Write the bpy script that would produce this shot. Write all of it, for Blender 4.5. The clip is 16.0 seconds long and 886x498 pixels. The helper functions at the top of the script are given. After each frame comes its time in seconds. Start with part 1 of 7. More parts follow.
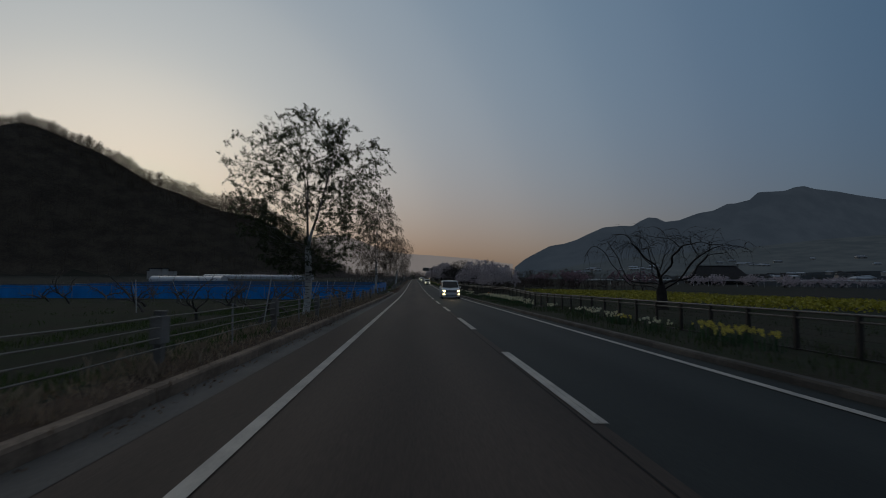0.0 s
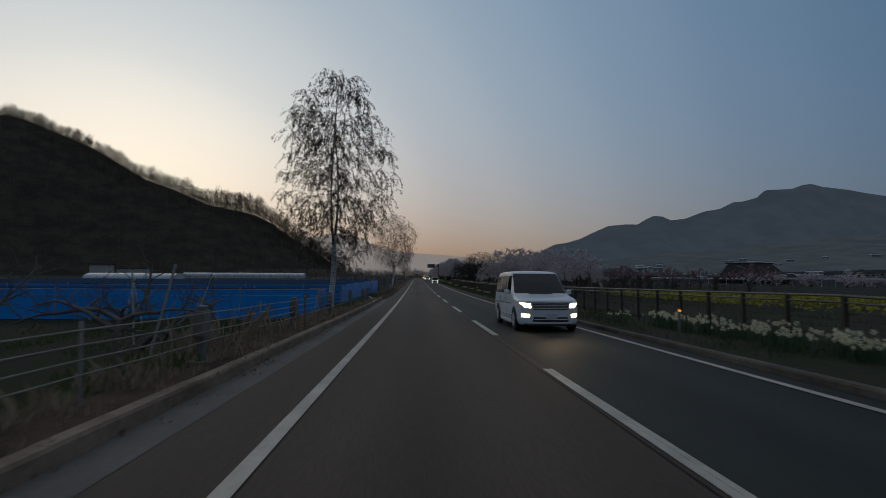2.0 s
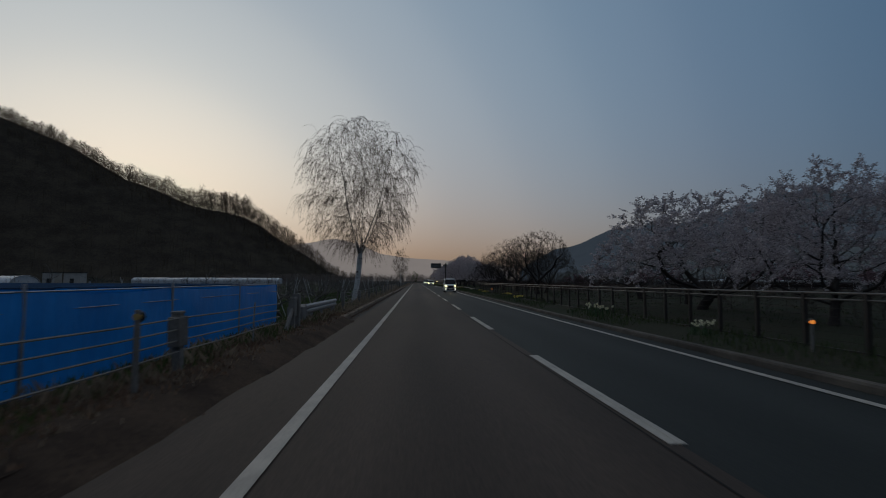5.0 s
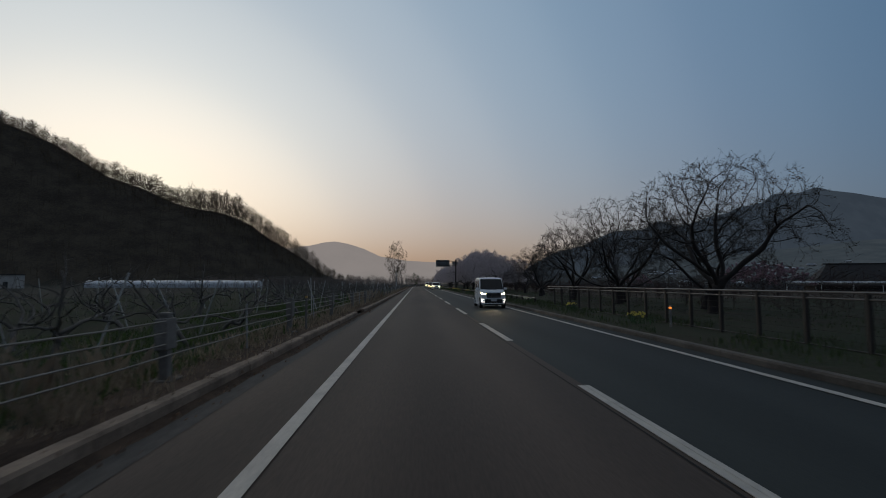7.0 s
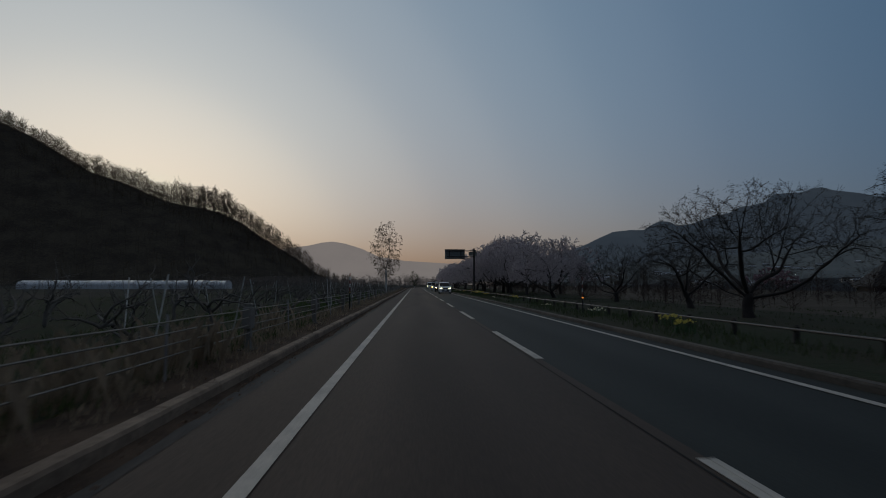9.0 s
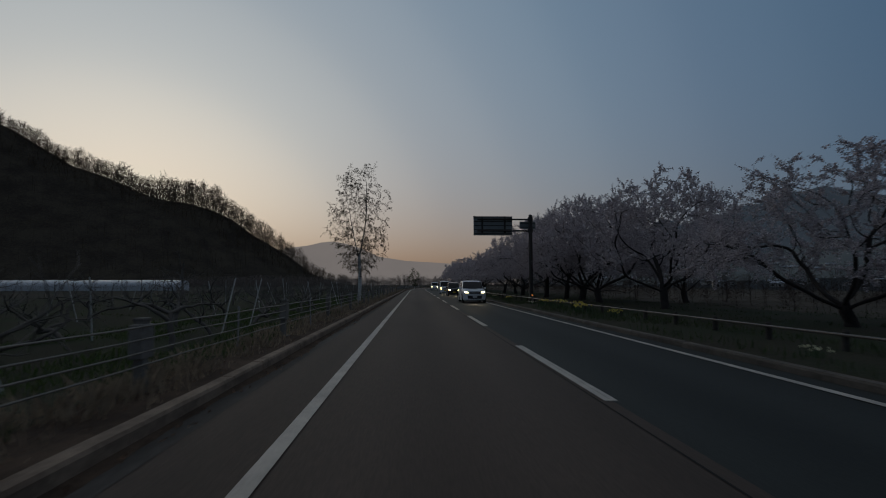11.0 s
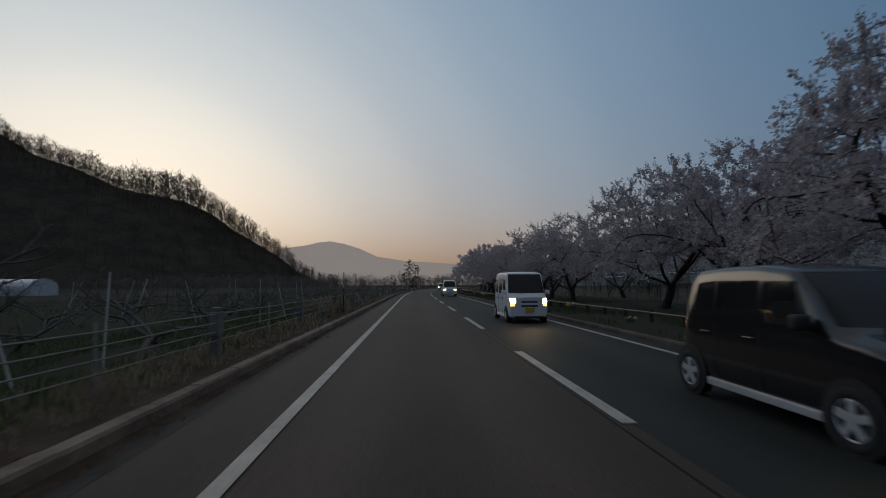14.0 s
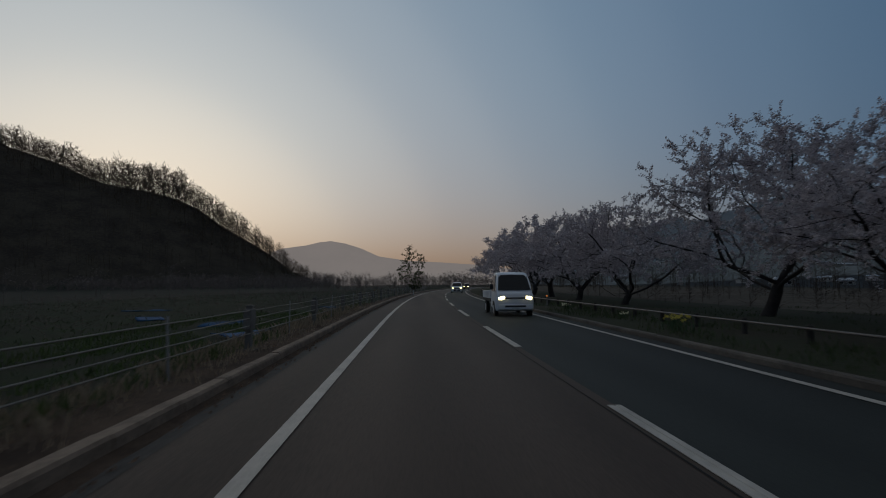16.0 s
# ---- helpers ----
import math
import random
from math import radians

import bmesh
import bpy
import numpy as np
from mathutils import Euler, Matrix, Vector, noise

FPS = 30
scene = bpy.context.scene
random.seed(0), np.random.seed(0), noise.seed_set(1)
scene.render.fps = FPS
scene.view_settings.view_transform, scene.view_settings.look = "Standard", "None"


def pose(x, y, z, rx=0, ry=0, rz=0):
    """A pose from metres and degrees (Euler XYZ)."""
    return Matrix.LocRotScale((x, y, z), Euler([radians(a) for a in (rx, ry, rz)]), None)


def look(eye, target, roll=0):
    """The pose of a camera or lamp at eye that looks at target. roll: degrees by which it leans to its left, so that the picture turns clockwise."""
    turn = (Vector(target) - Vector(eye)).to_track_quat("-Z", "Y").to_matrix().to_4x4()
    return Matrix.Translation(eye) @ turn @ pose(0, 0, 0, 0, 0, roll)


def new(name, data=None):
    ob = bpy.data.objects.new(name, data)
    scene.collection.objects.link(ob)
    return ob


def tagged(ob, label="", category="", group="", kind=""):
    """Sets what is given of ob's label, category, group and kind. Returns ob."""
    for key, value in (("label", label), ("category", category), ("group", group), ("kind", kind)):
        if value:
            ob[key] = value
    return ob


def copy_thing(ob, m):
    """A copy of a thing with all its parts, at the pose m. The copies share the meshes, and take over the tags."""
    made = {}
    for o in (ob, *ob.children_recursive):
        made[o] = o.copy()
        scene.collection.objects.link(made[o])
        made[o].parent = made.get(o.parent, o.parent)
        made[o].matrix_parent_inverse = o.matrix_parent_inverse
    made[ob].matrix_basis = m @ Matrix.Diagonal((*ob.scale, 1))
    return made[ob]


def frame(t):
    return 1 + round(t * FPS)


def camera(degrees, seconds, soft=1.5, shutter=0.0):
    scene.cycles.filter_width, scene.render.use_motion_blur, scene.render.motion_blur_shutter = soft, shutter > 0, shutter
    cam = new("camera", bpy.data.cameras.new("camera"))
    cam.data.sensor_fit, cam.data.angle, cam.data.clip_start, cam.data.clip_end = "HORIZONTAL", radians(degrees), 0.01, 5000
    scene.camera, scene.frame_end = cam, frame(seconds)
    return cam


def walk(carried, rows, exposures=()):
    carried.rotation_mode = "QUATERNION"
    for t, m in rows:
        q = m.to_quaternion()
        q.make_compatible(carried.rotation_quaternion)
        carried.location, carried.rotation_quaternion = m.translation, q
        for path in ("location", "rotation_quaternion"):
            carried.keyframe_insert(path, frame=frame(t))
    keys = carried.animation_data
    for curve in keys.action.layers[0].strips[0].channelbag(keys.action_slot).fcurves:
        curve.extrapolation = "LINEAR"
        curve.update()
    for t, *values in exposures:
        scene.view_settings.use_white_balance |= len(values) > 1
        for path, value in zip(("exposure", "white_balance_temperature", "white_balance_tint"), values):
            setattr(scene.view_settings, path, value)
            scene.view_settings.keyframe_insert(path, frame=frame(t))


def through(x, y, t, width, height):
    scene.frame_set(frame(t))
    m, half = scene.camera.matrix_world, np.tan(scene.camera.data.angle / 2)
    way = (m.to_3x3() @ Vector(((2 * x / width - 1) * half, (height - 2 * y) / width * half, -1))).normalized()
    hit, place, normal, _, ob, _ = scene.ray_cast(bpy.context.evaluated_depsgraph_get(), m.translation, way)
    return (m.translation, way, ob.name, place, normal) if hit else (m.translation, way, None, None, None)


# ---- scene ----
cam = camera(83.67, 16.0, soft=1.0, shutter=0.13)
PATH = [
    (0.0, pose(-1.784, 9.020, 2.599, 93.118, -0.409, -3.330)),
    (0.5, pose(-1.812, 16.998, 2.454, 93.042, -0.341, -3.257)),
    (1.0, pose(-1.873, 24.964, 2.309, 93.044, -0.370, -3.159)),
    (1.5, pose(-1.960, 32.980, 2.164, 93.037, -0.397, -3.044)),
    (2.0, pose(-2.035, 41.033, 2.018, 93.034, -0.395, -3.038)),
    (2.5, pose(-2.061, 49.116, 1.873, 93.052, -0.361, -3.089)),
    (3.0, pose(-2.064, 57.195, 1.743, 93.147, -0.302, -3.153)),
    (5.5, pose(-2.161, 97.807, 1.348, 93.780, -0.075, -3.127)),
    (6.0, pose(-2.160, 105.946, 1.320, 93.867, -0.002, -3.117)),
    (6.5, pose(-2.139, 114.105, 1.310, 93.958, 0.015, -3.095)),
    (7.0, pose(-2.151, 122.347, 1.310, 94.000, -0.003, -3.103)),
    (7.5, pose(-2.170, 130.593, 1.310, 93.983, 0.034, -3.170)),
    (8.0, pose(-2.169, 138.743, 1.310, 94.003, 0.021, -3.165)),
    (8.5, pose(-2.186, 146.861, 1.310, 94.057, 0.003, -3.160)),
    (9.0, pose(-2.184, 155.012, 1.310, 94.061, 0.002, -3.211)),
    (11.5, pose(-2.193, 196.512, 1.310, 94.092, 0.098, -3.145)),
    (12.0, pose(-2.177, 204.867, 1.310, 94.114, 0.147, -3.170)),
    (12.5, pose(-2.163, 213.306, 1.310, 94.135, 0.206, -3.222)),
    (13.0, pose(-2.145, 221.843, 1.310, 94.150, 0.223, -3.283)),
    (13.5, pose(-2.082, 230.472, 1.310, 94.118, 0.220, -3.310)),
    (14.0, pose(-2.017, 239.058, 1.310, 94.112, 0.218, -3.297)),
    (14.5, pose(-1.973, 247.644, 1.310, 94.113, 0.251, -3.215)),
    (15.0, pose(-1.971, 256.233, 1.310, 94.073, 0.378, -3.049)),
    (15.5, pose(-2.025, 264.785, 1.310, 94.088, 0.488, -2.976)),
    (16.0, pose(-2.103, 273.414, 1.310, 94.081, 0.452, -3.059)),
]
EXPOSURES = [(0.0, -0.30), (0.5, -0.30), (1.0, -0.08), (1.5, 0.15), (2.0, 0.15), (2.5, 0.05), (3.0, 0.0), (5.5, -0.15), (6.0, -0.20), (6.5, 0.0), (7.0, 0.25), (7.5, 0.15), (8.0, 0.05),
             (8.5, -0.05), (9.0, -0.20), (11.5, -0.30), (12.0, -0.25), (12.5, -0.10), (13.0, 0.15), (13.5, 0.20), (14.0, 0.15), (14.5, 0.05), (15.0, -0.05), (15.5, -0.15), (16.0, -0.15)]
walk(cam, PATH, EXPOSURES)

# ---- sky and light ----
SUN_AZ = radians(-30.0)   # afterglow, counted from +y towards +x
world = bpy.data.worlds.new("dusk_sky")
scene.world = world
world.use_nodes = True


def node(tree, kind, **values):
    n = tree.nodes.new(kind)
    for key, value in values.items():
        if key in n.inputs:
            n.inputs[key].default_value = value
    return n


def ramp(tree, stops, fac, ease="EASE"):
    n = tree.nodes.new("ShaderNodeValToRGB")
    n.color_ramp.interpolation = ease
    while len(n.color_ramp.elements) < len(stops):
        n.color_ramp.elements.new(0.5)
    for e, (at, col) in zip(n.color_ramp.elements, stops):
        e.position, e.color = at, (*col, 1)
    tree.links.new(fac, n.inputs["Fac"])
    return n.outputs["Color"]


def maths(tree, op, a, b=None, clamp=False):
    n = tree.nodes.new("ShaderNodeMath")
    n.operation, n.use_clamp = op, clamp
    for i, v in enumerate((a, b)):
        if v is None:
            continue
        if isinstance(v, (int, float)):
            n.inputs[i].default_value = v
        else:
            tree.links.new(v, n.inputs[i])
    return n.outputs[0]


def blend(tree, fac, a, b, mode="MIX"):
    n = tree.nodes.new("ShaderNodeMix")
    n.data_type, n.blend_type = "RGBA", mode
    for socket, v in ((n.inputs["Factor"], fac), (n.inputs["A"], a), (n.inputs["B"], b)):
        if socket.type == "RGBA" and isinstance(v, tuple):
            socket.default_value = (*v, 1)
        elif isinstance(v, (int, float)):
            socket.default_value = v
        else:
            tree.links.new(v, socket)
    return n.outputs["Result"]


def build_sky():
    """Colour by the angle from the sunken sun, a warm layer over the horizon and dim haze at its foot."""
    t = world.node_tree
    t.nodes.clear()
    co = t.nodes.new("ShaderNodeTexCoord")
    sep = t.nodes.new("ShaderNodeSeparateXYZ")
    t.links.new(co.outputs["Generated"], sep.inputs[0])
    x, y, z = sep.outputs
    flat = maths(t, "SQRT", maths(t, "ADD", maths(t, "MULTIPLY", x, x), maths(t, "ADD", maths(t, "MULTIPLY", y, y), 1e-6)))
    towards = maths(t, "ADD", maths(t, "MULTIPLY", x, math.sin(SUN_AZ)), maths(t, "MULTIPLY", y, math.cos(SUN_AZ)))
    e = SUN_EL
    dot = maths(t, "ADD", maths(t, "MULTIPLY", towards, math.cos(e)), maths(t, "MULTIPLY", z, math.sin(e)))
    angle = maths(t, "DIVIDE", maths(t, "ARCCOSINE", maths(t, "MINIMUM", maths(t, "MAXIMUM", dot, -1.0), 1.0)), math.pi)
    round_about = maths(t, "DIVIDE", maths(t, "ARCCOSINE", maths(t, "MINIMUM", maths(t, "MAXIMUM", maths(t, "DIVIDE", towards, flat), -1.0), 1.0)), math.pi)
    up = maths(t, "MAXIMUM", z, 0.0)

    def by_degrees(stops, fac):
        return ramp(t, [(d / 180, col) for d, col in stops], fac, "CARDINAL")

    def thins(depth):
        return maths(t, "EXPONENT", maths(t, "DIVIDE", up, -depth))

    both = blend(t, thins(0.135), by_degrees(DOME, angle), by_degrees(WARM, round_about))
    both = blend(t, thins(0.055), both, by_degrees(HAZE, round_about))
    overhead = ramp(t, [(0.54, (0, 0, 0)), (0.95, (1, 1, 1))], up)
    both = blend(t, overhead, both, ZENITH)
    sky = t.nodes.new("ShaderNodeTexSky")
    sky.sky_type, sky.sun_disc = "NISHITA", False
    sky.sun_elevation, sky.sun_rotation = radians(0.5), SUN_AZ
    mixed = blend(t, 0.004, both, sky.outputs["Color"])
    bg = t.nodes.new("ShaderNodeBackground")
    bg.inputs["Strength"].default_value = SKY_STRENGTH
    out = t.nodes.new("ShaderNodeOutputWorld")
    t.links.new(mixed, bg.inputs["Color"])
    t.links.new(bg.outputs[0], out.inputs["Surface"])


SKY_STRENGTH = 1.0
SUN_EL = radians(-4.0)
# colours by degrees from the sun
DOME = [(0, (1.4, 1.2, 0.9)), (14, (1.087, 0.98, 0.801)), (24, (0.682, 0.693, 0.665)), (34, (0.431, 0.486, 0.53)), (44, (0.287, 0.364, 0.445)), (54, (0.192, 0.277, 0.376)), (64, (0.135, 0.213, 0.315)), (74, (0.095, 0.167, 0.263)), (90, (0.060, 0.115, 0.20)), (180, (0.10, 0.125, 0.165))]
WARM = [(0, (0.62, 0.455, 0.333)), (15, (0.53, 0.345, 0.20)), (30, (0.43, 0.235, 0.095)), (45, (0.385, 0.255, 0.14)), (60, (0.245, 0.190, 0.125)), (80, (0.105, 0.115, 0.120)), (110, (0.06, 0.07, 0.085)), (180, (0.06, 0.07, 0.085))]
HAZE = [(0, (0.30, 0.205, 0.145)), (18, (0.275, 0.185, 0.130)), (30, (0.215, 0.158, 0.125)), (45, (0.150, 0.126, 0.114)), (60, (0.100, 0.097, 0.098)), (80, (0.07, 0.08, 0.09)), (180, (0.06, 0.07, 0.085))]
ZENITH = (0.222, 0.245, 0.280)
build_sky()
sun = new("sun", bpy.data.lights.new("sun", "SUN"))
sun.data.energy, sun.data.angle, sun.data.color = 0.12, radians(30), (1.0, 0.82, 0.62)
sun.matrix_world = look((math.sin(SUN_AZ) * 100, math.cos(SUN_AZ) * 100, 22), (0, 0, 0))


# ---- materials ----
def mat(name, col, col2=None, rough=0.8, metal=0.0, scale=3.0, fine=40.0, bump=0.2, amount=0.6, emit=None, strength=0.0, spec=0.4, stretch=(1, 1, 1), vary=0.0, world_space=True, dist=0.02):
    m = bpy.data.materials.new(name)
    m.use_nodes = True
    t = m.node_tree
    b = t.nodes["Principled BSDF"]
    b.inputs["Roughness"].default_value, b.inputs["Metallic"].default_value = rough, metal
    b.inputs["Specular IOR Level"].default_value = spec
    if emit:
        b.inputs["Emission Color"].default_value, b.inputs["Emission Strength"].default_value = (*emit, 1), strength
    if world_space:
        vec = t.nodes.new("ShaderNodeNewGeometry").outputs["Position"]
    else:
        vec = t.nodes.new("ShaderNodeTexCoord").outputs["Object"]
    mp = t.nodes.new("ShaderNodeMapping")
    mp.inputs["Scale"].default_value = stretch
    t.links.new(vec, mp.inputs["Vector"])
    big = node(t, "ShaderNodeTexNoise", Scale=scale, Detail=4.0, Roughness=0.6)
    small = node(t, "ShaderNodeTexNoise", Scale=fine, Detail=3.0, Roughness=0.7)
    t.links.new(mp.outputs[0], big.inputs["Vector"])
    t.links.new(mp.outputs[0], small.inputs["Vector"])
    mixed = maths(t, "ADD", maths(t, "MULTIPLY", big.outputs["Fac"], 0.6), maths(t, "MULTIPLY", small.outputs["Fac"], 0.4))
    fac = ramp(t, [(0.5 - 0.22 / max(amount, 0.1) * 0.6, (0, 0, 0)), (0.5 + 0.22 / max(amount, 0.1) * 0.6, (1, 1, 1))], mixed)
    c = blend(t, fac, tuple(col), tuple(col2 or [v * 0.65 for v in col]))
    if vary:
        info = t.nodes.new("ShaderNodeObjectInfo")
        isl = t.nodes.new("ShaderNodeNewGeometry")
        r = maths(t, "FRACT", maths(t, "ADD", info.outputs["Random"], isl.outputs["Random Per Island"]))
        hsv = t.nodes.new("ShaderNodeHueSaturation")
        t.links.new(maths(t, "ADD", maths(t, "MULTIPLY", r, 2 * vary), 1 - vary), hsv.inputs["Value"])
        t.links.new(c, hsv.inputs["Color"])
        c = hsv.outputs["Color"]
    t.links.new(c, b.inputs["Base Color"])
    if bump:
        bp = node(t, "ShaderNodeBump", Strength=bump, Distance=dist)
        t.links.new(small.outputs["Fac"], bp.inputs["Height"])
        t.links.new(bp.outputs[0], b.inputs["Normal"])
    return m


def leafy(name, col, col2, through=0.35, vary=0.3, rough=0.7):
    m = mat(name, col, col2, rough=rough, scale=1.2, fine=9.0, bump=0.0, vary=vary)
    t = m.node_tree
    b = t.nodes["Principled BSDF"]
    tr = t.nodes.new("ShaderNodeBsdfTranslucent")
    t.links.new(b.inputs["Base Color"].links[0].from_socket, tr.inputs["Color"])
    mx = t.nodes.new("ShaderNodeMixShader")
    mx.inputs["Fac"].default_value = through
    t.links.new(b.outputs[0], mx.inputs[1])
    t.links.new(tr.outputs[0], mx.inputs[2])
    t.links.new(mx.outputs[0], t.nodes["Material Output"].inputs["Surface"])
    return m


def glowing(name, col, strength):
    m = bpy.data.materials.new(name)
    m.use_nodes = True
    b = m.node_tree.nodes["Principled BSDF"]
    b.inputs["Base Color"].default_value = (*[min(1, v) for v in col], 1)
    b.inputs["Emission Color"].default_value, b.inputs["Emission Strength"].default_value = (*col, 1), strength
    return m


# Unlit backdrop: distance haze is put into an emission colour.
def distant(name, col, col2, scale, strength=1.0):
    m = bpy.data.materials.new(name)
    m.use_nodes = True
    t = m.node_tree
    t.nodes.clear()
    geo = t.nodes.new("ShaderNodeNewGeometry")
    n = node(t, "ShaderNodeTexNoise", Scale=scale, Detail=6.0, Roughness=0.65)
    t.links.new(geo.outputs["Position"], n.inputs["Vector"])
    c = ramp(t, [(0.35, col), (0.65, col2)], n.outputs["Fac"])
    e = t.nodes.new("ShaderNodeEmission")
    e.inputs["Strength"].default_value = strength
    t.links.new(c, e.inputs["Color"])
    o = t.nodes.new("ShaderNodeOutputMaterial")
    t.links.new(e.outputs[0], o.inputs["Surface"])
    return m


M_ASPHALT = mat("asphalt", (0.092, 0.067, 0.051), (0.052, 0.039, 0.031), rough=0.76, scale=0.35, fine=45.0, bump=0.35, amount=0.7, spec=0.19, stretch=(1.0, 0.12, 1.0), dist=0.006)
M_ASPHALT2 = mat("asphalt_lane", (0.036, 0.039, 0.034), (0.023, 0.025, 0.023), rough=0.74, scale=0.35, fine=45.0, bump=0.35, amount=0.7, spec=0.17, stretch=(1.0, 0.12, 1.0), dist=0.006)


def worn_lane(m, centre):
    """Faint lengthwise bands: an oil-dark middle and paler wheel tracks."""
    t = m.node_tree
    b = t.nodes["Principled BSDF"]
    c = b.inputs["Base Color"].links[0].from_socket
    geo = t.nodes.new("ShaderNodeNewGeometry")
    sep = t.nodes.new("ShaderNodeSeparateXYZ")
    t.links.new(geo.outputs["Position"], sep.inputs[0])
    n = node(t, "ShaderNodeTexNoise", Scale=0.25, Detail=2.0)
    t.links.new(geo.outputs["Position"], n.inputs["Vector"])
    x = maths(t, "ADD", maths(t, "SUBTRACT", sep.outputs[0], centre), maths(t, "MULTIPLY", n.outputs["Fac"], 0.3))
    w = maths(t, "COSINE", maths(t, "MULTIPLY", x, 3.9))
    hsv = t.nodes.new("ShaderNodeHueSaturation")
    t.links.new(maths(t, "MULTIPLY_ADD", w, -0.13), hsv.inputs["Value"])
    hsv.inputs["Value"].links[0].from_node.inputs[2].default_value = 1.0
    t.links.new(c, hsv.inputs["Color"])
    t.links.new(hsv.outputs["Color"], b.inputs["Base Color"])


worn_lane(M_ASPHALT, -1.75)
worn_lane(M_ASPHALT2, 1.3)
M_SEAL = mat("joint_seal", (0.024, 0.023, 0.022), (0.036, 0.033, 0.030), rough=0.85, bump=0.1, spec=0.1)
M_PAINT = mat("road_paint", (0.58, 0.525, 0.445), (0.29, 0.26, 0.225), rough=0.6, scale=1.4, fine=28.0, bump=0.25, amount=0.5, dist=0.004)
M_CONC = mat("concrete", (0.30, 0.285, 0.265), (0.17, 0.16, 0.15), rough=0.85, scale=0.9, fine=22.0, bump=0.3, vary=0.12)
M_KERB = mat("kerb_concrete", (0.30, 0.222, 0.160), (0.125, 0.088, 0.062), rough=0.9, scale=1.1, fine=18.0, bump=0.4, amount=0.8, vary=0.07)
M_BOARD = mat("weathered_board", (0.52, 0.41, 0.28), (0.36, 0.27, 0.18), rough=0.85, scale=2.0, fine=30.0, bump=0.2, stretch=(1, 1, 8))
M_BLIMB = mat("birch_limb", (0.26, 0.24, 0.225), (0.11, 0.10, 0.09), rough=0.9, scale=4.0, fine=25.0, bump=0.3, spec=0.2, world_space=False)
M_KERB_DARK = mat("mossy_kerb_concrete", (0.125, 0.105, 0.085), (0.055, 0.046, 0.038), rough=0.9, scale=1.1, fine=18.0, bump=0.4, amount=0.8, vary=0.18)
M_GUTTER = mat("gutter_concrete", (0.145, 0.132, 0.116), (0.078, 0.071, 0.063), rough=0.85, scale=0.8, fine=20.0, bump=0.2)
M_GUTTER_DARK = mat("stained_gutter_concrete", (0.082, 0.072, 0.062), (0.040, 0.034, 0.028), rough=0.9, scale=0.5, fine=14.0, bump=0.2, amount=0.9, stretch=(1.0, 0.25, 1.0))
M_DIRT = mat("dirt", (0.110, 0.076, 0.054), (0.048, 0.034, 0.026), rough=1.0, scale=1.6, fine=20.0, bump=0.7, amount=0.9, spec=0.1, dist=0.05)
M_GRASS_GROUND = mat("grass_ground", (0.022, 0.034, 0.015), (0.030, 0.027, 0.020), rough=1.0, scale=0.35, fine=9.0, bump=0.7, amount=0.8, spec=0.1, dist=0.06)
M_FIELD = mat("valley_ground", (0.025, 0.030, 0.020), (0.042, 0.036, 0.029), rough=1.0, scale=0.05, fine=0.9, bump=0.4, amount=0.9, spec=0.1, dist=0.2)
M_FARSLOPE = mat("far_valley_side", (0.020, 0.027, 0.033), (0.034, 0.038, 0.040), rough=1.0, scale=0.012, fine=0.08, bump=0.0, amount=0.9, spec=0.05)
M_BRUSH = mat("brown_brush", (0.085, 0.058, 0.050), (0.045, 0.032, 0.030), rough=1.0, scale=0.3, fine=3.0, bump=0.0, spec=0.05, vary=0.3)
M_LAWN = mat("worn_lawn", (0.030, 0.039, 0.021), (0.046, 0.040, 0.029), rough=1.0, scale=0.22, fine=5.0, bump=0.7, amount=0.9, spec=0.1, dist=0.06)
M_DRYFIELD = mat("dry_grass_field", (0.105, 0.088, 0.070), (0.052, 0.046, 0.036), rough=1.0, scale=0.12, fine=2.5, bump=0.5, amount=0.9, spec=0.05, dist=0.1)
M_RAPE = leafy("rape_flowers", (0.47, 0.40, 0.038), (0.18, 0.18, 0.03), 0.25)
M_GRASS = leafy("grass_blades", (0.042, 0.070, 0.024), (0.062, 0.070, 0.034), 0.3)
M_GRASS_LEFT = leafy("orchard_grass", (0.068, 0.125, 0.027), (0.092, 0.108, 0.042), 0.3)
M_GRASS_VERGE = leafy("verge_grass", (0.050, 0.085, 0.027), (0.068, 0.078, 0.036), 0.3)
M_DRY = leafy("dry_grass", (0.46, 0.37, 0.26), (0.28, 0.21, 0.15), 0.3)
M_LITTER = leafy("leaf_litter", (0.26, 0.165, 0.105), (0.13, 0.08, 0.055), 0.2, 0.4)
M_STEM = leafy("daffodil_leaf", (0.05, 0.10, 0.04), (0.04, 0.075, 0.035), 0.3)
M_DAF_W = leafy("daffodil_white", (0.80, 0.77, 0.58), (0.70, 0.66, 0.42), 0.35, 0.15)
M_DAF_Y = leafy("daffodil_yellow", (0.72, 0.62, 0.16), (0.62, 0.50, 0.08), 0.35, 0.15)
M_BARK = mat("dark_bark", (0.050, 0.042, 0.038), (0.025, 0.021, 0.020), rough=0.95, scale=4.0, fine=30.0, bump=0.6, spec=0.2, world_space=False)
M_TWIG = mat("twigs", (0.055, 0.042, 0.036), (0.03, 0.024, 0.022), rough=0.95, bump=0.0, spec=0.2)
M_APPLE = mat("apple_bark", (0.19, 0.17, 0.15), (0.10, 0.09, 0.08), rough=0.95, scale=4.0, fine=30.0, bump=0.4, spec=0.2, world_space=False)
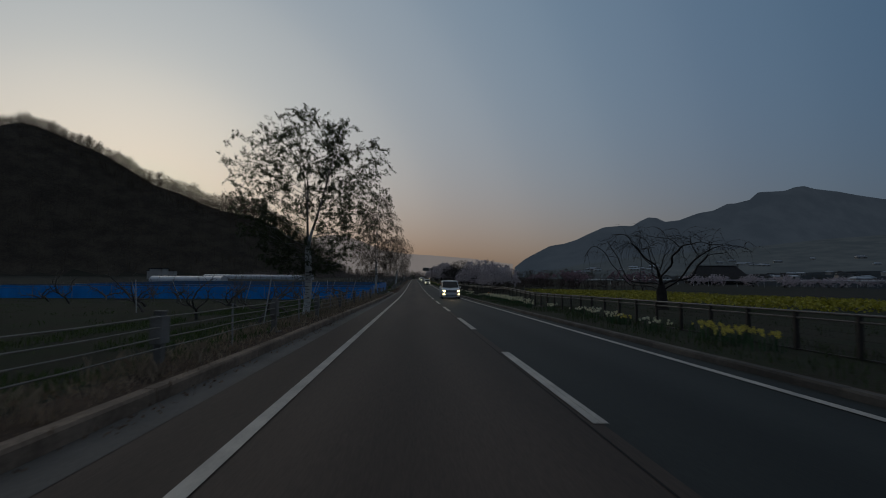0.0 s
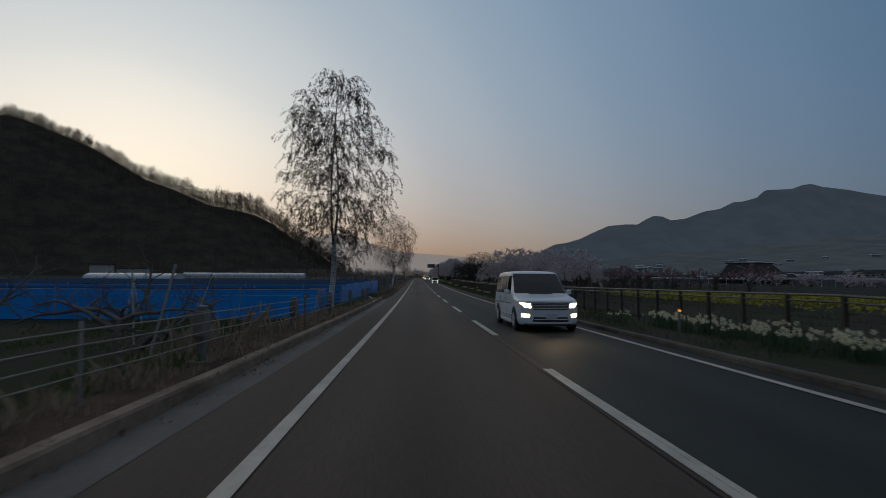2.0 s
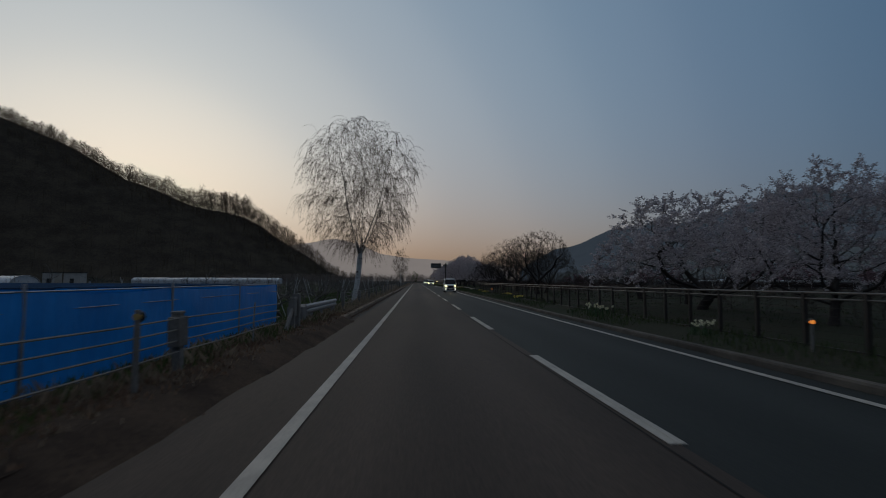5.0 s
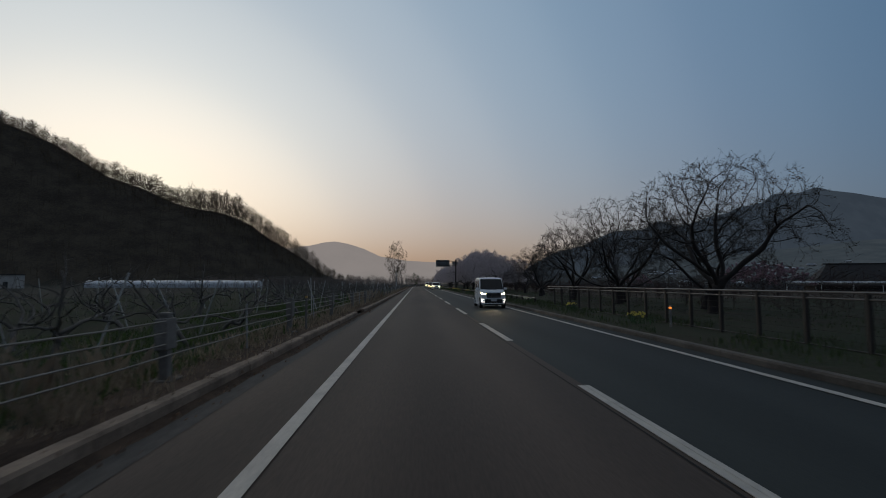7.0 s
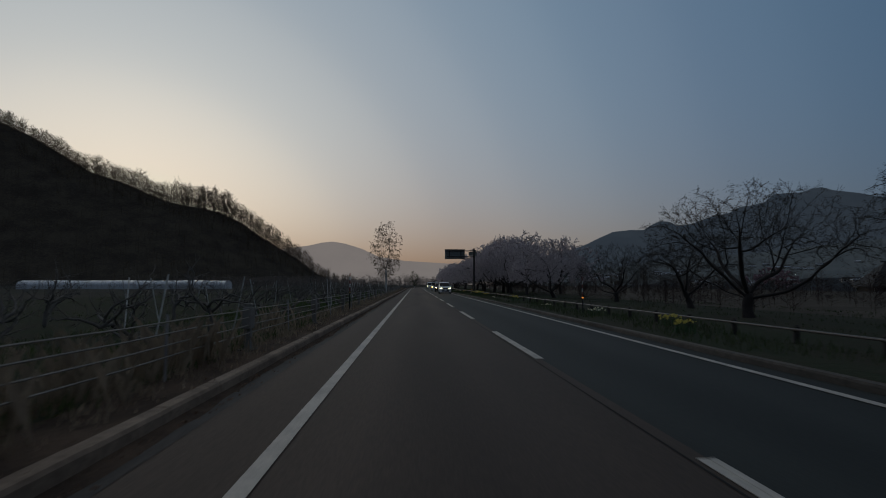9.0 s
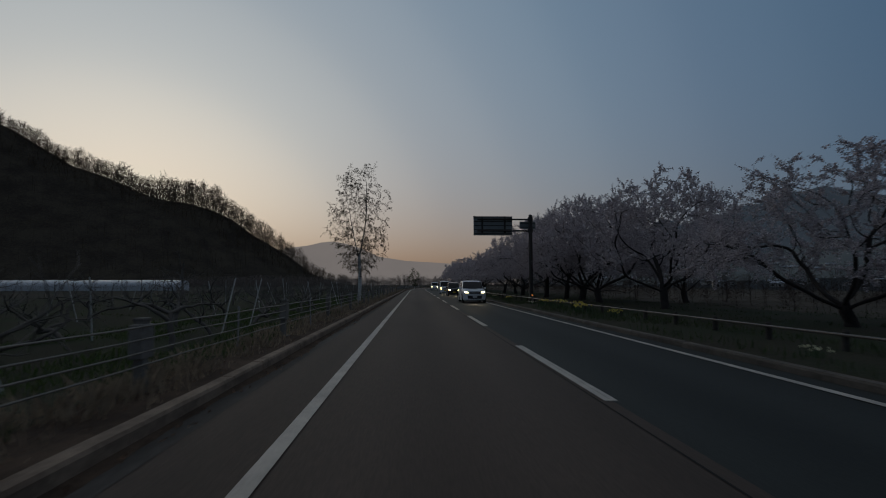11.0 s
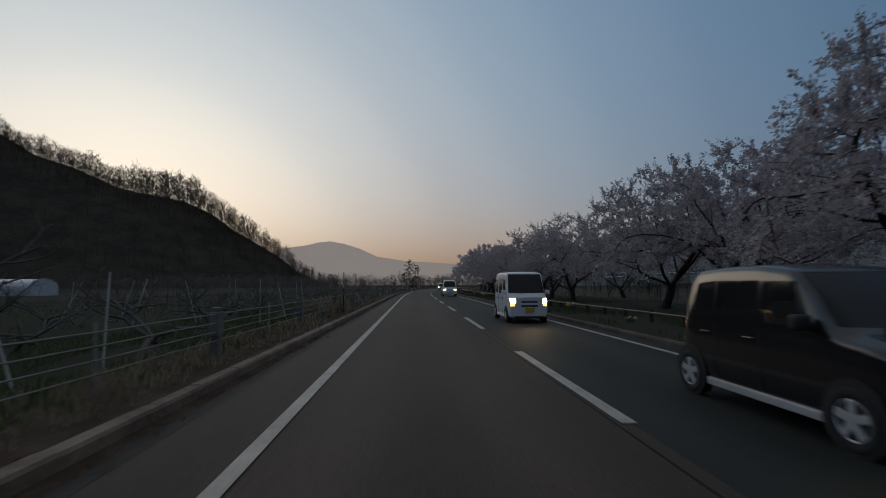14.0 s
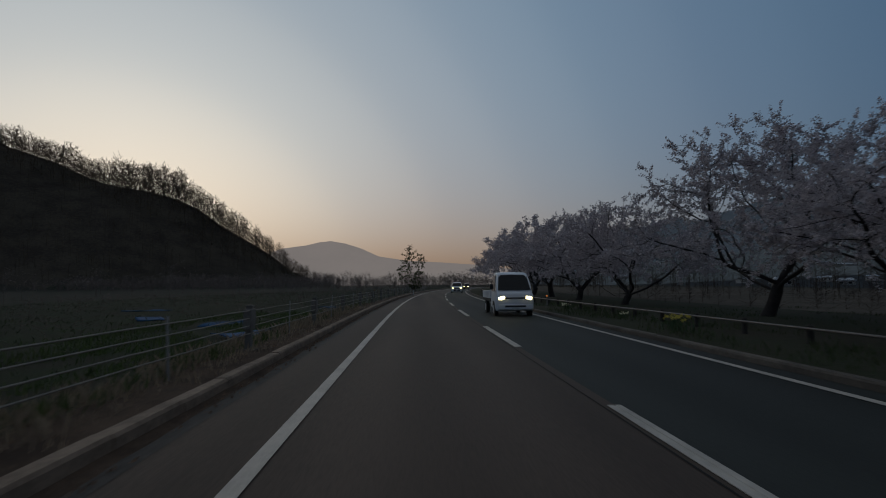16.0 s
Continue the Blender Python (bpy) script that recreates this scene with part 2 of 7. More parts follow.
M_BIRCH = mat("birch_bark", (0.72, 0.70, 0.67), (0.50, 0.48, 0.45), rough=0.8, scale=2.0, fine=14.0, bump=0.3, amount=0.9, stretch=(1.0, 1.0, 2.5), world_space=False)


def lenticels(m):
    """Short dark cross-cracks and a few black patches on birch bark."""
    t = m.node_tree
    b = t.nodes["Principled BSDF"]
    c = b.inputs["Base Color"].links[0].from_socket
    co = t.nodes.new("ShaderNodeTexCoord")
    for stretch, scale, edge in (((5.0, 5.0, 30.0), 1.0, 0.66), ((2.4, 2.4, 4.5), 1.0, 0.68)):
        mp = t.nodes.new("ShaderNodeMapping")
        mp.inputs["Scale"].default_value = stretch
        t.links.new(co.outputs["Object"], mp.inputs["Vector"])
        n = node(t, "ShaderNodeTexNoise", Scale=scale, Detail=2.0, Roughness=0.5)
        t.links.new(mp.outputs[0], n.inputs["Vector"])
        c = blend(t, ramp(t, [(edge - 0.04, (0, 0, 0)), (edge, (1, 1, 1))], n.outputs["Fac"]), c, (0.045, 0.038, 0.035))
    t.links.new(c, b.inputs["Base Color"])


lenticels(M_BIRCH)
M_LEAF = leafy("young_birch_leaf", (0.055, 0.075, 0.022), (0.035, 0.042, 0.018), 0.3)
M_BUD = leafy("birch_buds", (0.075, 0.055, 0.03), (0.045, 0.036, 0.022), 0.25)
M_BLOSSOM = leafy("cherry_blossom", (0.66, 0.60, 0.61), (0.48, 0.42, 0.44), 0.42, 0.25)
M_PINK = leafy("deep_pink_blossom", (0.40, 0.26, 0.29), (0.27, 0.17, 0.20), 0.3, 0.25)
M_PALEB = leafy("pale_blossom", (0.74, 0.66, 0.68), (0.55, 0.48, 0.51), 0.3, 0.2)
M_FOREST = mat("forest_floor", (0.078, 0.066, 0.050), (0.040, 0.034, 0.028), rough=1.0, scale=0.05, fine=0.5, bump=0.5, amount=0.9, spec=0.05, dist=1.5)
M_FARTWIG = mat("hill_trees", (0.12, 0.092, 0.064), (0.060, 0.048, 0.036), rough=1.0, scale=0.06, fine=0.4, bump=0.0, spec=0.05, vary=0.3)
# Twigs lightened beyond bark: distance haze put into the base colour.
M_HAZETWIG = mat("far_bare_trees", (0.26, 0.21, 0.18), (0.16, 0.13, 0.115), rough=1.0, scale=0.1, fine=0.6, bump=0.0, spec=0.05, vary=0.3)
M_GALV = mat("galvanised_steel", (0.42, 0.42, 0.42), (0.27, 0.27, 0.28), rough=0.5, metal=0.6, scale=2.0, fine=25.0, bump=0.05)
M_CABLE = mat("wire_cable", (0.30, 0.27, 0.225), (0.19, 0.17, 0.14), rough=0.65, metal=0.0, scale=2.0, fine=40.0, bump=0.05)
M_POST = mat("weathered_post", (0.24, 0.225, 0.205), (0.13, 0.115, 0.10), rough=0.85, scale=3.0, fine=25.0, bump=0.25, vary=0.12)
M_BROWN = mat("dark_brown_steel", (0.050, 0.040, 0.034), (0.030, 0.025, 0.022), rough=0.5, metal=0.0, scale=2.0, fine=25.0, bump=0.05)
M_RAIL = mat("rail_top_steel", (0.16, 0.135, 0.115), (0.10, 0.085, 0.075), rough=0.4, scale=2.0, fine=25.0, bump=0.03)
M_WOODPOST = mat("dark_post", (0.06, 0.05, 0.042), (0.03, 0.026, 0.022), rough=0.9, scale=4.0, fine=30.0, bump=0.4)
M_BLUE = mat("blue_tarpaulin", (0.008, 0.30, 0.78), (0.005, 0.19, 0.56), rough=0.42, scale=0.7, fine=5.0, bump=0.3, amount=0.5, stretch=(1, 1, 0.4), dist=0.05, vary=0.22)
M_BLUE_OLD = mat("faded_tarpaulin", (0.02, 0.09, 0.20), (0.012, 0.05, 0.12), rough=0.85, scale=1.2, fine=8.0, bump=0.3, spec=0.15)
M_NET = mat("dark_netting", (0.03, 0.085, 0.17), (0.02, 0.045, 0.08), rough=0.9, bump=0.0)
M_PLASTIC = mat("greenhouse_film", (0.62, 0.64, 0.66), (0.45, 0.47, 0.5), rough=0.35, scale=0.5, fine=4.0, bump=0.1)
M_PALE_POLE = mat("pale_stake", (0.56, 0.55, 0.52), (0.38, 0.37, 0.34), rough=0.7, scale=4.0, fine=30.0, bump=0.1, vary=0.2)
M_WHITE = mat("car_white", (0.74, 0.75, 0.76), (0.68, 0.69, 0.70), rough=0.28, spec=0.5, scale=1.0, fine=60.0, bump=0.0)
M_BLACK = mat("car_black", (0.012, 0.011, 0.012), (0.016, 0.015, 0.016), rough=0.14, spec=0.9, scale=1.0, fine=60.0, bump=0.0)
M_TRIM = mat("black_plastic", (0.02, 0.02, 0.021), (0.028, 0.028, 0.028), rough=0.6, bump=0.05)
M_TYRE = mat("tyre_rubber", (0.018, 0.018, 0.018), (0.03, 0.03, 0.03), rough=0.85, bump=0.1)
M_RIM = mat("alloy_rim", (0.62, 0.62, 0.63), (0.5, 0.5, 0.51), rough=0.35, metal=0.25, bump=0.0)
M_GLASS = mat("tinted_glass", (0.012, 0.014, 0.016), (0.016, 0.018, 0.02), rough=0.10, spec=0.22, bump=0.0)
M_GLASS_CLEAR = mat("clear_side_glass", (0.085, 0.092, 0.095), (0.06, 0.066, 0.07), rough=0.06, spec=0.6, scale=1.5, fine=6.0, bump=0.0)


def see_through(m, share):
    """Lets a share of the light pass straight through a pane."""
    t = m.node_tree
    clear = t.nodes.new("ShaderNodeBsdfTransparent")
    clear.inputs["Color"].default_value = (0.80, 0.84, 0.82, 1)
    mx = t.nodes.new("ShaderNodeMixShader")
    mx.inputs["Fac"].default_value = share
    t.links.new(t.nodes["Principled BSDF"].outputs[0], mx.inputs[1])
    t.links.new(clear.outputs[0], mx.inputs[2])
    t.links.new(mx.outputs[0], t.nodes["Material Output"].inputs["Surface"])


see_through(M_GLASS_CLEAR, 0.72)
M_SEAT = mat("dark_seat_cloth", (0.035, 0.034, 0.034), (0.022, 0.022, 0.022), rough=0.95, bump=0.1)
M_CHROME = mat("chrome", (0.6, 0.6, 0.62), (0.5, 0.5, 0.52), rough=0.2, metal=0.9, bump=0.0)
M_PLATE_W = mat("plate_white", (0.6, 0.6, 0.58), (0.5, 0.5, 0.5), rough=0.5, bump=0.0)
M_PLATE_Y = mat("plate_yellow", (0.6, 0.42, 0.03), (0.5, 0.36, 0.03), rough=0.5, bump=0.0)
M_LAMP_WARM = glowing("headlamp_warm", (1.0, 0.72, 0.30), 9.0)
M_LAMP_COOL = glowing("headlamp_cool", (1.0, 0.86, 0.42), 9.0)
M_FOG = glowing("white_fog_lamp", (1.0, 0.86, 0.80), 2.2)
M_AMBER = glowing("amber_lamp", (1.0, 0.45, 0.08), 6.0)
M_TAIL = glowing("tail_lamp", (1.0, 0.10, 0.05), 0.40)
M_TAILOFF = mat("tail_lens", (0.30, 0.02, 0.015), (0.22, 0.015, 0.012), rough=0.25, bump=0.0)
# Not a lamp: returned headlight is put in as emission.
M_ORANGE = glowing("orange_reflector", (1.0, 0.30, 0.05), 0.7)
M_YREF = mat("yellow_reflector", (0.55, 0.36, 0.12), (0.4, 0.26, 0.09), rough=0.3, bump=0.0)
M_STREET = glowing("street_light", (0.9, 1.0, 0.9), 5.0)
M_RED = mat("red_paint", (0.20, 0.035, 0.025), (0.14, 0.03, 0.022), rough=0.5, bump=0.05)
M_WPAINT = mat("white_paint", (0.7, 0.7, 0.68), (0.55, 0.55, 0.53), rough=0.5, bump=0.05)
M_SIGNBACK = mat("sign_back_aluminium", (0.26, 0.28, 0.28), (0.19, 0.21, 0.21), rough=0.5, metal=0.3, bump=0.03)
M_ROOF = mat("dark_roof", (0.035, 0.033, 0.033), (0.022, 0.021, 0.021), rough=0.8, scale=0.6, fine=6.0, bump=0.2)
M_PALE_ROOF = mat("pale_metal_roof", (0.42, 0.45, 0.48), (0.30, 0.32, 0.35), rough=0.5, scale=0.3, fine=3.0, bump=0.1, vary=0.3)
M_WALL = mat("house_wall", (0.40, 0.38, 0.35), (0.30, 0.28, 0.26), rough=0.85, scale=0.4, fine=5.0, bump=0.1, vary=0.25)
# These ranges glow evenly; the haze before them is part of the colour.
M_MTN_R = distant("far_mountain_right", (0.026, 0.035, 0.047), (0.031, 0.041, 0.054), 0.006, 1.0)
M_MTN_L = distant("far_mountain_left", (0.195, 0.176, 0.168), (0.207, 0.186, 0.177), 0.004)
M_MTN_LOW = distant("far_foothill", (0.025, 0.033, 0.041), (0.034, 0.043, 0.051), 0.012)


# ---- mesh helpers ----
def mesh_ob(name, verts, faces, material, parent=None, label="", smooth=False):
    me = bpy.data.meshes.new(name)
    me.from_pydata([tuple(v) for v in verts] if not isinstance(verts, np.ndarray) else verts.tolist(), [], faces if not isinstance(faces, np.ndarray) else faces.tolist())
    me.materials.append(material)
    if smooth:
        me.shade_smooth()
    me.update()
    ob = new(name, me)
    if parent:
        ob.parent = parent
    if label:
        ob["label"] = label
    return ob


def part(name, bm, material, parent=None, label="", smooth=False):
    me = bpy.data.meshes.new(name)
    bmesh.ops.recalc_face_normals(bm, faces=bm.faces)
    bm.to_mesh(me)
    bm.free()
    me.materials.append(material)
    if smooth:
        me.shade_smooth()
    ob = new(name, me)
    if parent:
        ob.parent = parent
    if label:
        ob["label"] = label
    return ob


def share(name, data, parent, m):
    ob = new(name, data)
    ob.parent = parent
    ob.matrix_basis = m
    return ob


def empty(name, m=None):
    ob = new(name)
    if m is not None:
        ob.matrix_basis = m
    return ob


def add_box(bm, x0, x1, y0, y1, z0, z1, bevel=0.0, m=None):
    b2 = bmesh.new()
    bmesh.ops.create_cube(b2, size=1, matrix=Matrix.Translation(((x0 + x1) / 2, (y0 + y1) / 2, (z0 + z1) / 2)) @ Matrix.Diagonal((x1 - x0, y1 - y0, z1 - z0, 1)))
    if bevel:
        bmesh.ops.bevel(b2, geom=list(b2.edges), offset=bevel, segments=2, affect="EDGES", profile=0.6)
    if m is not None:
        b2.transform(m)
    me = bpy.data.meshes.new("tmp")
    b2.to_mesh(me)
    b2.free()
    bm.from_mesh(me)
    bpy.data.meshes.remove(me)
    return bm


def boxed(x0, x1, y0, y1, z0, z1, bevel=0.0):
    return add_box(bmesh.new(), x0, x1, y0, y1, z0, z1, bevel)


def add_rod(bm, a, b, r0, r1=None, n=8, caps=True):
    a, b = Vector(a), Vector(b)
    d = b - a
    m = Matrix.Translation((a + b) / 2) @ d.to_track_quat("Z", "Y").to_matrix().to_4x4()
    bmesh.ops.create_cone(bm, cap_ends=caps, segments=n, radius1=r0, radius2=r0 if r1 is None else r1, depth=d.length, matrix=m)
    return bm


def rod(a, b, r0, r1=None, n=8):
    return add_rod(bmesh.new(), a, b, r0, r1, n)


def tubes(paths, sides):
    """Vertices and quads of tapered tubes: paths of (points, radii)."""
    vs, fs, base = [], [], 0
    ang = np.arange(sides) * 2 * np.pi / sides
    ca, sa = np.cos(ang), np.sin(ang)
    for pts, rad in paths:
        p = np.asarray(pts, float)
        k = len(p)
        d = np.gradient(p, axis=0)
        d /= np.linalg.norm(d, axis=1)[:, None] + 1e-9
        ref = np.where(np.abs(d[:, 2:3]) > 0.9, np.array([[1.0, 0, 0]]), np.array([[0, 0, 1.0]]))
        u = np.cross(d, ref)
        u /= np.linalg.norm(u, axis=1)[:, None] + 1e-9
        v = np.cross(d, u)
        r = np.asarray(rad, float)[:, None, None]
        ring = p[:, None, :] + r * (u[:, None, :] * ca[None, :, None] + v[:, None, :] * sa[None, :, None])
        vs.append(ring.reshape(-1, 3))
        i = np.arange(k - 1)[:, None] * sides + np.arange(sides)[None, :]
        j = np.arange(k - 1)[:, None] * sides + (np.arange(sides)[None, :] + 1) % sides
        fs.append((np.stack([i, j, j + sides, i + sides], axis=-1).reshape(-1, 4)) + base)
        base += k * sides
    return np.concatenate(vs), np.concatenate(fs)


def quads(centres, sizes, rng, flat=0.0, aspect=1.0):
    """Vertices and faces of small bent leaves turned at random."""
    n = len(centres)
    c = np.asarray(centres, float)
    u = rng.normal(size=(n, 3))
    u[:, 2] *= 1 - flat
    u /= np.linalg.norm(u, axis=1)[:, None]
    w = rng.normal(size=(n, 3))
    v = np.cross(u, w)
    v /= np.linalg.norm(v, axis=1)[:, None]
    s = np.asarray(sizes, float)[:, None]
    a, b = u * s, v * s * aspect
    ring = np.stack([c - a, c - b * 0.9, c + a, c + b * 0.9], axis=1).reshape(-1, 3)
    f = np.arange(n * 4).reshape(-1, 4)
    return ring, f


# ---- the lie of the land ----
SLOPE, YA, YB = 0.0182, 45.0, 115.0
CURVE_Y, CURVE_R = 290.0, 670.0


def rise(y):
    """The height of the road's surface at y."""
    w = YB - YA
    if y >= YB:
        return 0.0
    if y <= YA:
        return SLOPE * (w / 2 + (YA - max(y, -150.0)))
    return SLOPE * (YB - y) ** 2 / (2 * w)


def bend(y):
    """How far the road has swung to the right at y."""
    return 0.0 if y < CURVE_Y else min((y - CURVE_Y) ** 2 / (2 * CURVE_R), 60.0)


def road_pose(x, y, z=0.0, turn=0.0):
    a = 0.0 if y < CURVE_Y else math.degrees(math.atan((y - CURVE_Y) / CURVE_R))
    return pose(x + bend(y), y, z + rise(y), 0, 0, turn - a)


def line_shift(y):
    """The edge line keeps a little further out past the dip."""
    return float(np.interp(y, [60.0, 105.0], [0.0, -0.06]))


def kerb_shift(y):
    """The near kerb stands a little further in along the orchard."""
    return float(np.interp(y, [128.0, 156.0], [0.0, 0.12]))


def strip(name, profile, y0, y1, step, material, label="", kind="structure", category="", shift=None):
    """A long band along the road, with the profile (x, z) from its left to its right side."""
    ys = np.arange(y0, y1 + 1e-6, step)
    verts, faces, k = [], [], len(profile)
    for y in ys:
        for x, z in profile:
            verts.append((x + bend(y) + (shift(y) if shift else 0.0), y, z + rise(y)))
    for i in range(len(ys) - 1):
        for j in range(k - 1):
            a = i * k + j
            faces.append((a, a + 1, a + 1 + k, a + k))
    ob = mesh_ob(name, verts, faces, material)
    return tagged(ob, label, category or name.split("_")[0], kind=kind)


Y0, Y1 = -40.0, 480.0
strip("road", [(-4.7, -0.03), (-3.4, -0.005), (0.02, 0.0)], Y0, Y1, 4.0, M_ASPHALT, "grey worn asphalt lane of the country road", category="road")
strip("road_far_lane", [(0.02, 0.0), (3.0, -0.005), (3.6, -0.02)], Y0, Y1, 4.0, M_ASPHALT2, "darker newer asphalt of the oncoming lane", category="road")
strip("joint_seam", [(-0.145, 0.004), (-0.125, 0.005)], Y0, Y1, 4.0, M_SEAL, "dark tar seam along the lane joint", category="road seam")
strip("edge_line_left", [(-3.30, 0.005), (-3.155, 0.006)], Y0, Y1, 4.0, M_PAINT, "solid white painted edge line", category="road marking", shift=line_shift)
strip("edge_line_right", [(2.80, 0.006), (2.94, 0.005)], Y0, Y1, 4.0, M_PAINT, "solid white painted edge line", category="road marking")
strip("gutter_left", [(-4.72, -0.0245), (-4.14, -0.0150)], Y0, 84.0, 4.0, M_GUTTER, "pale concrete gutter strip beside the kerb", category="gutter")
strip("gutter_orchard", [(-4.75, -0.0260), (-4.24, -0.0170)], 109.0, Y1, 4.0, M_GUTTER_DARK, "stained narrow gutter strip beside the kerb", category="gutter", shift=lambda y: 0.3 * kerb_shift(y))


def dash_mesh():
    bm = bmesh.new()
    for x0, x1 in ((-0.075, -0.012), (0.012, 0.075)):
        add_box(bm, x0, x1, 0, 5.0, 0.0, 0.006)
    add_box(bm, -0.012, 0.012, 0.0, 5.0, 0.0, 0.003)
    return part("lane_dash", bm, M_PAINT)


first_dash = tagged(dash_mesh(), "worn white painted centre line dash", "road marking", "centre line dashes", "structure")
for k in range(-3, 40):
    y = 13.70 + 10 * k
    a = road_pose(0, y)
    tilt = math.degrees(math.atan2(rise(y + 5) - rise(y), 5))
    m = pose(a.translation.x, y, rise(y) + 0.004, tilt, 0, -math.degrees(math.atan2(bend(y + 5) - bend(y), 5)))
    if k == -3:
        first_dash.matrix_basis = m
    else:
        copy_thing(first_dash, m)

RIDGE = [(-1400, 150), (-900, 185), (-700, 200), (-617, 205), (-562, 222), (-530, 214), (-455, 178), (-383, 138), (-312, 109), (-240, 88), (-203, 71), (-180, 52), (-147, 33), (-124, 15), (-96, 3), (-70, 0)]


def ridge(x):
    return float(np.interp(x, [p[0] for p in RIDGE], [p[1] for p in RIDGE]))


def hill(x, y):
    top = ridge(x)
    if top <= 0:
        return 0.0
    d = 745 - y
    w = top * 1.15 + 60 if d > 0 else top * 1.6 + 60
    s = max(0.0, 1 - abs(d) / w)
    s = s * s * (3 - 2 * s) * 0.45 + s * 0.55
    return top * s + 5.0 * noise.noise((x / 60, y / 60, 0)) * min(1, s * 4)


def land(x, y):
    r = x - bend(y)
    z = rise(y)
    if r < -4.8:
        z += float(np.interp(-r, [4.8, 5.6, 6.6, 8.5], [0.12, 0.12, -0.15, -0.38]))
    elif r > 3.4:
        z += float(np.interp(r, [3.4, 3.8, 6.0, 9.0, 30.0], [0.05, 0.12, 0.06, 0.0, -0.3]))
    else:
        z -= 0.25
    if r > 90:
        z += -min((r - 90) * 0.02, 2.2) + min(max(0, r - 350) * 0.035, 45)
    return z + hill(x, y) + 0.04 * noise.noise((x * 0.4, y * 0.4, 3.0)) * (abs(r) > 4.8)


def build_ground():
    xs = sorted(set([-4500, -3000, -2000, -1400] + list(range(-1000, -60, 22)) + [-60, -45, -34, -26, -20, -16, -13, -11, -9.5, -8.5, -7.5, -6.6, -5.9, -5.3, -4.82, -4.72, 3.3, 3.42, 3.5, 3.62, 4.2, 5.0, 6.0, 7.0, 8.0, 9.0, 10.5, 12, 14, 17, 21, 26, 33, 42, 55, 70, 90, 120, 170, 240, 330, 450, 700, 1100, 2000, 4500]))
    ys = sorted(set([-600, -300, -150, -90] + list(range(-60, 330, 3)) + list(range(330, 500, 8)) + list(range(500, 1000, 18)) + [1100, 1300, 1700, 2300, 3200, 4500]))
    verts = []
    for y in ys:
        for x in xs:
            wx = x + (bend(y) if abs(x) < 60 else 0)
            verts.append((wx, y, land(wx, y)))
    n = len(xs)
    faces, which = [], []
    for i in range(len(ys) - 1):
        for j in range(n - 1):
            faces.append((i * n + j, i * n + j + 1, (i + 1) * n + j + 1, (i + 1) * n + j))
            x, y = (xs[j] + xs[j + 1]) / 2, (ys[i] + ys[i + 1]) / 2
            z = max(verts[f][2] for f in faces[-1])
            if x < -70 and hill(x, y) > 2.0:
                which.append(3)
            elif -5.3 < x < -4.6 or (3.4 < x < 3.7):
                which.append(1)
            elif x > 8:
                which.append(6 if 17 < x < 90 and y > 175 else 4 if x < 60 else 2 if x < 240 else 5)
            elif x > 3.6:
                which.append(4)
            else:
                which.append(0 if x > -40 else 2)
    ob = mesh_ob("ground", verts, faces, M_GRASS_GROUND, smooth=True)
    for m in (M_DIRT, M_FIELD, M_FOREST, M_LAWN, M_FARSLOPE, M_DRYFIELD):
        ob.data.materials.append(m)
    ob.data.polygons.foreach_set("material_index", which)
    return tagged(ob, "grassy valley floor rising to a dark wooded hill", "ground", kind="structure")


build_ground()
strip("verge_dirt_left", [(-5.62, 0.06), (-5.38, 0.128), (-5.0, 0.135), (-4.66, 0.125)], Y0, 340.0, 2.0, M_DIRT, "brown bare soil verge behind the kerb", category="verge")


# ---- distant mountains ----
def mountain(name, crest, depth, material, label, seed, rough=1.0):
    """A far range: its crest as (x, y, z), sloping towards the viewer."""
    rng = np.random.default_rng(seed)
    c = np.array(crest, float)
    t = np.linspace(0, len(c) - 1, 160)
    pts = np.stack([np.interp(t, np.arange(len(c)), c[:, i]) for i in range(3)], axis=1)
    for f in (0.9, 2.3, 5.1):
        pts[:, 2] += rough * pts[:, 2] * 0.012 / f * 1.6 * np.sin(t * f * 2.2 + rng.uniform(0, 6))
    verts, faces, rows = [], [], 10
    for i, p in enumerate(pts):
        away = Vector((p[0], p[1], 0)).normalized()
        for r in range(rows):
            f = r / (rows - 1)
            h = p[2] * (1 - f) ** 1.25 + rough * 0.05 * p[2] * noise.noise((p[0] / 300, p[1] / 300, f * 5)) * math.sin(math.pi * f)
            verts.append((p[0] - away.x * depth * f, p[1] - away.y * depth * f, h - 5 * f))
        if i:
            for r in range(rows - 1):
                a, b = (i - 1) * rows + r, i * rows + r
                faces.append((a, b, b + 1, a + 1))
    return tagged(mesh_ob(name, verts, faces, material, smooth=True), label, "mountain", kind="structure")


# Hazy looks come from the emissive materials, not from air in between.
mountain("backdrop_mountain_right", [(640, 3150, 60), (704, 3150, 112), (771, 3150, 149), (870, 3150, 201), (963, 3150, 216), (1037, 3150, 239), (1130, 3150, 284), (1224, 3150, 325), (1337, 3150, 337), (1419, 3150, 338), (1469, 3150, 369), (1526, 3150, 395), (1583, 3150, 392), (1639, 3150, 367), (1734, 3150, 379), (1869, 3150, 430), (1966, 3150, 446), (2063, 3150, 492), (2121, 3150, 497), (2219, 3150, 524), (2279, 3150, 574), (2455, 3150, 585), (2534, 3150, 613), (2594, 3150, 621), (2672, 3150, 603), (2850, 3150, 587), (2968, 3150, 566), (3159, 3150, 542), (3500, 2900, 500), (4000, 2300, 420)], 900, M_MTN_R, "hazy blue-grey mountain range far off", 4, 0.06)
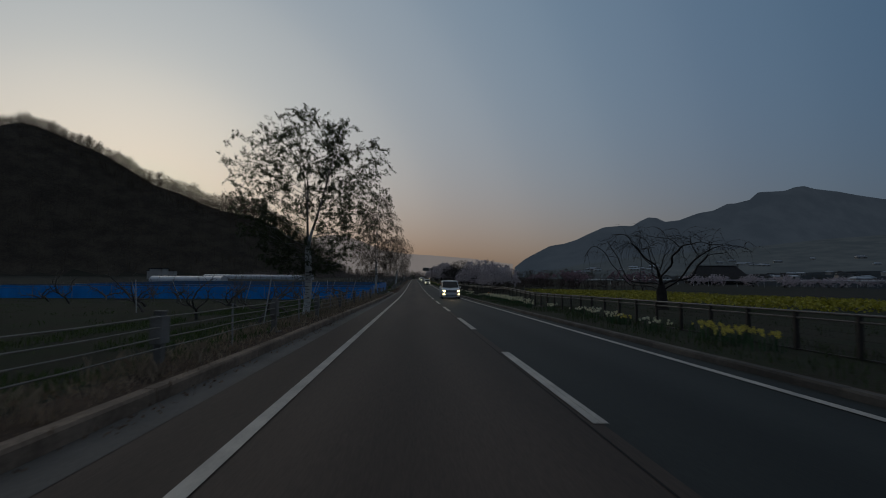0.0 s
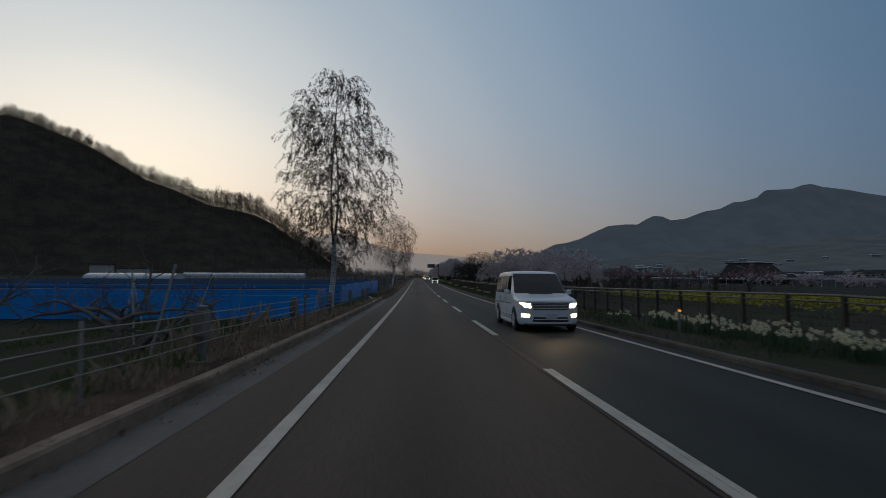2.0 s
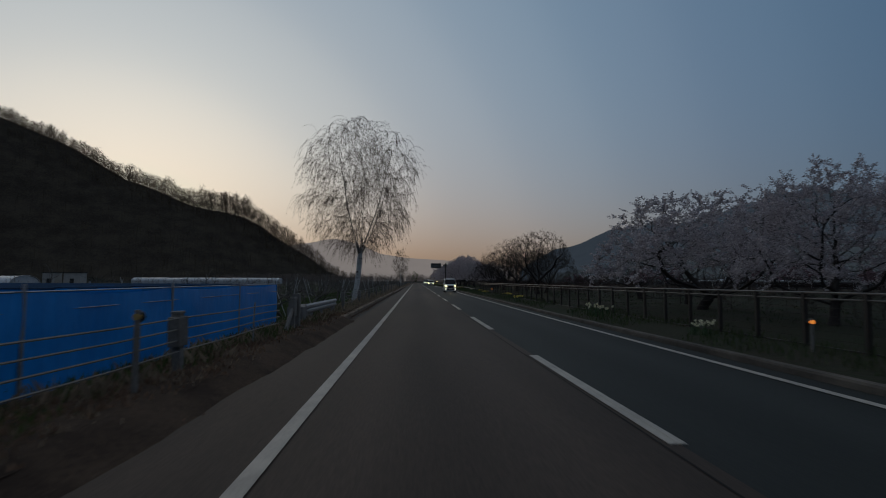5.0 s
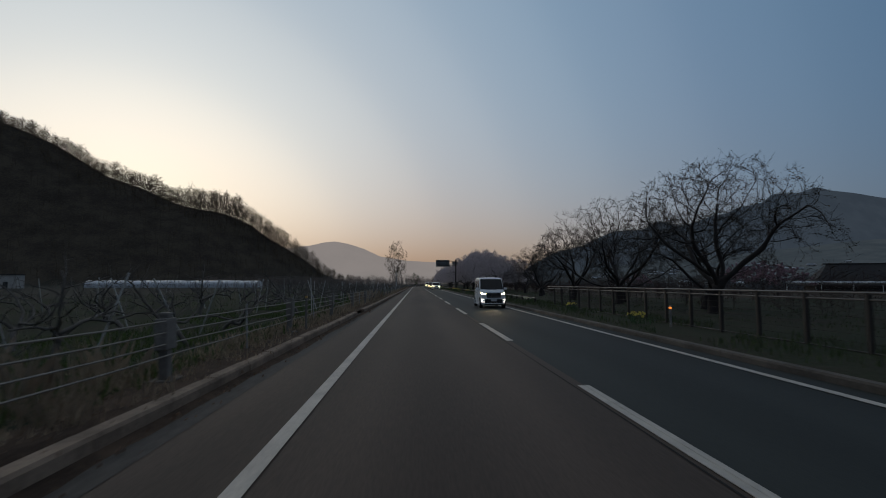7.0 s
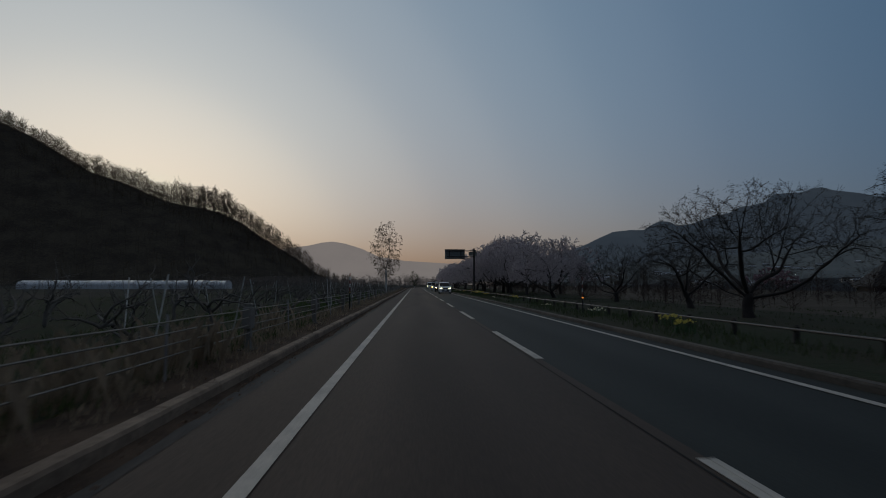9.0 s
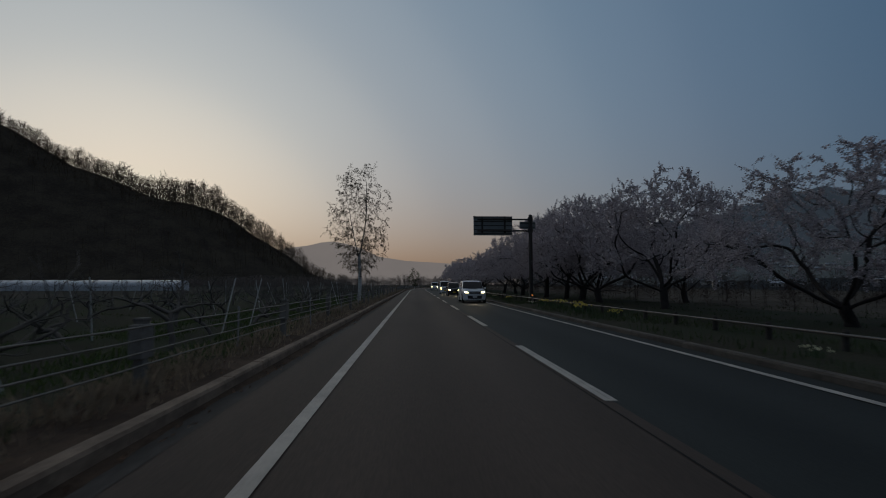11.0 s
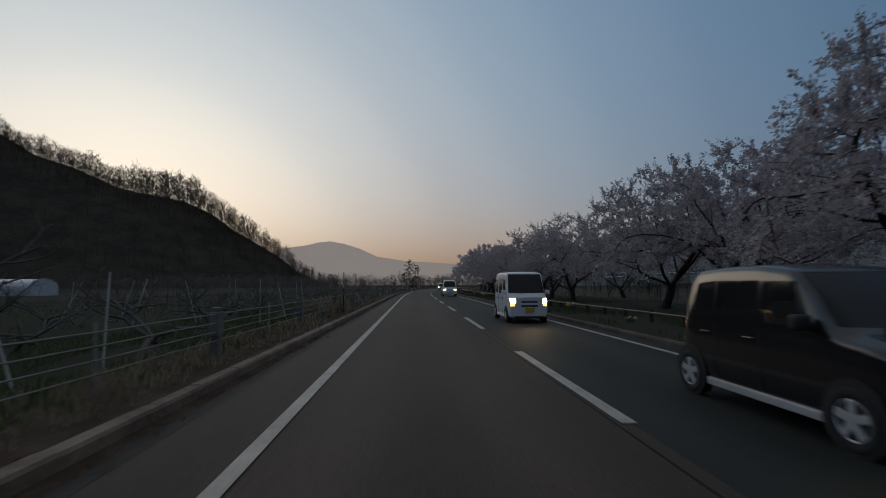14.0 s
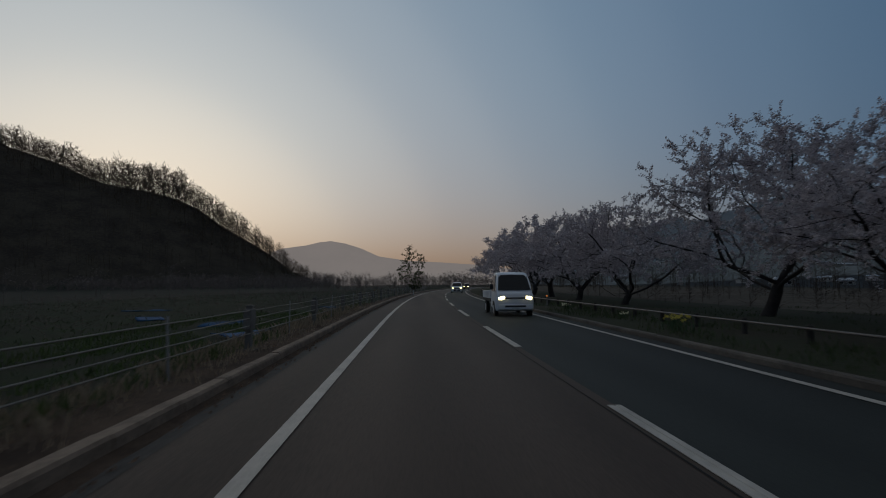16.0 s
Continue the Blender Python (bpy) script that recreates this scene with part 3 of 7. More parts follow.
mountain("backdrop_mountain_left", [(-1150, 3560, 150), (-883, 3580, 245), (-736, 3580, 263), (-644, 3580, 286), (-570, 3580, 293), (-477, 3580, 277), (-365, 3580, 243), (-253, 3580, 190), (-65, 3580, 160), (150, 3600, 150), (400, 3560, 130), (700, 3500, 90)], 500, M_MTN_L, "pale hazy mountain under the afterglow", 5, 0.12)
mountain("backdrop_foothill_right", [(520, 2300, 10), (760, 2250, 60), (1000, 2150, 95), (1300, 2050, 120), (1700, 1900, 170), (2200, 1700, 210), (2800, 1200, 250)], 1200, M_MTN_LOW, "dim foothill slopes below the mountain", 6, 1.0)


# ---- trees ----
def unit(v):
    return v / (np.linalg.norm(v) + 1e-9)


def grow(rng, start, way, length, radius, steps, wander, lift, tip=0.3):
    """One limb: points and radii, wandering, and pulled up (lift > 0) or down."""
    p, d = np.array(start, float), unit(np.array(way, float))
    pts, rad = [p.copy()], [radius]
    for i in range(steps):
        d = unit(d + rng.normal(size=3) * wander + np.array([0, 0, lift]))
        p = p + d * length / steps
        pts.append(p.copy())
        rad.append(radius * (1 - (1 - tip) * (i + 1) / steps))
    return np.array(pts), np.array(rad)


def sprout(rng, limb, n, a0, a1, spread):
    """Places and ways for n side shoots of a limb between the shares a0 and a1."""
    pts, rad = limb
    out = []
    turn = rng.uniform(0, 6.28)
    for k in range(n):
        s = a0 + (a1 - a0) * (k + rng.uniform(0.1, 0.9)) / n
        f = s * (len(pts) - 1)
        i = min(int(f), len(pts) - 2)
        q = pts[i] + (pts[i + 1] - pts[i]) * (f - i)
        d = unit(pts[i + 1] - pts[i])
        turn += 2.4 + rng.uniform(-0.5, 0.5)
        ref = np.array([0, 0, 1.0]) if abs(d[2]) < 0.9 else np.array([1.0, 0, 0])
        u = unit(np.cross(d, ref))
        v = np.cross(d, u)
        ang = math.radians(rng.uniform(*spread))
        out.append((q, unit(d * math.cos(ang) + (u * math.cos(turn) + v * math.sin(turn)) * math.sin(ang)), np.interp(f, range(len(rad)), rad), s))
    return out


def colonise(rng, seeds, parents, aim, step, kill, pull=0.1, wander=0.18, most=160, first=0):
    """Grows a branching skeleton towards the points of a crown."""
    nodes = [np.array(p, float) for p in seeds]
    parent = list(parents)
    kids = [0] * len(nodes)
    pos = np.array(nodes)
    dist = np.linalg.norm(aim[:, None] - pos[None, first:], axis=2)
    near = dist.argmin(1) + first
    best = dist.min(1)
    alive = best > kill
    up = np.array([0, 0, pull])
    for _ in range(most):
        idx = np.nonzero(alive)[0]
        if len(idx) == 0:
            break
        d = aim[idx] - pos[near[idx]]
        d /= np.linalg.norm(d, axis=1)[:, None] + 1e-9
        total = np.zeros_like(pos)
        np.add.at(total, near[idx], d)
        fresh = []
        for i in np.unique(near[idx]):
            if kids[i] >= 4:
                alive[idx[near[idx] == i]] = False
                continue
            way = unit(unit(total[i]) + up + rng.normal(size=3) * wander)
            nodes.append(pos[i] + way * step)
            parent.append(int(i))
            kids.append(0)
            kids[i] += 1
            fresh.append(len(nodes) - 1)
        if not fresh:
            break
        pos = np.array(nodes)
        dn = np.linalg.norm(aim[:, None] - pos[None, fresh], axis=2)
        m = dn.min(1)
        closer = m < best
        near = np.where(closer, np.array(fresh)[dn.argmin(1)], near)
        best = np.minimum(best, m)
        alive &= best > kill
    return pos, np.array(parent)


def limbs_of(pos, parent, base_r, tip_r):
    """Radii by the pipe rule, and chains of (points, radii, start, nodes)."""
    n = len(pos)
    kids = [[] for _ in range(n)]
    for i in range(1, n):
        kids[parent[i]].append(i)
    tips = np.zeros(n)
    order = list(range(n))[::-1]
    for i in order:
        tips[i] = sum(tips[k] for k in kids[i]) if kids[i] else 1
    e = math.log(max(2, tips[0])) / math.log(base_r / tip_r)
    rad = tip_r * tips ** (1 / e)
    chains, todo = [], [(-1, 0)]
    while todo:
        at, i = todo.pop()
        line = [i] if at < 0 else [at, i]
        while kids[i]:
            ks = sorted(kids[i], key=lambda k: -tips[k])
            todo += [(i, k) for k in ks[1:]]
            i = ks[0]
            line.append(i)
        p = pos[line].copy()
        p[1:-1] = p[1:-1] * 0.5 + (p[:-2] + p[2:]) * 0.25
        r = rad[line].copy()
        if at >= 0:
            r[0] = r[1]
        chains.append((p, r))
    return chains, rad, kids


def shoots_on(rng, pos, parent, rad, thin, count, length, droop, lift, steps, r0):
    """Fine shoots on the thin outer branches."""
    out = []
    for i in range(1, len(pos)):
        if rad[i] > thin or parent[i] < 0:
            continue
        d = unit(pos[i] - pos[parent[i]])
        for _ in range(rng.poisson(count)):
            way = unit(d * 0.9 + rng.normal(size=3) * 0.65 + np.array([0, 0, lift]))
            start = pos[parent[i]] + (pos[i] - pos[parent[i]]) * rng.uniform(0, 1)
            out.append(grow(rng, start, way, rng.uniform(*length), r0, steps, 0.10, -droop, 0.5))
    return out


def finish_tree(name, chains, shoots, leaves, thick, bark, limb_mat, twig_mat, leaf_mat, leaf_name, white_to=0.0):
    root = empty(name)
    chains = sorted(chains, key=lambda c: -c[1][0])
    stem = chains[0]
    cut = len(stem[0]) - 1
    if white_to:
        cut = max(2, int(np.argmax(stem[0][:, 2] > white_to)))
    v, f = tubes([(stem[0][:cut + 1], stem[1][:cut + 1])], 12)
    mesh_ob("trunk", v, f, bark, root, smooth=True)
    rest = chains[1:]
    if cut < len(stem[0]) - 1:
        rest = [(stem[0][cut:], stem[1][cut:])] + rest
    fine = []
    for k, one in enumerate(rest):
        if one[1][0] > thick and k < 14:
            v, f = tubes([one], 7)
            mesh_ob("limb", v, f, limb_mat, root, smooth=True)
        else:
            fine.append(one)
    if fine:
        v, f = tubes(fine, 4)
        mesh_ob("branchwork", v, f, limb_mat, root, smooth=True)["kind"] = "stuff"
    if shoots:
        v, f = tubes(shoots, 3)
        mesh_ob("twig_spray", v, f, twig_mat, root)["kind"] = "stuff"
    if leaves is not None:
        mesh_ob(leaf_name, leaves[0], leaves[1], leaf_mat, root)["kind"] = "stuff"
    return root


def along(rng, lines, n, jitter, bias=0.0):
    """n places along a set of fine shoots."""
    pick = rng.integers(0, len(lines), n)
    s = rng.uniform(0, 1, n) ** (1 - bias)
    out = np.empty((n, 3))
    for k in range(n):
        p = lines[pick[k]][0]
        f = s[k] * (len(p) - 1)
        i = min(int(f), len(p) - 2)
        out[k] = p[i] + (p[i + 1] - p[i]) * (f - i)
    return out + rng.normal(size=(n, 3)) * jitter


def lumps(rng, p, size, cut):
    """Keeps the points of a few soft clumps, so that the crown has gaps."""
    w = rng.normal(size=(5, 3)) / size
    ph = rng.uniform(0, 6.28, 5)
    v = np.sin(p @ w.T + ph).sum(1) / 5
    return p[v > cut]


def birch(seed, height, width, fork, r0, aims=700, droop=0.3, shoot=(0.2, 0.5), count=1.0, leaf=(20000, 0.04), leaf_mat=None, lean=0.0, low=2.4, wide_at=0.45, pull=0.25, kill=0.4, vase=1.0, white=3.0, leaders=1, spread=1.0, limb=0.66, name="birch_tree"):
    rng = np.random.default_rng(seed)
    n = int(fork / 0.22)
    z = np.linspace(-0.2, fork, n + 1)
    axis = np.stack([lean * np.maximum(z, 0) + 0.04 * np.sin(z * 1.7 + seed), 0.04 * np.sin(z * 1.3 + seed * 2), z], 1)
    u = rng.uniform(0, 1, aims * 3)
    ang = rng.uniform(0, 6.28, aims * 3)
    h = low + (height - low) * u
    prof = np.where(u < wide_at, (u / wide_at) ** (0.55 * vase), np.sqrt(np.clip(1 - (np.maximum(u - wide_at, 0) / (1.02 - wide_at)) ** 1.8, 0, 1)))
    q = np.sqrt(rng.uniform(0.02, 1, aims * 3)) * prof * width / 2
    q *= 1 + 0.22 * np.sin(3 * ang + seed) * np.sin(u * 7 + seed)
    aim = np.stack([q * np.cos(ang) + lean * fork * 0.6, q * np.sin(ang), h], 1)
    aim = lumps(rng, aim, 0.75, -0.15)[:aims]
    seeds, parents = list(axis), [-1] + list(range(n))
    for k in range(leaders):
        turn = 6.28 * k / leaders + seed
        out = 0.0 if leaders == 1 else rng.uniform(0.10, 0.20) * spread
        start = n - k % 3
        reach_up = (height - fork) * (0.80 if k == 0 else rng.uniform(0.55, 0.75))
        lead = grow(rng, seeds[start], (math.cos(turn) * out + lean * 0.3, math.sin(turn) * out * 0.6, 1), reach_up, 0.1, int(reach_up / 0.3), 0.035, 0.05, 0.4)[0]
        for j, q in enumerate(lead[1:]):
            parents.append(start if j == 0 else len(seeds) - 1)
            seeds.append(q)
    pos, parent = colonise(rng, seeds, parents, aim, 0.17, kill, pull, 0.19, 190, n - 4)
    chains, rad, kids = limbs_of(pos, parent, r0, 0.0045)
    for c in chains:
        above = np.clip((c[0][:, 2] - fork) / 0.8, 0, 1)
        c[1][:] *= 1 - (1 - limb) * above
        if c[1][0] > r0 * 0.98:
            c[1][0] *= 1.45
            c[1][1] *= 1.15
    shoots = shoots_on(rng, pos, parent, rad, 0.016, count, shoot, droop, 0.25 - droop * 0.3, 4, 0.0042 if droop < 0.5 else 0.006)
    at = along(rng, shoots, leaf[0], 0.035, 0.3)
    v, f = quads(at, rng.uniform(0.6, 1.3, leaf[0]) * leaf[1], rng, aspect=0.5)
    return finish_tree(name, chains, shoots, (v, f), 0.03, M_BIRCH, M_BLIMB, M_TWIG, leaf_mat or M_LEAF, "foliage", white)


def cherry(seed, height, width, fork=1.1, bloom=15000, size=0.05, leaf_mat=None, name="cherry_tree", limbs_n=5, trunk_r=0.2, aims=1000, kill=0.36, low=1.9, finger=(0.3, 0.75), count=1.0, droop=0.0, lift=0.35, cut=-0.16, jitter=0.045, leaf_name="blossom", arch=0.0, tier=1.7, dome_low=0.35, flat=0.0, tip_r=0.007):
    rng = np.random.default_rng(seed)
    tr = grow(rng, (0, 0, -0.2), (rng.uniform(-0.25, 0.25), rng.uniform(-0.25, 0.25), 1), fork + 0.2, trunk_r, 5, 0.12, 0.0, 0.8)[0]
    seeds, parents = list(tr), [-1] + list(range(len(tr) - 1))
    turn = rng.uniform(0, 6.28)
    for k in range(limbs_n):
        turn += 6.28 / limbs_n + rng.uniform(-0.4, 0.4)
        steep = rng.uniform(0.45, 1.05) if k else 1.8
        at = len(tr) - 1 - (k % 2)
        limb = grow(rng, tr[at], (math.cos(turn), math.sin(turn), steep), width * rng.uniform(0.2, 0.3), 0.1, 7, 0.18, 0.02 + arch, 0.4)[0]
        for j, p in enumerate(limb[1:]):
            parents.append(at if j == 0 else len(seeds) - 1)
            seeds.append(p)
    m = aims * 4
    ang = rng.uniform(0, 6.28, m)
    q = np.sqrt(rng.uniform(0.01, 1, m))
    edge = 1 + 0.13 * np.sin(2 * ang + seed) + 0.09 * np.sin(5 * ang + seed * 3)
    dome = low + (height - low) * np.sqrt(np.clip(1 - q ** 2.3, 0, 1)) * rng.uniform(dome_low, 1.0, m) + q * 0.5 * rng.uniform(0, 1, m)
    aim = np.stack([q * edge * np.cos(ang) * width / 2, q * edge * np.sin(ang) * width / 2, dome], 1)
    aim = lumps(rng, aim * np.array([1, 1, tier]), 0.9, cut)[:aims] / np.array([1, 1, tier])
    pos, parent = colonise(rng, seeds, parents, aim, 0.26, kill, 0.08, 0.22, 120, len(tr) + 2)
    chains, rad, kids = limbs_of(pos, parent, trunk_r, tip_r)
    for c in chains:
        if c[1][0] > trunk_r * 0.98:
            c[1][0] *= 1.5
            c[1][1] *= 1.15
    shoots = shoots_on(rng, pos, parent, rad, 0.021, count, finger, droop, lift, 2 if droop == 0 else 5, 0.0065)
    at = along(rng, shoots, bloom, jitter)
    v, f = quads(at, rng.uniform(0.6, 1.3, bloom) * size, rng, flat, aspect=0.8)
    return finish_tree(name, chains, shoots, (v, f), 0.035, M_BARK, M_BARK, M_TWIG, leaf_mat or M_BLOSSOM, leaf_name)


def place(root, x, y, turn=0.0, scale=1.0, sink=0.0):
    root.matrix_basis = pose(x + bend(y), y, land(x + bend(y), y) - sink, 0, 0, turn) @ Matrix.Diagonal((scale, scale, scale, 1))
    return root


def again(root, x, y, turn=0.0, scale=1.0):
    """A copy of a tree elsewhere, turned and of another size."""
    ob = copy_thing(root, pose(x + bend(y), y, land(x + bend(y), y), 0, 0, turn))
    ob.scale = (scale, scale, scale)
    return ob


# birches along the verge
tagged(place(birch(31, 8.9, 7.2, 3.2, 0.15, 2700, 0.12, (0.16, 0.40), 0.95, (76000, 0.035), None, 0.02, 1.7, 0.42, 0.55, 0.25, 0.62, 3.6, 3, 1.6), -6.42, 30.8, 0), "birch with white bark and young green leaves behind the verge", "tree", "roadside birches")
tagged(place(birch(23, 11.6, 6.0, 3.2, 0.13, 1500, 0.55, (0.4, 1.0), 1.1, (60000, 0.036), M_BUD, 0.01, 2.3, 0.36, 0.22, 0.30, 0.6, 3.4, 2, 2.3), -6.1, 65.2, 40), "tall birch with drooping twigs and sparse catkins", "tree", "roadside birches")
tagged(place(birch(37, 11.9, 7.6, 3.2, 0.165, 1700, 0.60, (0.6, 1.7), 1.5, (36000, 0.028), M_BUD, 0.13, 3.2, 0.42, 0.30, 0.34, 0.6, 3.6, 6, 3.0, 0.52), -6.05, 121.3, 0), "weeping birch with several stems and almost bare twigs", "tree", "roadside birches")
tagged(place(birch(43, 10.2, 5.0, 3.3, 0.12, 1300, 0.34, (0.25, 0.65), 0.85, (34000, 0.030), M_BUD, 0.0, 2.2, 0.34, 0.20, 0.30, 0.6, 3.4, 2, 2.2), -6.2, 223.9, 0), "slim birch with white trunk and opening buds", "tree", "roadside birches")
tagged(place(birch(53, 6.4, 3.4, 0.9, 0.08, 320, 0.1, (0.3, 0.6), 1.2, (6000, 0.07), None, 0.0, 0.9, 0.35, 0.3, 0.3, 0.6, 0.8), -4.0, 335.0, 0), "small leafy birch where the road bends", "tree", "roadside birches")

# the row behind the fence
weeping = tagged(place(cherry(5, 4.6, 8.0, 1.3, 1800, 0.022, M_BUD, "weeping_cherry", 7, 0.27, 300, 0.42, 2.4, (0.5, 1.4), 0.9, 0.34, 0.0, -0.3, 0.02, "bud_cover", -0.05), 12.7, 37.2, 20, 1.1), "bare weeping cherry with arching dark branches on the lawn", "tree", "park trees")
again(weeping, 15.5, 121.0, 200, 0.8)
again(weeping, 17.0, 131.0, 90, 0.75)
bare_a = tagged(place(cherry(61, 7.0, 9.0, 1.6, 9000, 0.022, M_BUD, "cherry_tree", 5, 0.27, 2400, 0.25, 2.0, (0.2, 0.5), 1.7, 0.0, 0.25, -0.2, 0.03, "bud_cover", tier=2.4, tip_r=0.0045), 11.3, 144.0, 0), "cherry tree still bare with fine dark twigs", "tree", "park trees")
bare_b = tagged(place(cherry(67, 7.0, 9.8, 1.2, 9000, 0.022, M_BUD, "cherry_tree", 6, 0.25, 2400, 0.25, 1.8, (0.2, 0.5), 1.7, 0.0, 0.22, -0.2, 0.03, "bud_cover", tier=2.4, tip_r=0.0045), 11.2, 154.5, 60), "spreading cherry with bare arching branches", "tree", "park trees")
for y, src, turn, s in ((163.5, bare_a, 130, 0.88), (174.0, bare_b, 200, 0.78), (182.5, bare_a, 250, 0.62), (193.0, bare_b, 20, 0.65), (159.0, bare_b, 310, 0.7), (148.5, bare_a, 70, 0.75)):
    again(src, 11.0 if s > 0.76 else 13.5, y, turn, s)
blossoms = []
for k, (seed, h, w, fk, n) in enumerate(((71, 8.6, 11.5, 1.3, 5), (73, 7.8, 11.5, 1.0, 6), (79, 8.8, 11.0, 1.5, 5), (83, 7.4, 10.5, 0.9, 5))):
    blossoms.append(tagged(cherry(seed, h, w, fk, 58000, 0.047, M_BLOSSOM, "cherry_tree", n, 0.24, 1250, 0.34, 1.6, (0.3, 0.8), 1.3, 0.0, 0.20, -0.10, 0.045, tier=3.4, dome_low=0.25), "cherry tree in full pale pink blossom with a dark forked trunk", "tree", "blossoming cherries"))
for seed, h, w in ((87, 8.0, 11.0), (89, 7.6, 11.0)):
    blossoms.append(tagged(cherry(seed, h, w, 1.1, 15000, 0.080, M_BLOSSOM, "cherry_tree", 5, 0.24, 420, 0.55, 1.7, (0.3, 0.7), 1.4, 0.0, 0.22, -0.12, 0.10, tier=2.6), "cherry tree in full pale blossom further down the row", "tree", "blossoming cherries"))
ROW = [(11.6, 83.0, 4, 0, 0.55), (11.8, 92.0, 5, 50, 0.65), (12.6, 98.5, 4, 190, 0.62), (11.3, 105.0, 2, 100, 0.60), (12.9, 97.0, 5, 40, 0.55),
       (11.4, 203.0, 1, 20, 0.75), (11.3, 214.3, 2, 140, 0.85), (11.3, 224.0, 1, 280, 0.98), (11.9, 229.8, 3, 70, 1.16), (12.0, 234.4, 2, 330, 0.95), (11.2, 238.6, 0, 160, 0.98), (11.0, 249.0, 1, 100, 1.02), (12.2, 259.0, 3, 330, 0.98),
       (11.6, 265.5, 2, 10, 0.88), (10.4, 277.3, 0, 300, 0.80), (10.8, 285.0, 3, 45, 0.80), (11.5, 292.1, 2, 50, 0.88), (10.6, 303.5, 1, 190, 0.82), (10.6, 313.0, 3, 85, 0.96), (10.6, 322.0, 5, 150, 1.1),
       (10.6, 333.0, 4, 250, 1.15), (10.8, 346.0, 5, 310, 1.2), (10.8, 362.0, 4, 20, 1.15), (19.0, 226.0, 5, 80, 0.9), (20.0, 247.0, 4, 10, 0.9), (19.0, 268.0, 5, 200, 0.9), (20.0, 290.0, 4, 120, 0.9)]
used = set()
for x, y, k, turn, s in ROW:
    if k in used:
        again(blossoms[k], x, y, turn, s)
    else:
        used.add(k)
        place(blossoms[k], x, y, turn, s)

low_cherry = again(blossoms[1], 12.6, 114.6, 130)
low_cherry.scale = (1.06, 1.06, 0.80)

# deep pink and pale trees in the park beyond
pink = tagged(place(cherry(91, 4.2, 7.0, 0.8, 2600, 0.11, M_PINK, "plum_tree", 5, 0.14, 160, 0.5, 1.2, (0.3, 0.6), 1.0), 46.0, 110.0, 0), "small plum tree in deep pink blossom", "tree", "plum trees")
for x, y, s in ((38, 128, 0.9), (44, 150, 1.1), (52, 168, 1.2), (40, 178, 0.9), (47, 195, 1.1), (58, 205, 1.3), (36, 206, 0.8), (62, 150, 1.0), (70, 180, 1.2)):
    again(pink, x, y, x * 37 % 360, s)
pale = tagged(place(cherry(97, 4.0, 7.5, 0.7, 2600, 0.13, M_PALEB, "cherry_tree", 5, 0.14, 160, 0.5, 1.1, (0.3, 0.6), 1.0), 120.0, 215.0, 0), "far round cherry in pale blossom", "tree", "far cherries")
for k in range(15):
    again(pale, 112 + 11 * k + (k * 53 % 7), 206 + 5.2 * k + (k * 31 % 9), k * 71 % 360, 1.2 + 0.08 * (k * 7 % 6))


# ---- woods on the hill and at the valley's end: far trees nobody could count ----
def tall_wood(name, spots, seed, material, label, twigs=100):
    """Slim trunks close together with crowns of fine twigs that touch."""
    rng = np.random.default_rng(seed)
    n = len(spots)
    s = np.array(spots)
    base, h = s[:, :3], s[:, 3]
    vs, fs, count = [], [], 0

    def sticks(a, b, r):
        nonlocal count
        dd = b - a
        ln = np.hypot(dd[:, 0], dd[:, 2]) + 1e-6
        side = np.stack([dd[:, 2] / ln * r, np.zeros(len(a)), -dd[:, 0] / ln * r], 1)
        vs.append(np.stack([a - side, a + side, b + side * 0.5, b - side * 0.5], 1).reshape(-1, 3))
        fs.append(np.arange(len(a) * 4).reshape(-1, 4) + count)
        count += len(a) * 4

    lean = rng.normal(0, 0.035, (n, 2)) * h[:, None]
    mid = base + np.stack([lean[:, 0], lean[:, 1], h * rng.uniform(0.34, 0.48, n)], 1)
    sticks(base - np.array([0, 0, 2.0]), mid, 0.0115 * h)
    for _ in range(5):
        tip = mid + np.stack([rng.normal(0, 0.10, n) * h, rng.normal(0, 0.08, n) * h, h * rng.uniform(0.22, 0.42, n)], 1)
        sticks(mid - (mid - base) * rng.uniform(0, 0.25, n)[:, None], tip, 0.006 * h)
    who = np.repeat(np.arange(n), twigs)
    k = len(who)
    g = rng.normal(size=(k, 3))
    g /= np.linalg.norm(g, axis=1)[:, None]
    c = base[who] + np.stack([lean[who, 0], lean[who, 1], h[who] * 0.58], 1) + g * (rng.uniform(0.2, 1, k) ** 0.5)[:, None] * np.stack([h[who] * 0.19, h[who] * 0.17, h[who] * 0.36], 1)
    way = g + rng.normal(size=(k, 3)) * 0.7 + np.array([0, 0, 0.5])
    way /= np.linalg.norm(way, axis=1)[:, None]
    half = way * (h[who] * rng.uniform(0.03, 0.07, k))[:, None]
    sticks(c - half, c + half, 0.0048 * h[who])
    k = int(len(who) * 0.72)
    low = rng.choice(who, k)
    c = base[low] + np.stack([rng.normal(0, 0.20, k) * h[low], rng.normal(0, 0.15, k) * h[low], h[low] * rng.uniform(0.08, 0.42, k)], 1)
    half = np.stack([rng.normal(0, 0.5, k), rng.normal(0, 0.4, k), rng.uniform(0.4, 1.0, k)], 1) * (h[low] * rng.uniform(0.03, 0.06, k))[:, None]
    sticks(c - half, c + half, 0.0046 * h[low])
    return tagged(mesh_ob(name, np.concatenate(vs), np.concatenate(fs), material), label, "woods", kind="stuff")


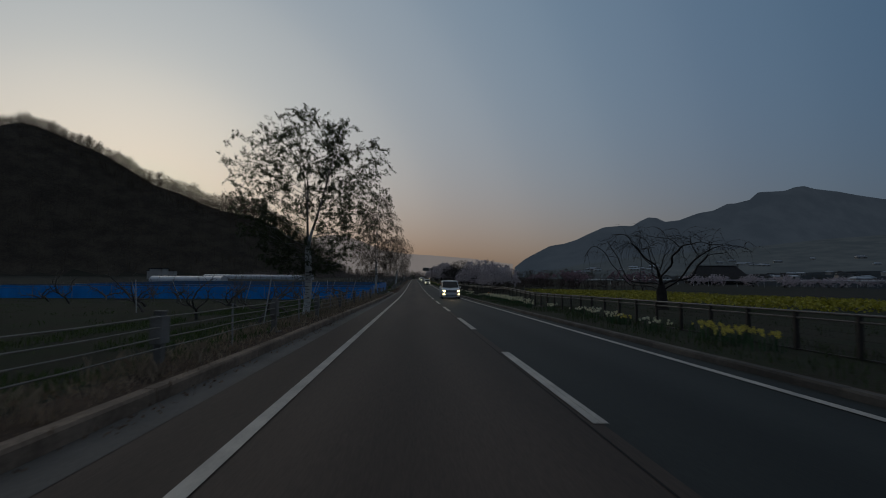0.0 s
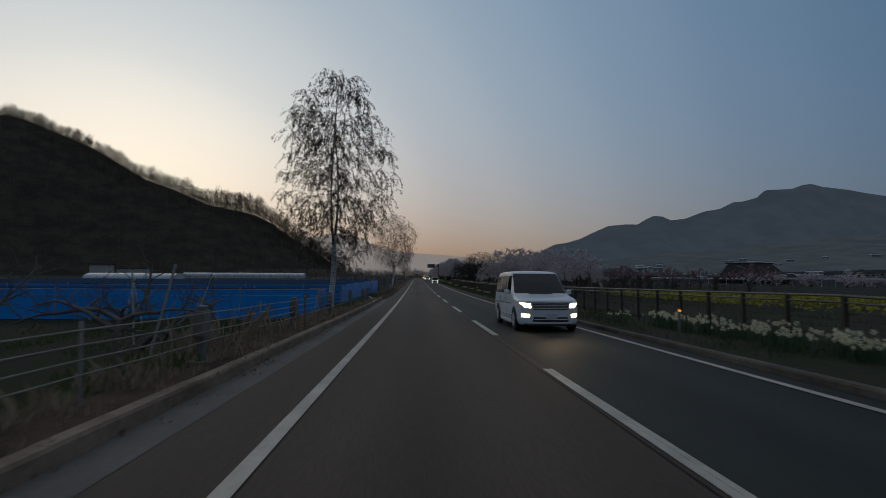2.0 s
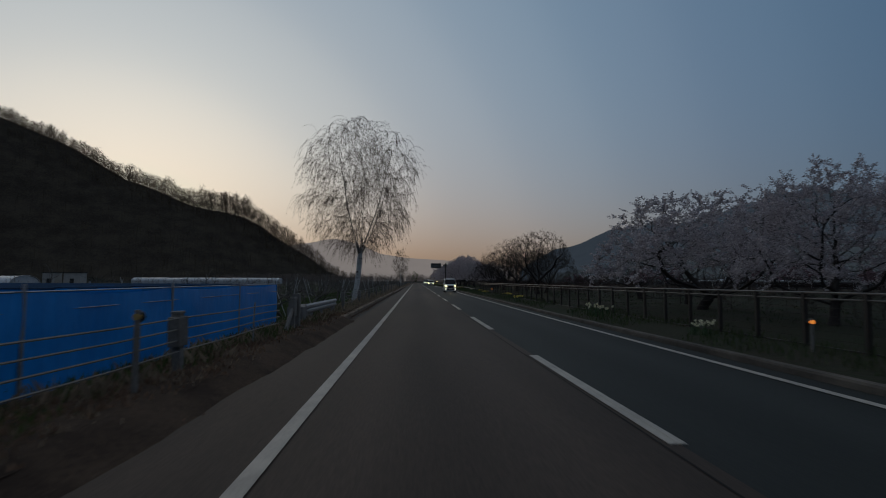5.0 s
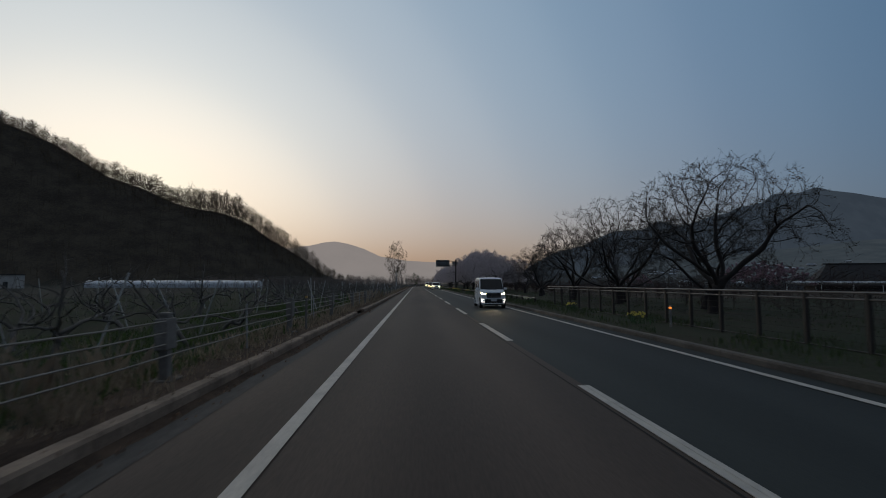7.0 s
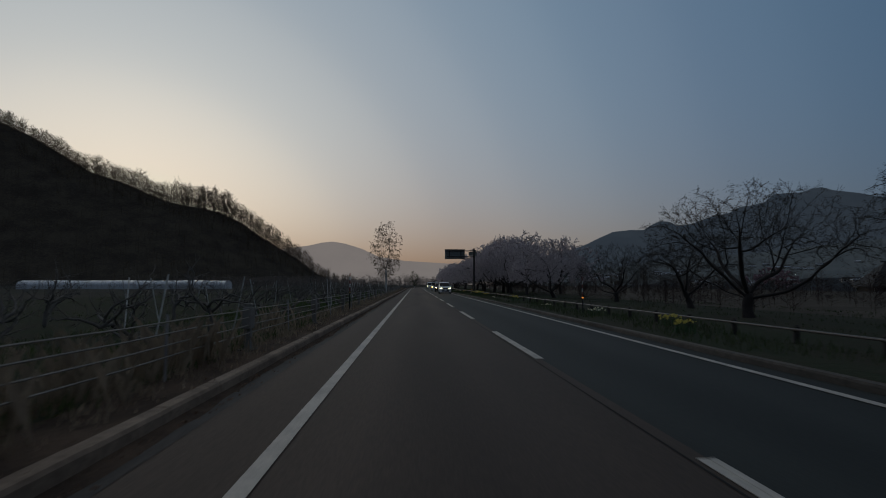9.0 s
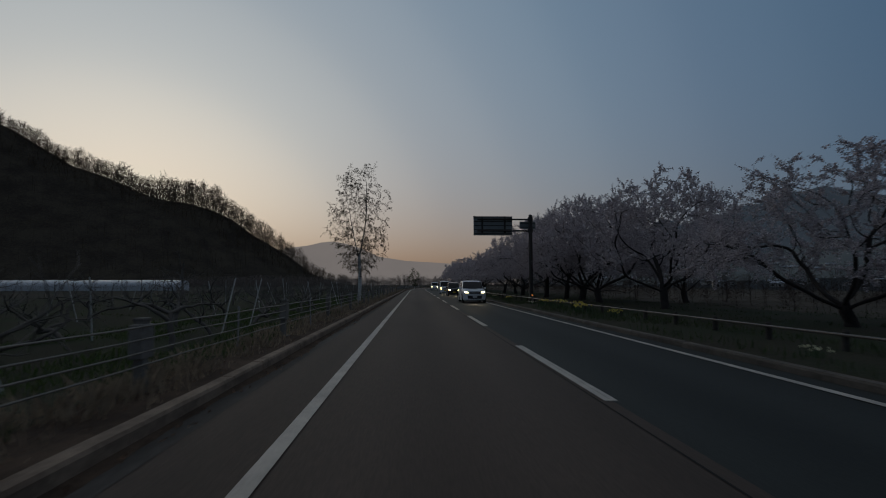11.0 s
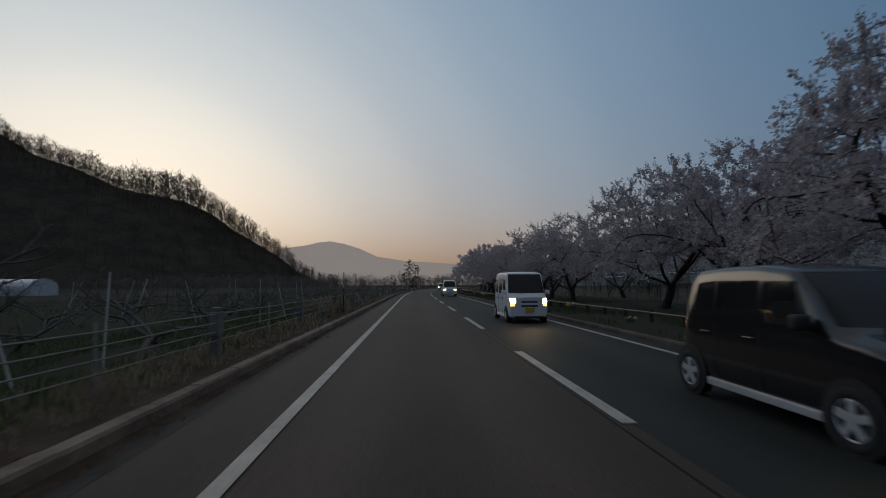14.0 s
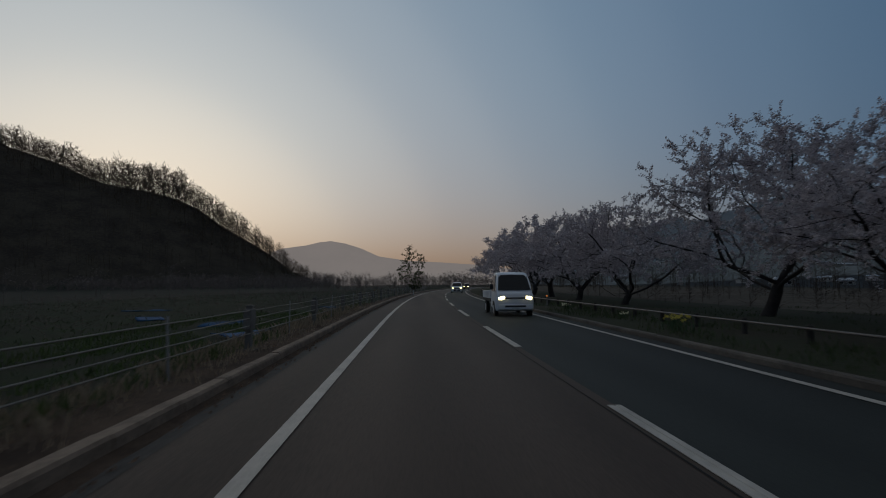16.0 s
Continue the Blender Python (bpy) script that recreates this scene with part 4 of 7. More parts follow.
def woods(name, spots, seed, material, label, sticks=16, wide=0.34, leafs=12, small=0.022, low=0.2, thin=1.0):
    rng = np.random.default_rng(seed)
    vs, fs, base = [], [], 0
    for x, y, z, h in spots:
        n = sticks
        ang = rng.uniform(0, 6.28, n)
        out = rng.uniform(0.15, 1.0, n) * wide * h
        z0 = z + h * rng.uniform(low, 0.82, n)
        z1 = np.minimum(z0 + h * rng.uniform(0.08, 0.30, n), z + h * rng.uniform(0.9, 1.0, n))
        tx, ty = rng.normal(0, 0.02 * h, 2)
        a = np.stack([np.full(n, x) + tx * 0.5, np.full(n, y) + ty * 0.5, z0], 1)
        b = np.stack([x + tx + np.cos(ang) * out, y + ty + np.sin(ang) * out, z1], 1)
        a = np.vstack([a, [[x, y, z - 1]]])
        b = np.vstack([b, [[x + tx, y + ty, z + h * 0.9]]])
        r = np.concatenate([np.full(n, 0.0042 * h * thin), [0.008 * h * thin]])
        dd = b - a
        ln = np.hypot(dd[:, 0], dd[:, 2]) + 1e-6
        side = np.stack([dd[:, 2] / ln * r, np.zeros(n + 1), -dd[:, 0] / ln * r], 1)
        vs.append(np.stack([a - side, a + side, b + side * 0.35, b - side * 0.35], 1).reshape(-1, 3))
        fs.append(np.arange((n + 1) * 4).reshape(-1, 4) + base)
        base += (n + 1) * 4
        m = leafs
        c = np.stack([x + tx + rng.normal(0, wide * 0.55 * h, m), y + ty + rng.normal(0, wide * 0.4 * h, m), z + h * rng.uniform(0.45, 1.0, m)], 1)
        v, f = quads(c, rng.uniform(0.4, 1.2, m) * small * h, rng)
        vs.append(v)
        fs.append(f + base)
        base += m * 4
    ob = mesh_ob(name, np.concatenate(vs), np.concatenate(fs), material)
    return tagged(ob, label, "woods", kind="stuff")


def hill_spots():
    rng = np.random.default_rng(3)
    spots = []
    for row in range(2):
        for x in np.arange(-760, -80, 5.6):
            xx, yy = x + rng.uniform(-2.2, 2.2), 742 + row * 6 + rng.uniform(-3, 3)
            h = float(np.interp(xx, [-450, -312, -240, -203, -160, -120, -90], [16.5, 23, 30, 28, 22, 15, 10])) * rng.uniform(0.86, 1.1) * (1 + 0.10 * math.sin(xx * 0.13))
            deep = 3.0 + 0.035 * ridge(xx)
            spots.append((xx, yy, land(xx, yy) - deep, h + deep))
    return spots


def slope_spots():
    rng = np.random.default_rng(8)
    spots = []
    for _ in range(2600):
        x = rng.uniform(-760, -84)
        y = rng.uniform(430, 742)
        hh = hill(x, y)
        if hh > 2.5:
            spots.append((x, y, land(x, y), rng.uniform(7, 13)))
    return spots


rng = np.random.default_rng(13)
brow = [(x + rng.uniform(-3, 3), y + rng.uniform(-5, 5), land(x, y) - 1.5, rng.uniform(13, 19)) for y in (736, 722, 705) for x in np.arange(-760, -100, 6.5)]
tall_wood("brow_trees", brow, 25, M_FARTWIG, "bare trees just below the hill's crest", 60)
tall_wood("ridge_trees", hill_spots(), 21, M_FARTWIG, "bare broadleaf trees along the hill's crest", 120)
woods("hillside_trees", slope_spots(), 22, M_FARTWIG, "dark wooded hillside of bare trees", 12, 0.4)
rng = np.random.default_rng(31)
end_spots = [(x + rng.uniform(-2, 2), y + rng.uniform(-8, 8), land(x, y), rng.uniform(4, 8) * (1.15 + 0.55 * noise.noise((x * 0.06, y * 0.02, 7.0)))) for x in np.arange(-170, 70, 2.0) for y in (545, 560, 580, 600)]
end_spots += [(x + rng.uniform(-1, 1), 530 + rng.uniform(-12, 12), land(x, 530), rng.uniform(3, 6.5)) for x in np.arange(-170, 70, 0.8)]
end_spots += [(x, 470 + rng.uniform(-10, 10), land(x, 470), rng.uniform(4, 8)) for x in np.arange(-90, 10, 3.0)]
end_spots += [(rng.uniform(-75, -25), rng.uniform(300, 460), 0, rng.uniform(2.5, 5)) for _ in range(30)]
end_spots += [(x + rng.uniform(-1, 1), 317 + rng.uniform(-2, 2), land(x, 317), rng.uniform(1.6, 3.0)) for x in np.arange(-140, -58, 1.0)]
# The far rows take the twig colour lightened for haze.
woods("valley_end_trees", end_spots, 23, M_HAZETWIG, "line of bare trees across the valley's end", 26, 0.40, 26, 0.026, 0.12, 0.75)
hedge = [(x + rng.uniform(-2, 2), 515 + rng.uniform(-14, 14), land(x, 515), rng.uniform(3.0, 6.0) * (1 + 0.3 * math.sin(x * 0.11))) for x in np.arange(-180, 90, 0.9)]
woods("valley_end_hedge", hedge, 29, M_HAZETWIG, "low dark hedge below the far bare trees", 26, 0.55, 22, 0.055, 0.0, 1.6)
right_spots = [(x + rng.uniform(-4, 4), y + rng.uniform(-6, 6), land(x, y), rng.uniform(4, 9)) for x, y in zip(rng.uniform(60, 420, 180), rng.uniform(250, 440, 180))]
right_spots += [(rng.uniform(40, 160), rng.uniform(340, 520), -0.3, rng.uniform(5, 10)) for _ in range(220)]
right_spots += [(rng.uniform(24, 75), rng.uniform(195, 340), -0.3, rng.uniform(1.5, 3.0)) for _ in range(160)]
brush = [(rng.uniform(13.5, 42), y, -0.15, rng.uniform(1.3, 2.9)) for y in rng.uniform(94, 205, 620)]
brush += [(rng.uniform(15, 42), y, -0.15, rng.uniform(1.2, 2.4)) for y in rng.uniform(205, 330, 420)]
woods("brush", brush, 27, M_BRUSH, "dim brown brush and brambles behind the rail", 34, 0.5, 3, 0.02, 0.02, 0.8)
woods("park_thicket", right_spots, 24, M_FARTWIG, "dim thicket and scattered bare trees across the valley", 16, 0.45)


# ---- cars: each stands with its nose towards -y ----
def ring(y, w, zb, belt, top, roof):
    hw = w / 2
    left = [(-hw * 0.93, zb), (-hw * 0.99, zb + 0.12), (-hw, (zb + belt) * 0.55), (-hw * 0.975, belt), (-hw * roof, top - 0.05), (-hw * roof * 0.86, top)]
    return [(x, y, z) for x, z in left] + [(0, y, top + 0.015)] + [(-x, y, z) for x, z in reversed(left)]


def loft(rings, close=True):
    k = len(rings[0])
    verts = [v for r in rings for v in r]
    faces = []
    for i in range(len(rings) - 1):
        for j in range(k):
            a, b = i * k + j, i * k + (j + 1) % k
            faces.append((a, b, b + k, a + k))
    if close:
        faces.append(tuple(range(k)))
        faces.append(tuple(range((len(rings) - 1) * k, len(rings) * k))[::-1])
    return verts, faces


def lofted(name, rings, material, parent):
    v, f = loft(rings)
    bm = bmesh.new()
    vs = [bm.verts.new(p) for p in v]
    for q in f:
        bm.faces.new([vs[i] for i in q])
    ob = part(name, bm, material, parent, smooth=True)
    ob.data.set_sharp_from_angle(angle=radians(38))
    return ob


def panel(name, corners, material, parent, label="", lift=0.012, thick=0.012, nx=4, bulge=0.0):
    """A thin slab through four corners (a, b, c, d in turn), a little proud of them."""
    a, b, c, d = [Vector(v) for v in corners]
    nrm = (b - a).cross(d - a).normalized()
    bm = bmesh.new()
    grid = []
    for side in (lift, lift - thick):
        rows = []
        for t in (0.0, 0.08, 0.92, 1.0):
            row = []
            for i in range(nx + 1):
                s = i / nx
                p = (a.lerp(b, s)).lerp(d.lerp(c, s), t)
                row.append(bm.verts.new(p + nrm * (side + bulge * math.sin(math.pi * s))))
            rows.append(row)
        grid.append(rows)
    for rows in grid:
        for r in range(3):
            for i in range(nx):
                bm.faces.new((rows[r][i], rows[r][i + 1], rows[r + 1][i + 1], rows[r + 1][i]))
    f, k = grid
    for i in range(nx):
        bm.faces.new((f[0][i], f[0][i + 1], k[0][i + 1], k[0][i]))
        bm.faces.new((f[3][i], f[3][i + 1], k[3][i + 1], k[3][i]))
    for r in range(3):
        bm.faces.new((f[r][0], f[r + 1][0], k[r + 1][0], k[r][0]))
        bm.faces.new((f[r][nx], f[r + 1][nx], k[r + 1][nx], k[r][nx]))
    return part(name, bm, material, parent, label)


def wheel(parent, x, y, r, width, spokes):
    out = 1 if x > 0 else -1
    w = empty("wheel", pose(x, y, r, 0, 0, 0))
    w.parent = parent
    prof = [(0.62, 0.5), (0.9, 0.5), (1.0, 0.36), (1.0, -0.36), (0.9, -0.5), (0.62, -0.5)]
    n = 26
    v = [(pz * width, math.cos(6.2832 * k / n) * pr * r, math.sin(6.2832 * k / n) * pr * r) for k in range(n) for pr, pz in prof]
    f = [(k * 6 + j, k * 6 + (j + 1) % 6, ((k + 1) % n) * 6 + (j + 1) % 6, ((k + 1) % n) * 6 + j) for k in range(n) for j in range(6)]
    mesh_ob("tyre", v, f, M_TYRE, w, smooth=True)
    part("rim_well", rod((out * width * 0.30, 0, 0), (out * width * 0.44, 0, 0), r * 0.62, r * 0.62, 26), M_TRIM, w)
    bm = bmesh.new()
    for k in range(spokes):
        a = 6.2832 * k / spokes
        m = Matrix.Rotation(a, 4, "X")
        add_box(bm, out * width * 0.47 - 0.012, out * width * 0.47 + 0.012, -0.038 * r / 0.3, 0.038 * r / 0.3, 0.0, r * 0.61, 0.006, m)
    add_rod(bm, (out * width * 0.40, 0, 0), (out * width * 0.54, 0, 0), r * 0.17, r * 0.13, 14)
    for k in range(26):
        a, b2 = 6.2832 * k / 26, 6.2832 * (k + 1) / 26
        add_rod(bm, (out * width * 0.46, math.cos(a) * r * 0.61, math.sin(a) * r * 0.61), (out * width * 0.46, math.cos(b2) * r * 0.61, math.sin(b2) * r * 0.61), 0.012, None, 4, False)
    part("rim", bm, M_RIM, w)
    return w


def lamp_box(name, parent, x, y, z, w, h, d, material, label="", skew=0.0):
    bm = boxed(-w / 2, w / 2, 0, d, -h / 2, h / 2, min(w, h) * 0.3)
    ob = part(name, bm, material, parent, label, smooth=True)
    ob.matrix_basis = pose(x, y, z, 0, skew, 0)
    return ob


def beam(root, width, z):
    """The dipped light that the headlights throw on the road."""
    data = bpy.data.lights.new("headlight_beam", "SPOT")
    data.energy, data.color = 48.0, (1.0, 0.74, 0.40)
    data.spot_size, data.spot_blend, data.shadow_soft_size = radians(64), 1.0, 0.08
    ob = new("headlight_beam", data)
    ob.parent = root
    ob.matrix_basis = look((0, -0.12, z), (-0.4, -13.0, 0.0))


def shell(stations, bow_front, bow_rear):
    """A closed, smooth car body from stations (y, half width, floor, belt, top, half roof)."""
    st = np.array(stations, float)
    L = st[-1, 0]
    ys = np.unique(np.concatenate([np.linspace(0, L, 64), [0.03, 0.08, L - 0.08, L - 0.03]]))
    cols = []
    for c in range(1, 6):
        fine = np.linspace(-0.3, L + 0.3, 600)
        v = np.interp(fine, st[:, 0], st[:, c])
        k = np.exp(-0.5 * (np.arange(-40, 41) * (fine[1] - fine[0]) / 0.045) ** 2)
        v = np.convolve(np.pad(v, 40, mode="edge"), k / k.sum(), mode="valid")
        cols.append(np.interp(ys, fine, v))
    hw, lo, belt, top, roof = cols
    bm = bmesh.new()
    rings = []
    for i, y in enumerate(ys):
        mid = lo[i] + 0.5 * (belt[i] - lo[i])
        crown = max(0.004, 0.03 * min(1.0, (top[i] - belt[i]) / 0.4))
        key = np.array([(0.90 * hw[i], lo[i]), (0.97 * hw[i], lo[i] + 0.09), (hw[i], mid), (0.982 * hw[i], belt[i]), (roof[i] + 0.035, top[i] - 0.10 * min(1, (top[i] - belt[i]) / 0.3)), (roof[i] - 0.05, top[i] - crown * 0.7), (roof[i] * 0.5, top[i]), (0.0, top[i] + crown * 0.25)])
        pts = []
        for a in range(len(key) - 1):
            p0, p1, p2, p3 = key[max(a - 1, 0)], key[a], key[a + 1], key[min(a + 2, len(key) - 1)]
            for q in (0.0, 0.25, 0.5, 0.75):
                m1, m2 = (p2 - p0) * 0.38, (p3 - p1) * 0.38
                pts.append((2 * q ** 3 - 3 * q * q + 1) * p1 + (q ** 3 - 2 * q * q + q) * m1 + (3 * q * q - 2 * q ** 3) * p2 + (q ** 3 - q * q) * m2)
        pts.append(key[-1])
        rings.append(pts)

    def at(x, y, z, half):
        s = min(1.0, abs(x) / half)
        y2 = y + bow_front * s ** 2.4 * max(0.0, 1 - y / 1.1) - bow_rear * s ** 2.4 * max(0.0, 1 - (L - y) / 0.6)
        return (x, y2, z)

    grid = []
    for i, pts in enumerate(rings):
        line = [bm.verts.new(at(p[0], ys[i], p[1], hw[i])) for p in pts]
        other = [bm.verts.new(at(-p[0], ys[i], p[1], hw[i])) for p in pts[:-1]]
        grid.append(line + other[::-1])
    n = len(grid[0])
    for a, b in zip(grid, grid[1:]):
        for k in range(n):
            bm.faces.new((a[k], a[(k + 1) % n], b[(k + 1) % n], b[k]))
    for e in (0, len(grid) - 1):
        ring_, pts = grid[e], rings[e]
        half = len(pts)
        last = None
        for k in range(half - 1):
            right, left = ring_[k], ring_[n - 1 - k]
            row = [right] + [bm.verts.new(at(pts[k][0] * q, ys[e], pts[k][1], hw[e])) for q in (0.75, 0.5, 0.25, 0.0, -0.25, -0.5, -0.75)] + [left]
            if last:
                for c in range(8):
                    bm.faces.new((last[c], last[c + 1], row[c + 1], row[c]))
            last = row
        bm.faces.new(last + [ring_[half - 1]])
    bmesh.ops.recalc_face_normals(bm, faces=bm.faces)
    return bm


def carve(bm, name, poly, axis, wanted, material, parent, label=""):
    """Cuts a convex outline out of the body and makes it a part: poly as (along, z), seen along x or y."""
    o = 1 if axis == "x" else 0
    lo = [min(p[k] for p in poly) - 0.06 for k in (0, 1)]
    hi = [max(p[k] for p in poly) + 0.06 for k in (0, 1)]
    cx, cz = sum(p[0] for p in poly) / len(poly), sum(p[1] for p in poly) / len(poly)
    for (a0, z0), (a1, z1) in zip(poly, poly[1:] + poly[:1]):
        near = [f for f in bm.faces if wanted(f) and lo[0] < f.calc_center_median()[o] < hi[0] and lo[1] < f.calc_center_median().z < hi[1]]
        geo = list({v for f in near for v in f.verts}) + list({e for f in near for e in f.edges}) + near
        co, no = [0.0, 0.0, z0], [0.0, 0.0, a1 - a0]
        co[o], no[o] = a0, -(z1 - z0)
        if geo:
            bmesh.ops.bisect_plane(bm, geom=geo, dist=1e-5, plane_co=co, plane_no=no)

    def inside(f):
        c = f.calc_center_median()
        for (a0, z0), (a1, z1) in zip(poly, poly[1:] + poly[:1]):
            s = (a1 - a0) * (c.z - z0) - (z1 - z0) * (c[o] - a0)
            r = (a1 - a0) * (cz - z0) - (z1 - z0) * (cx - a0)
            if s * r < 0:
                return False
        return True

    got = [f for f in bm.faces if wanted(f) and inside(f)]
    if not got:
        return None
    ids = {}
    verts, faces = [], []
    for f in got:
        for v in f.verts:
            if v not in ids:
                ids[v] = len(verts)
                verts.append(v.co - v.normal * 0.004)
        faces.append(tuple(ids[v] for v in f.verts))
    bmesh.ops.delete(bm, geom=got, context="FACES")
    ob = mesh_ob(name, verts, faces, material, parent, label, smooth=True)
    return ob


def car(name, L, W, H, hood, hood_z, rake, paint, lamp, plate, label, wheel_r=0.30, base=None, belt=None, nose=0.78, roof=0.80, side=(), lights=(), dark=(), bars=(), fogs=(), tail=None, tail_poly=None, glass=None, screen_in=0.90, bow=0.16, rear_rake=0.30, fy=None, rails=False, strips=()):
    root = empty(name)
    hw, wb = W / 2, base or L * 0.62
    fy = fy or min(0.78, L * 0.2)
    B = belt or hood_z
    r = hw * roof
    bm = shell([(0.0, hw * 0.90, 0.27, nose - 0.10, nose, hw * 0.80), (0.10, hw * 0.955, 0.21, nose - 0.07, nose + 0.055, hw * 0.80), (0.35, hw * 0.99, 0.20, nose + 0.02, nose + (hood_z - nose) * 0.62, hw * 0.80), (hood, hw, 0.20, B - 0.06, hood_z, hw * 0.82),
                (hood + rake * 0.5, hw, 0.20, B, (hood_z + H) / 2 - 0.01, (hw * 0.84 + r) / 2), (hood + rake, hw, 0.20, B, H - 0.055, r), (hood + rake + 0.5, hw, 0.20, B, H, r), (L * 0.75, hw, 0.20, B, H, r), (L - rear_rake - 0.08, hw * 0.995, 0.21, B, H - 0.03, r * 0.985),
                (L - rear_rake * 0.5, hw * 0.98, 0.23, B, H - 0.16, r * 0.97), (L - 0.06, hw * 0.955, 0.26, B - 0.02, (B + H) / 2, r * 0.98), (L, hw * 0.92, 0.30, B - 0.10, B + 0.04, r)], bow, 0.10)
    front = lambda f: f.normal.y < -0.12 and f.calc_center_median().y < hood + rake + 0.5
    back = lambda f: f.normal.y > 0.15 and f.calc_center_median().y > L - 1.0
    flank = {1: lambda f: f.normal.x > 0.25, -1: lambda f: f.normal.x < -0.25}
    zt = H - 0.10
    carve(bm, "windscreen", [(-hw * screen_in, hood_z + 0.045), (hw * screen_in, hood_z + 0.045), (r * 0.96, zt), (-r * 0.96, zt)], "y", front, M_GLASS, root)
    carve(bm, "rear_window", [(-r * 0.86, B + 0.10), (r * 0.86, B + 0.10), (r * 0.80, H - 0.14), (-r * 0.80, H - 0.14)], "y", back, M_GLASS, root)
    for k in (1, -1):
        for poly, tint in side:
            carve(bm, "side_window", list(poly), "x", flank[k], M_GLASS if tint else (glass or M_GLASS_CLEAR), root)
        for poly in lights:
            carve(bm, "headlight", [(k * a, z) for a, z in poly], "y", front, lamp, root, "lit headlight")
        for poly, m in fogs:
            carve(bm, "fog_lamp", [(k * a, z) for a, z in poly], "y", front, m, root, "lit fog lamp")
        if tail_poly:
            carve(bm, "tail_lamp", list(tail_poly), "x", flank[k], tail or M_TAILOFF, root, "red tail lamp")
    for poly in dark:
        carve(bm, "grille_opening", list(poly), "y", front, M_TRIM, root, "dark grille opening")
    me = bpy.data.meshes.new("body")
    bm.to_mesh(me)
    bm.free()
    me.materials.append(paint)
    me.shade_smooth()
    me.set_sharp_from_angle(angle=radians(40))
    new("body", me).parent = root
    skin = lambda x: bow * min(1.0, abs(x) / hw) ** 2.4

    def across(name_, x0, x1, z, rad, material, out=0.012):
        xs = np.linspace(x0, x1, 9)
        pts = [(x, skin(x) - out, z) for x in xs]
        v, f = tubes([(pts, [rad] * 9)], 6)
        mesh_ob(name_, v, f, material, root, smooth=True)

    for half, z, rad, m in bars:
        across("grille_bar", -half, half, z, rad, m)
    for k in (1, -1):
        m = part("mirror", boxed(-0.085, 0.085, -0.055, 0.055, -0.075, 0.075, 0.035), M_TRIM if paint is M_BLACK else paint, root, smooth=True)
        m.matrix_basis = pose(k * (hw + 0.09), hood + rake * 0.55, B + 0.10)
        part("mirror_arm", boxed(-0.06, 0.06, -0.02, 0.02, -0.02, 0.02, 0.008), M_TRIM, root).matrix_basis = pose(k * (hw + 0.0), hood + rake * 0.55 + 0.02, B + 0.06)
        seams = sorted({q[0] for poly, tint in side for q in poly[:2]})[1:-1:2]
        for yy in seams:
            part("door_seam", boxed(-0.004, 0.004, -0.005, 0.005, 0.32, B - 0.02), M_TRIM, root).matrix_basis = pose(k * (hw * 0.996), yy, 0)
            d = part("door_handle", boxed(-0.014, 0.014, -0.085, 0.085, -0.014, 0.014, 0.006), paint if paint is M_BLACK else M_CHROME, root)
            d.matrix_basis = pose(k * (hw + 0.004), yy + 0.16, B - 0.13)
        for z, m2, rad in strips:
            part("side_strip", boxed(-0.008, 0.008, fy + wheel_r * 1.3, L - 0.35, -rad, rad, 0.004), m2, root, "bright moulding along the side").matrix_basis = pose(k * (hw * 0.998), 0, z)
        for yy in (fy, fy + wb):
            a = part("wheel_arch", rod((0, 0, 0), (k * 0.02, 0, 0), wheel_r * 1.15, None, 28), M_TRIM, root)
            a.matrix_basis = pose(k * (hw * 0.99 - 0.008), yy, wheel_r + 0.02)
            wheel(root, k * (hw - 0.075), yy, wheel_r, 0.19, 5)
        part("sill", boxed(-0.03, 0.03, fy + wheel_r * 1.2, fy + wb - wheel_r * 1.2, -0.045, 0.045, 0.015), paint if paint is not M_BLACK else M_RIM, root).matrix_basis = pose(k * hw * 0.955, 0, 0.225)
        st = add_box(boxed(-0.21, 0.21, 0.0, 0.16, 0.42, 1.02, 0.05), -0.12, 0.12, 0.04, 0.13, 1.03, H * 0.70 + 0.08, 0.03)
        part("front_seat", st, M_SEAT, root, "dark cloth front seat").matrix_basis = pose(k * hw * 0.45, hood + rake + 0.45, 0)
        if rails:
            part("roof_rail", rod((k * r * 0.93, hood + rake + 0.3, H + 0.02), (k * r * 0.93, L - 0.7, H + 0.015), 0.018, None, 8), M_TRIM, root)
    part("number_plate", boxed(-0.165, 0.165, -0.035, -0.018, 0.40, 0.555, 0.004), plate, root, "blank plate")
    part("bumper_lip", boxed(-hw * 0.72, hw * 0.72, 0.0, 0.10, 0.19, 0.26, 0.03), M_TRIM, root)
    part("wiper", boxed(-hw * 0.45, hw * 0.35, hood + 0.02, hood + 0.05, hood_z + 0.035, hood_z + 0.055, 0.006), M_TRIM, root)
    beam(root, W, nose - 0.06)
    return tagged(root, label, "car")


LANE = 1.45


def park(root, x, y):
    root.matrix_basis = road_pose(x, y, 0.0) @ Matrix.Diagonal((0.93, 0.93, 0.93, 1))
    if y < 115:
        root.matrix_basis = root.matrix_basis @ pose(0, 0, 0, math.degrees(math.atan(rise(y + 2) - rise(y)) / 2), 0, 0)
    return root


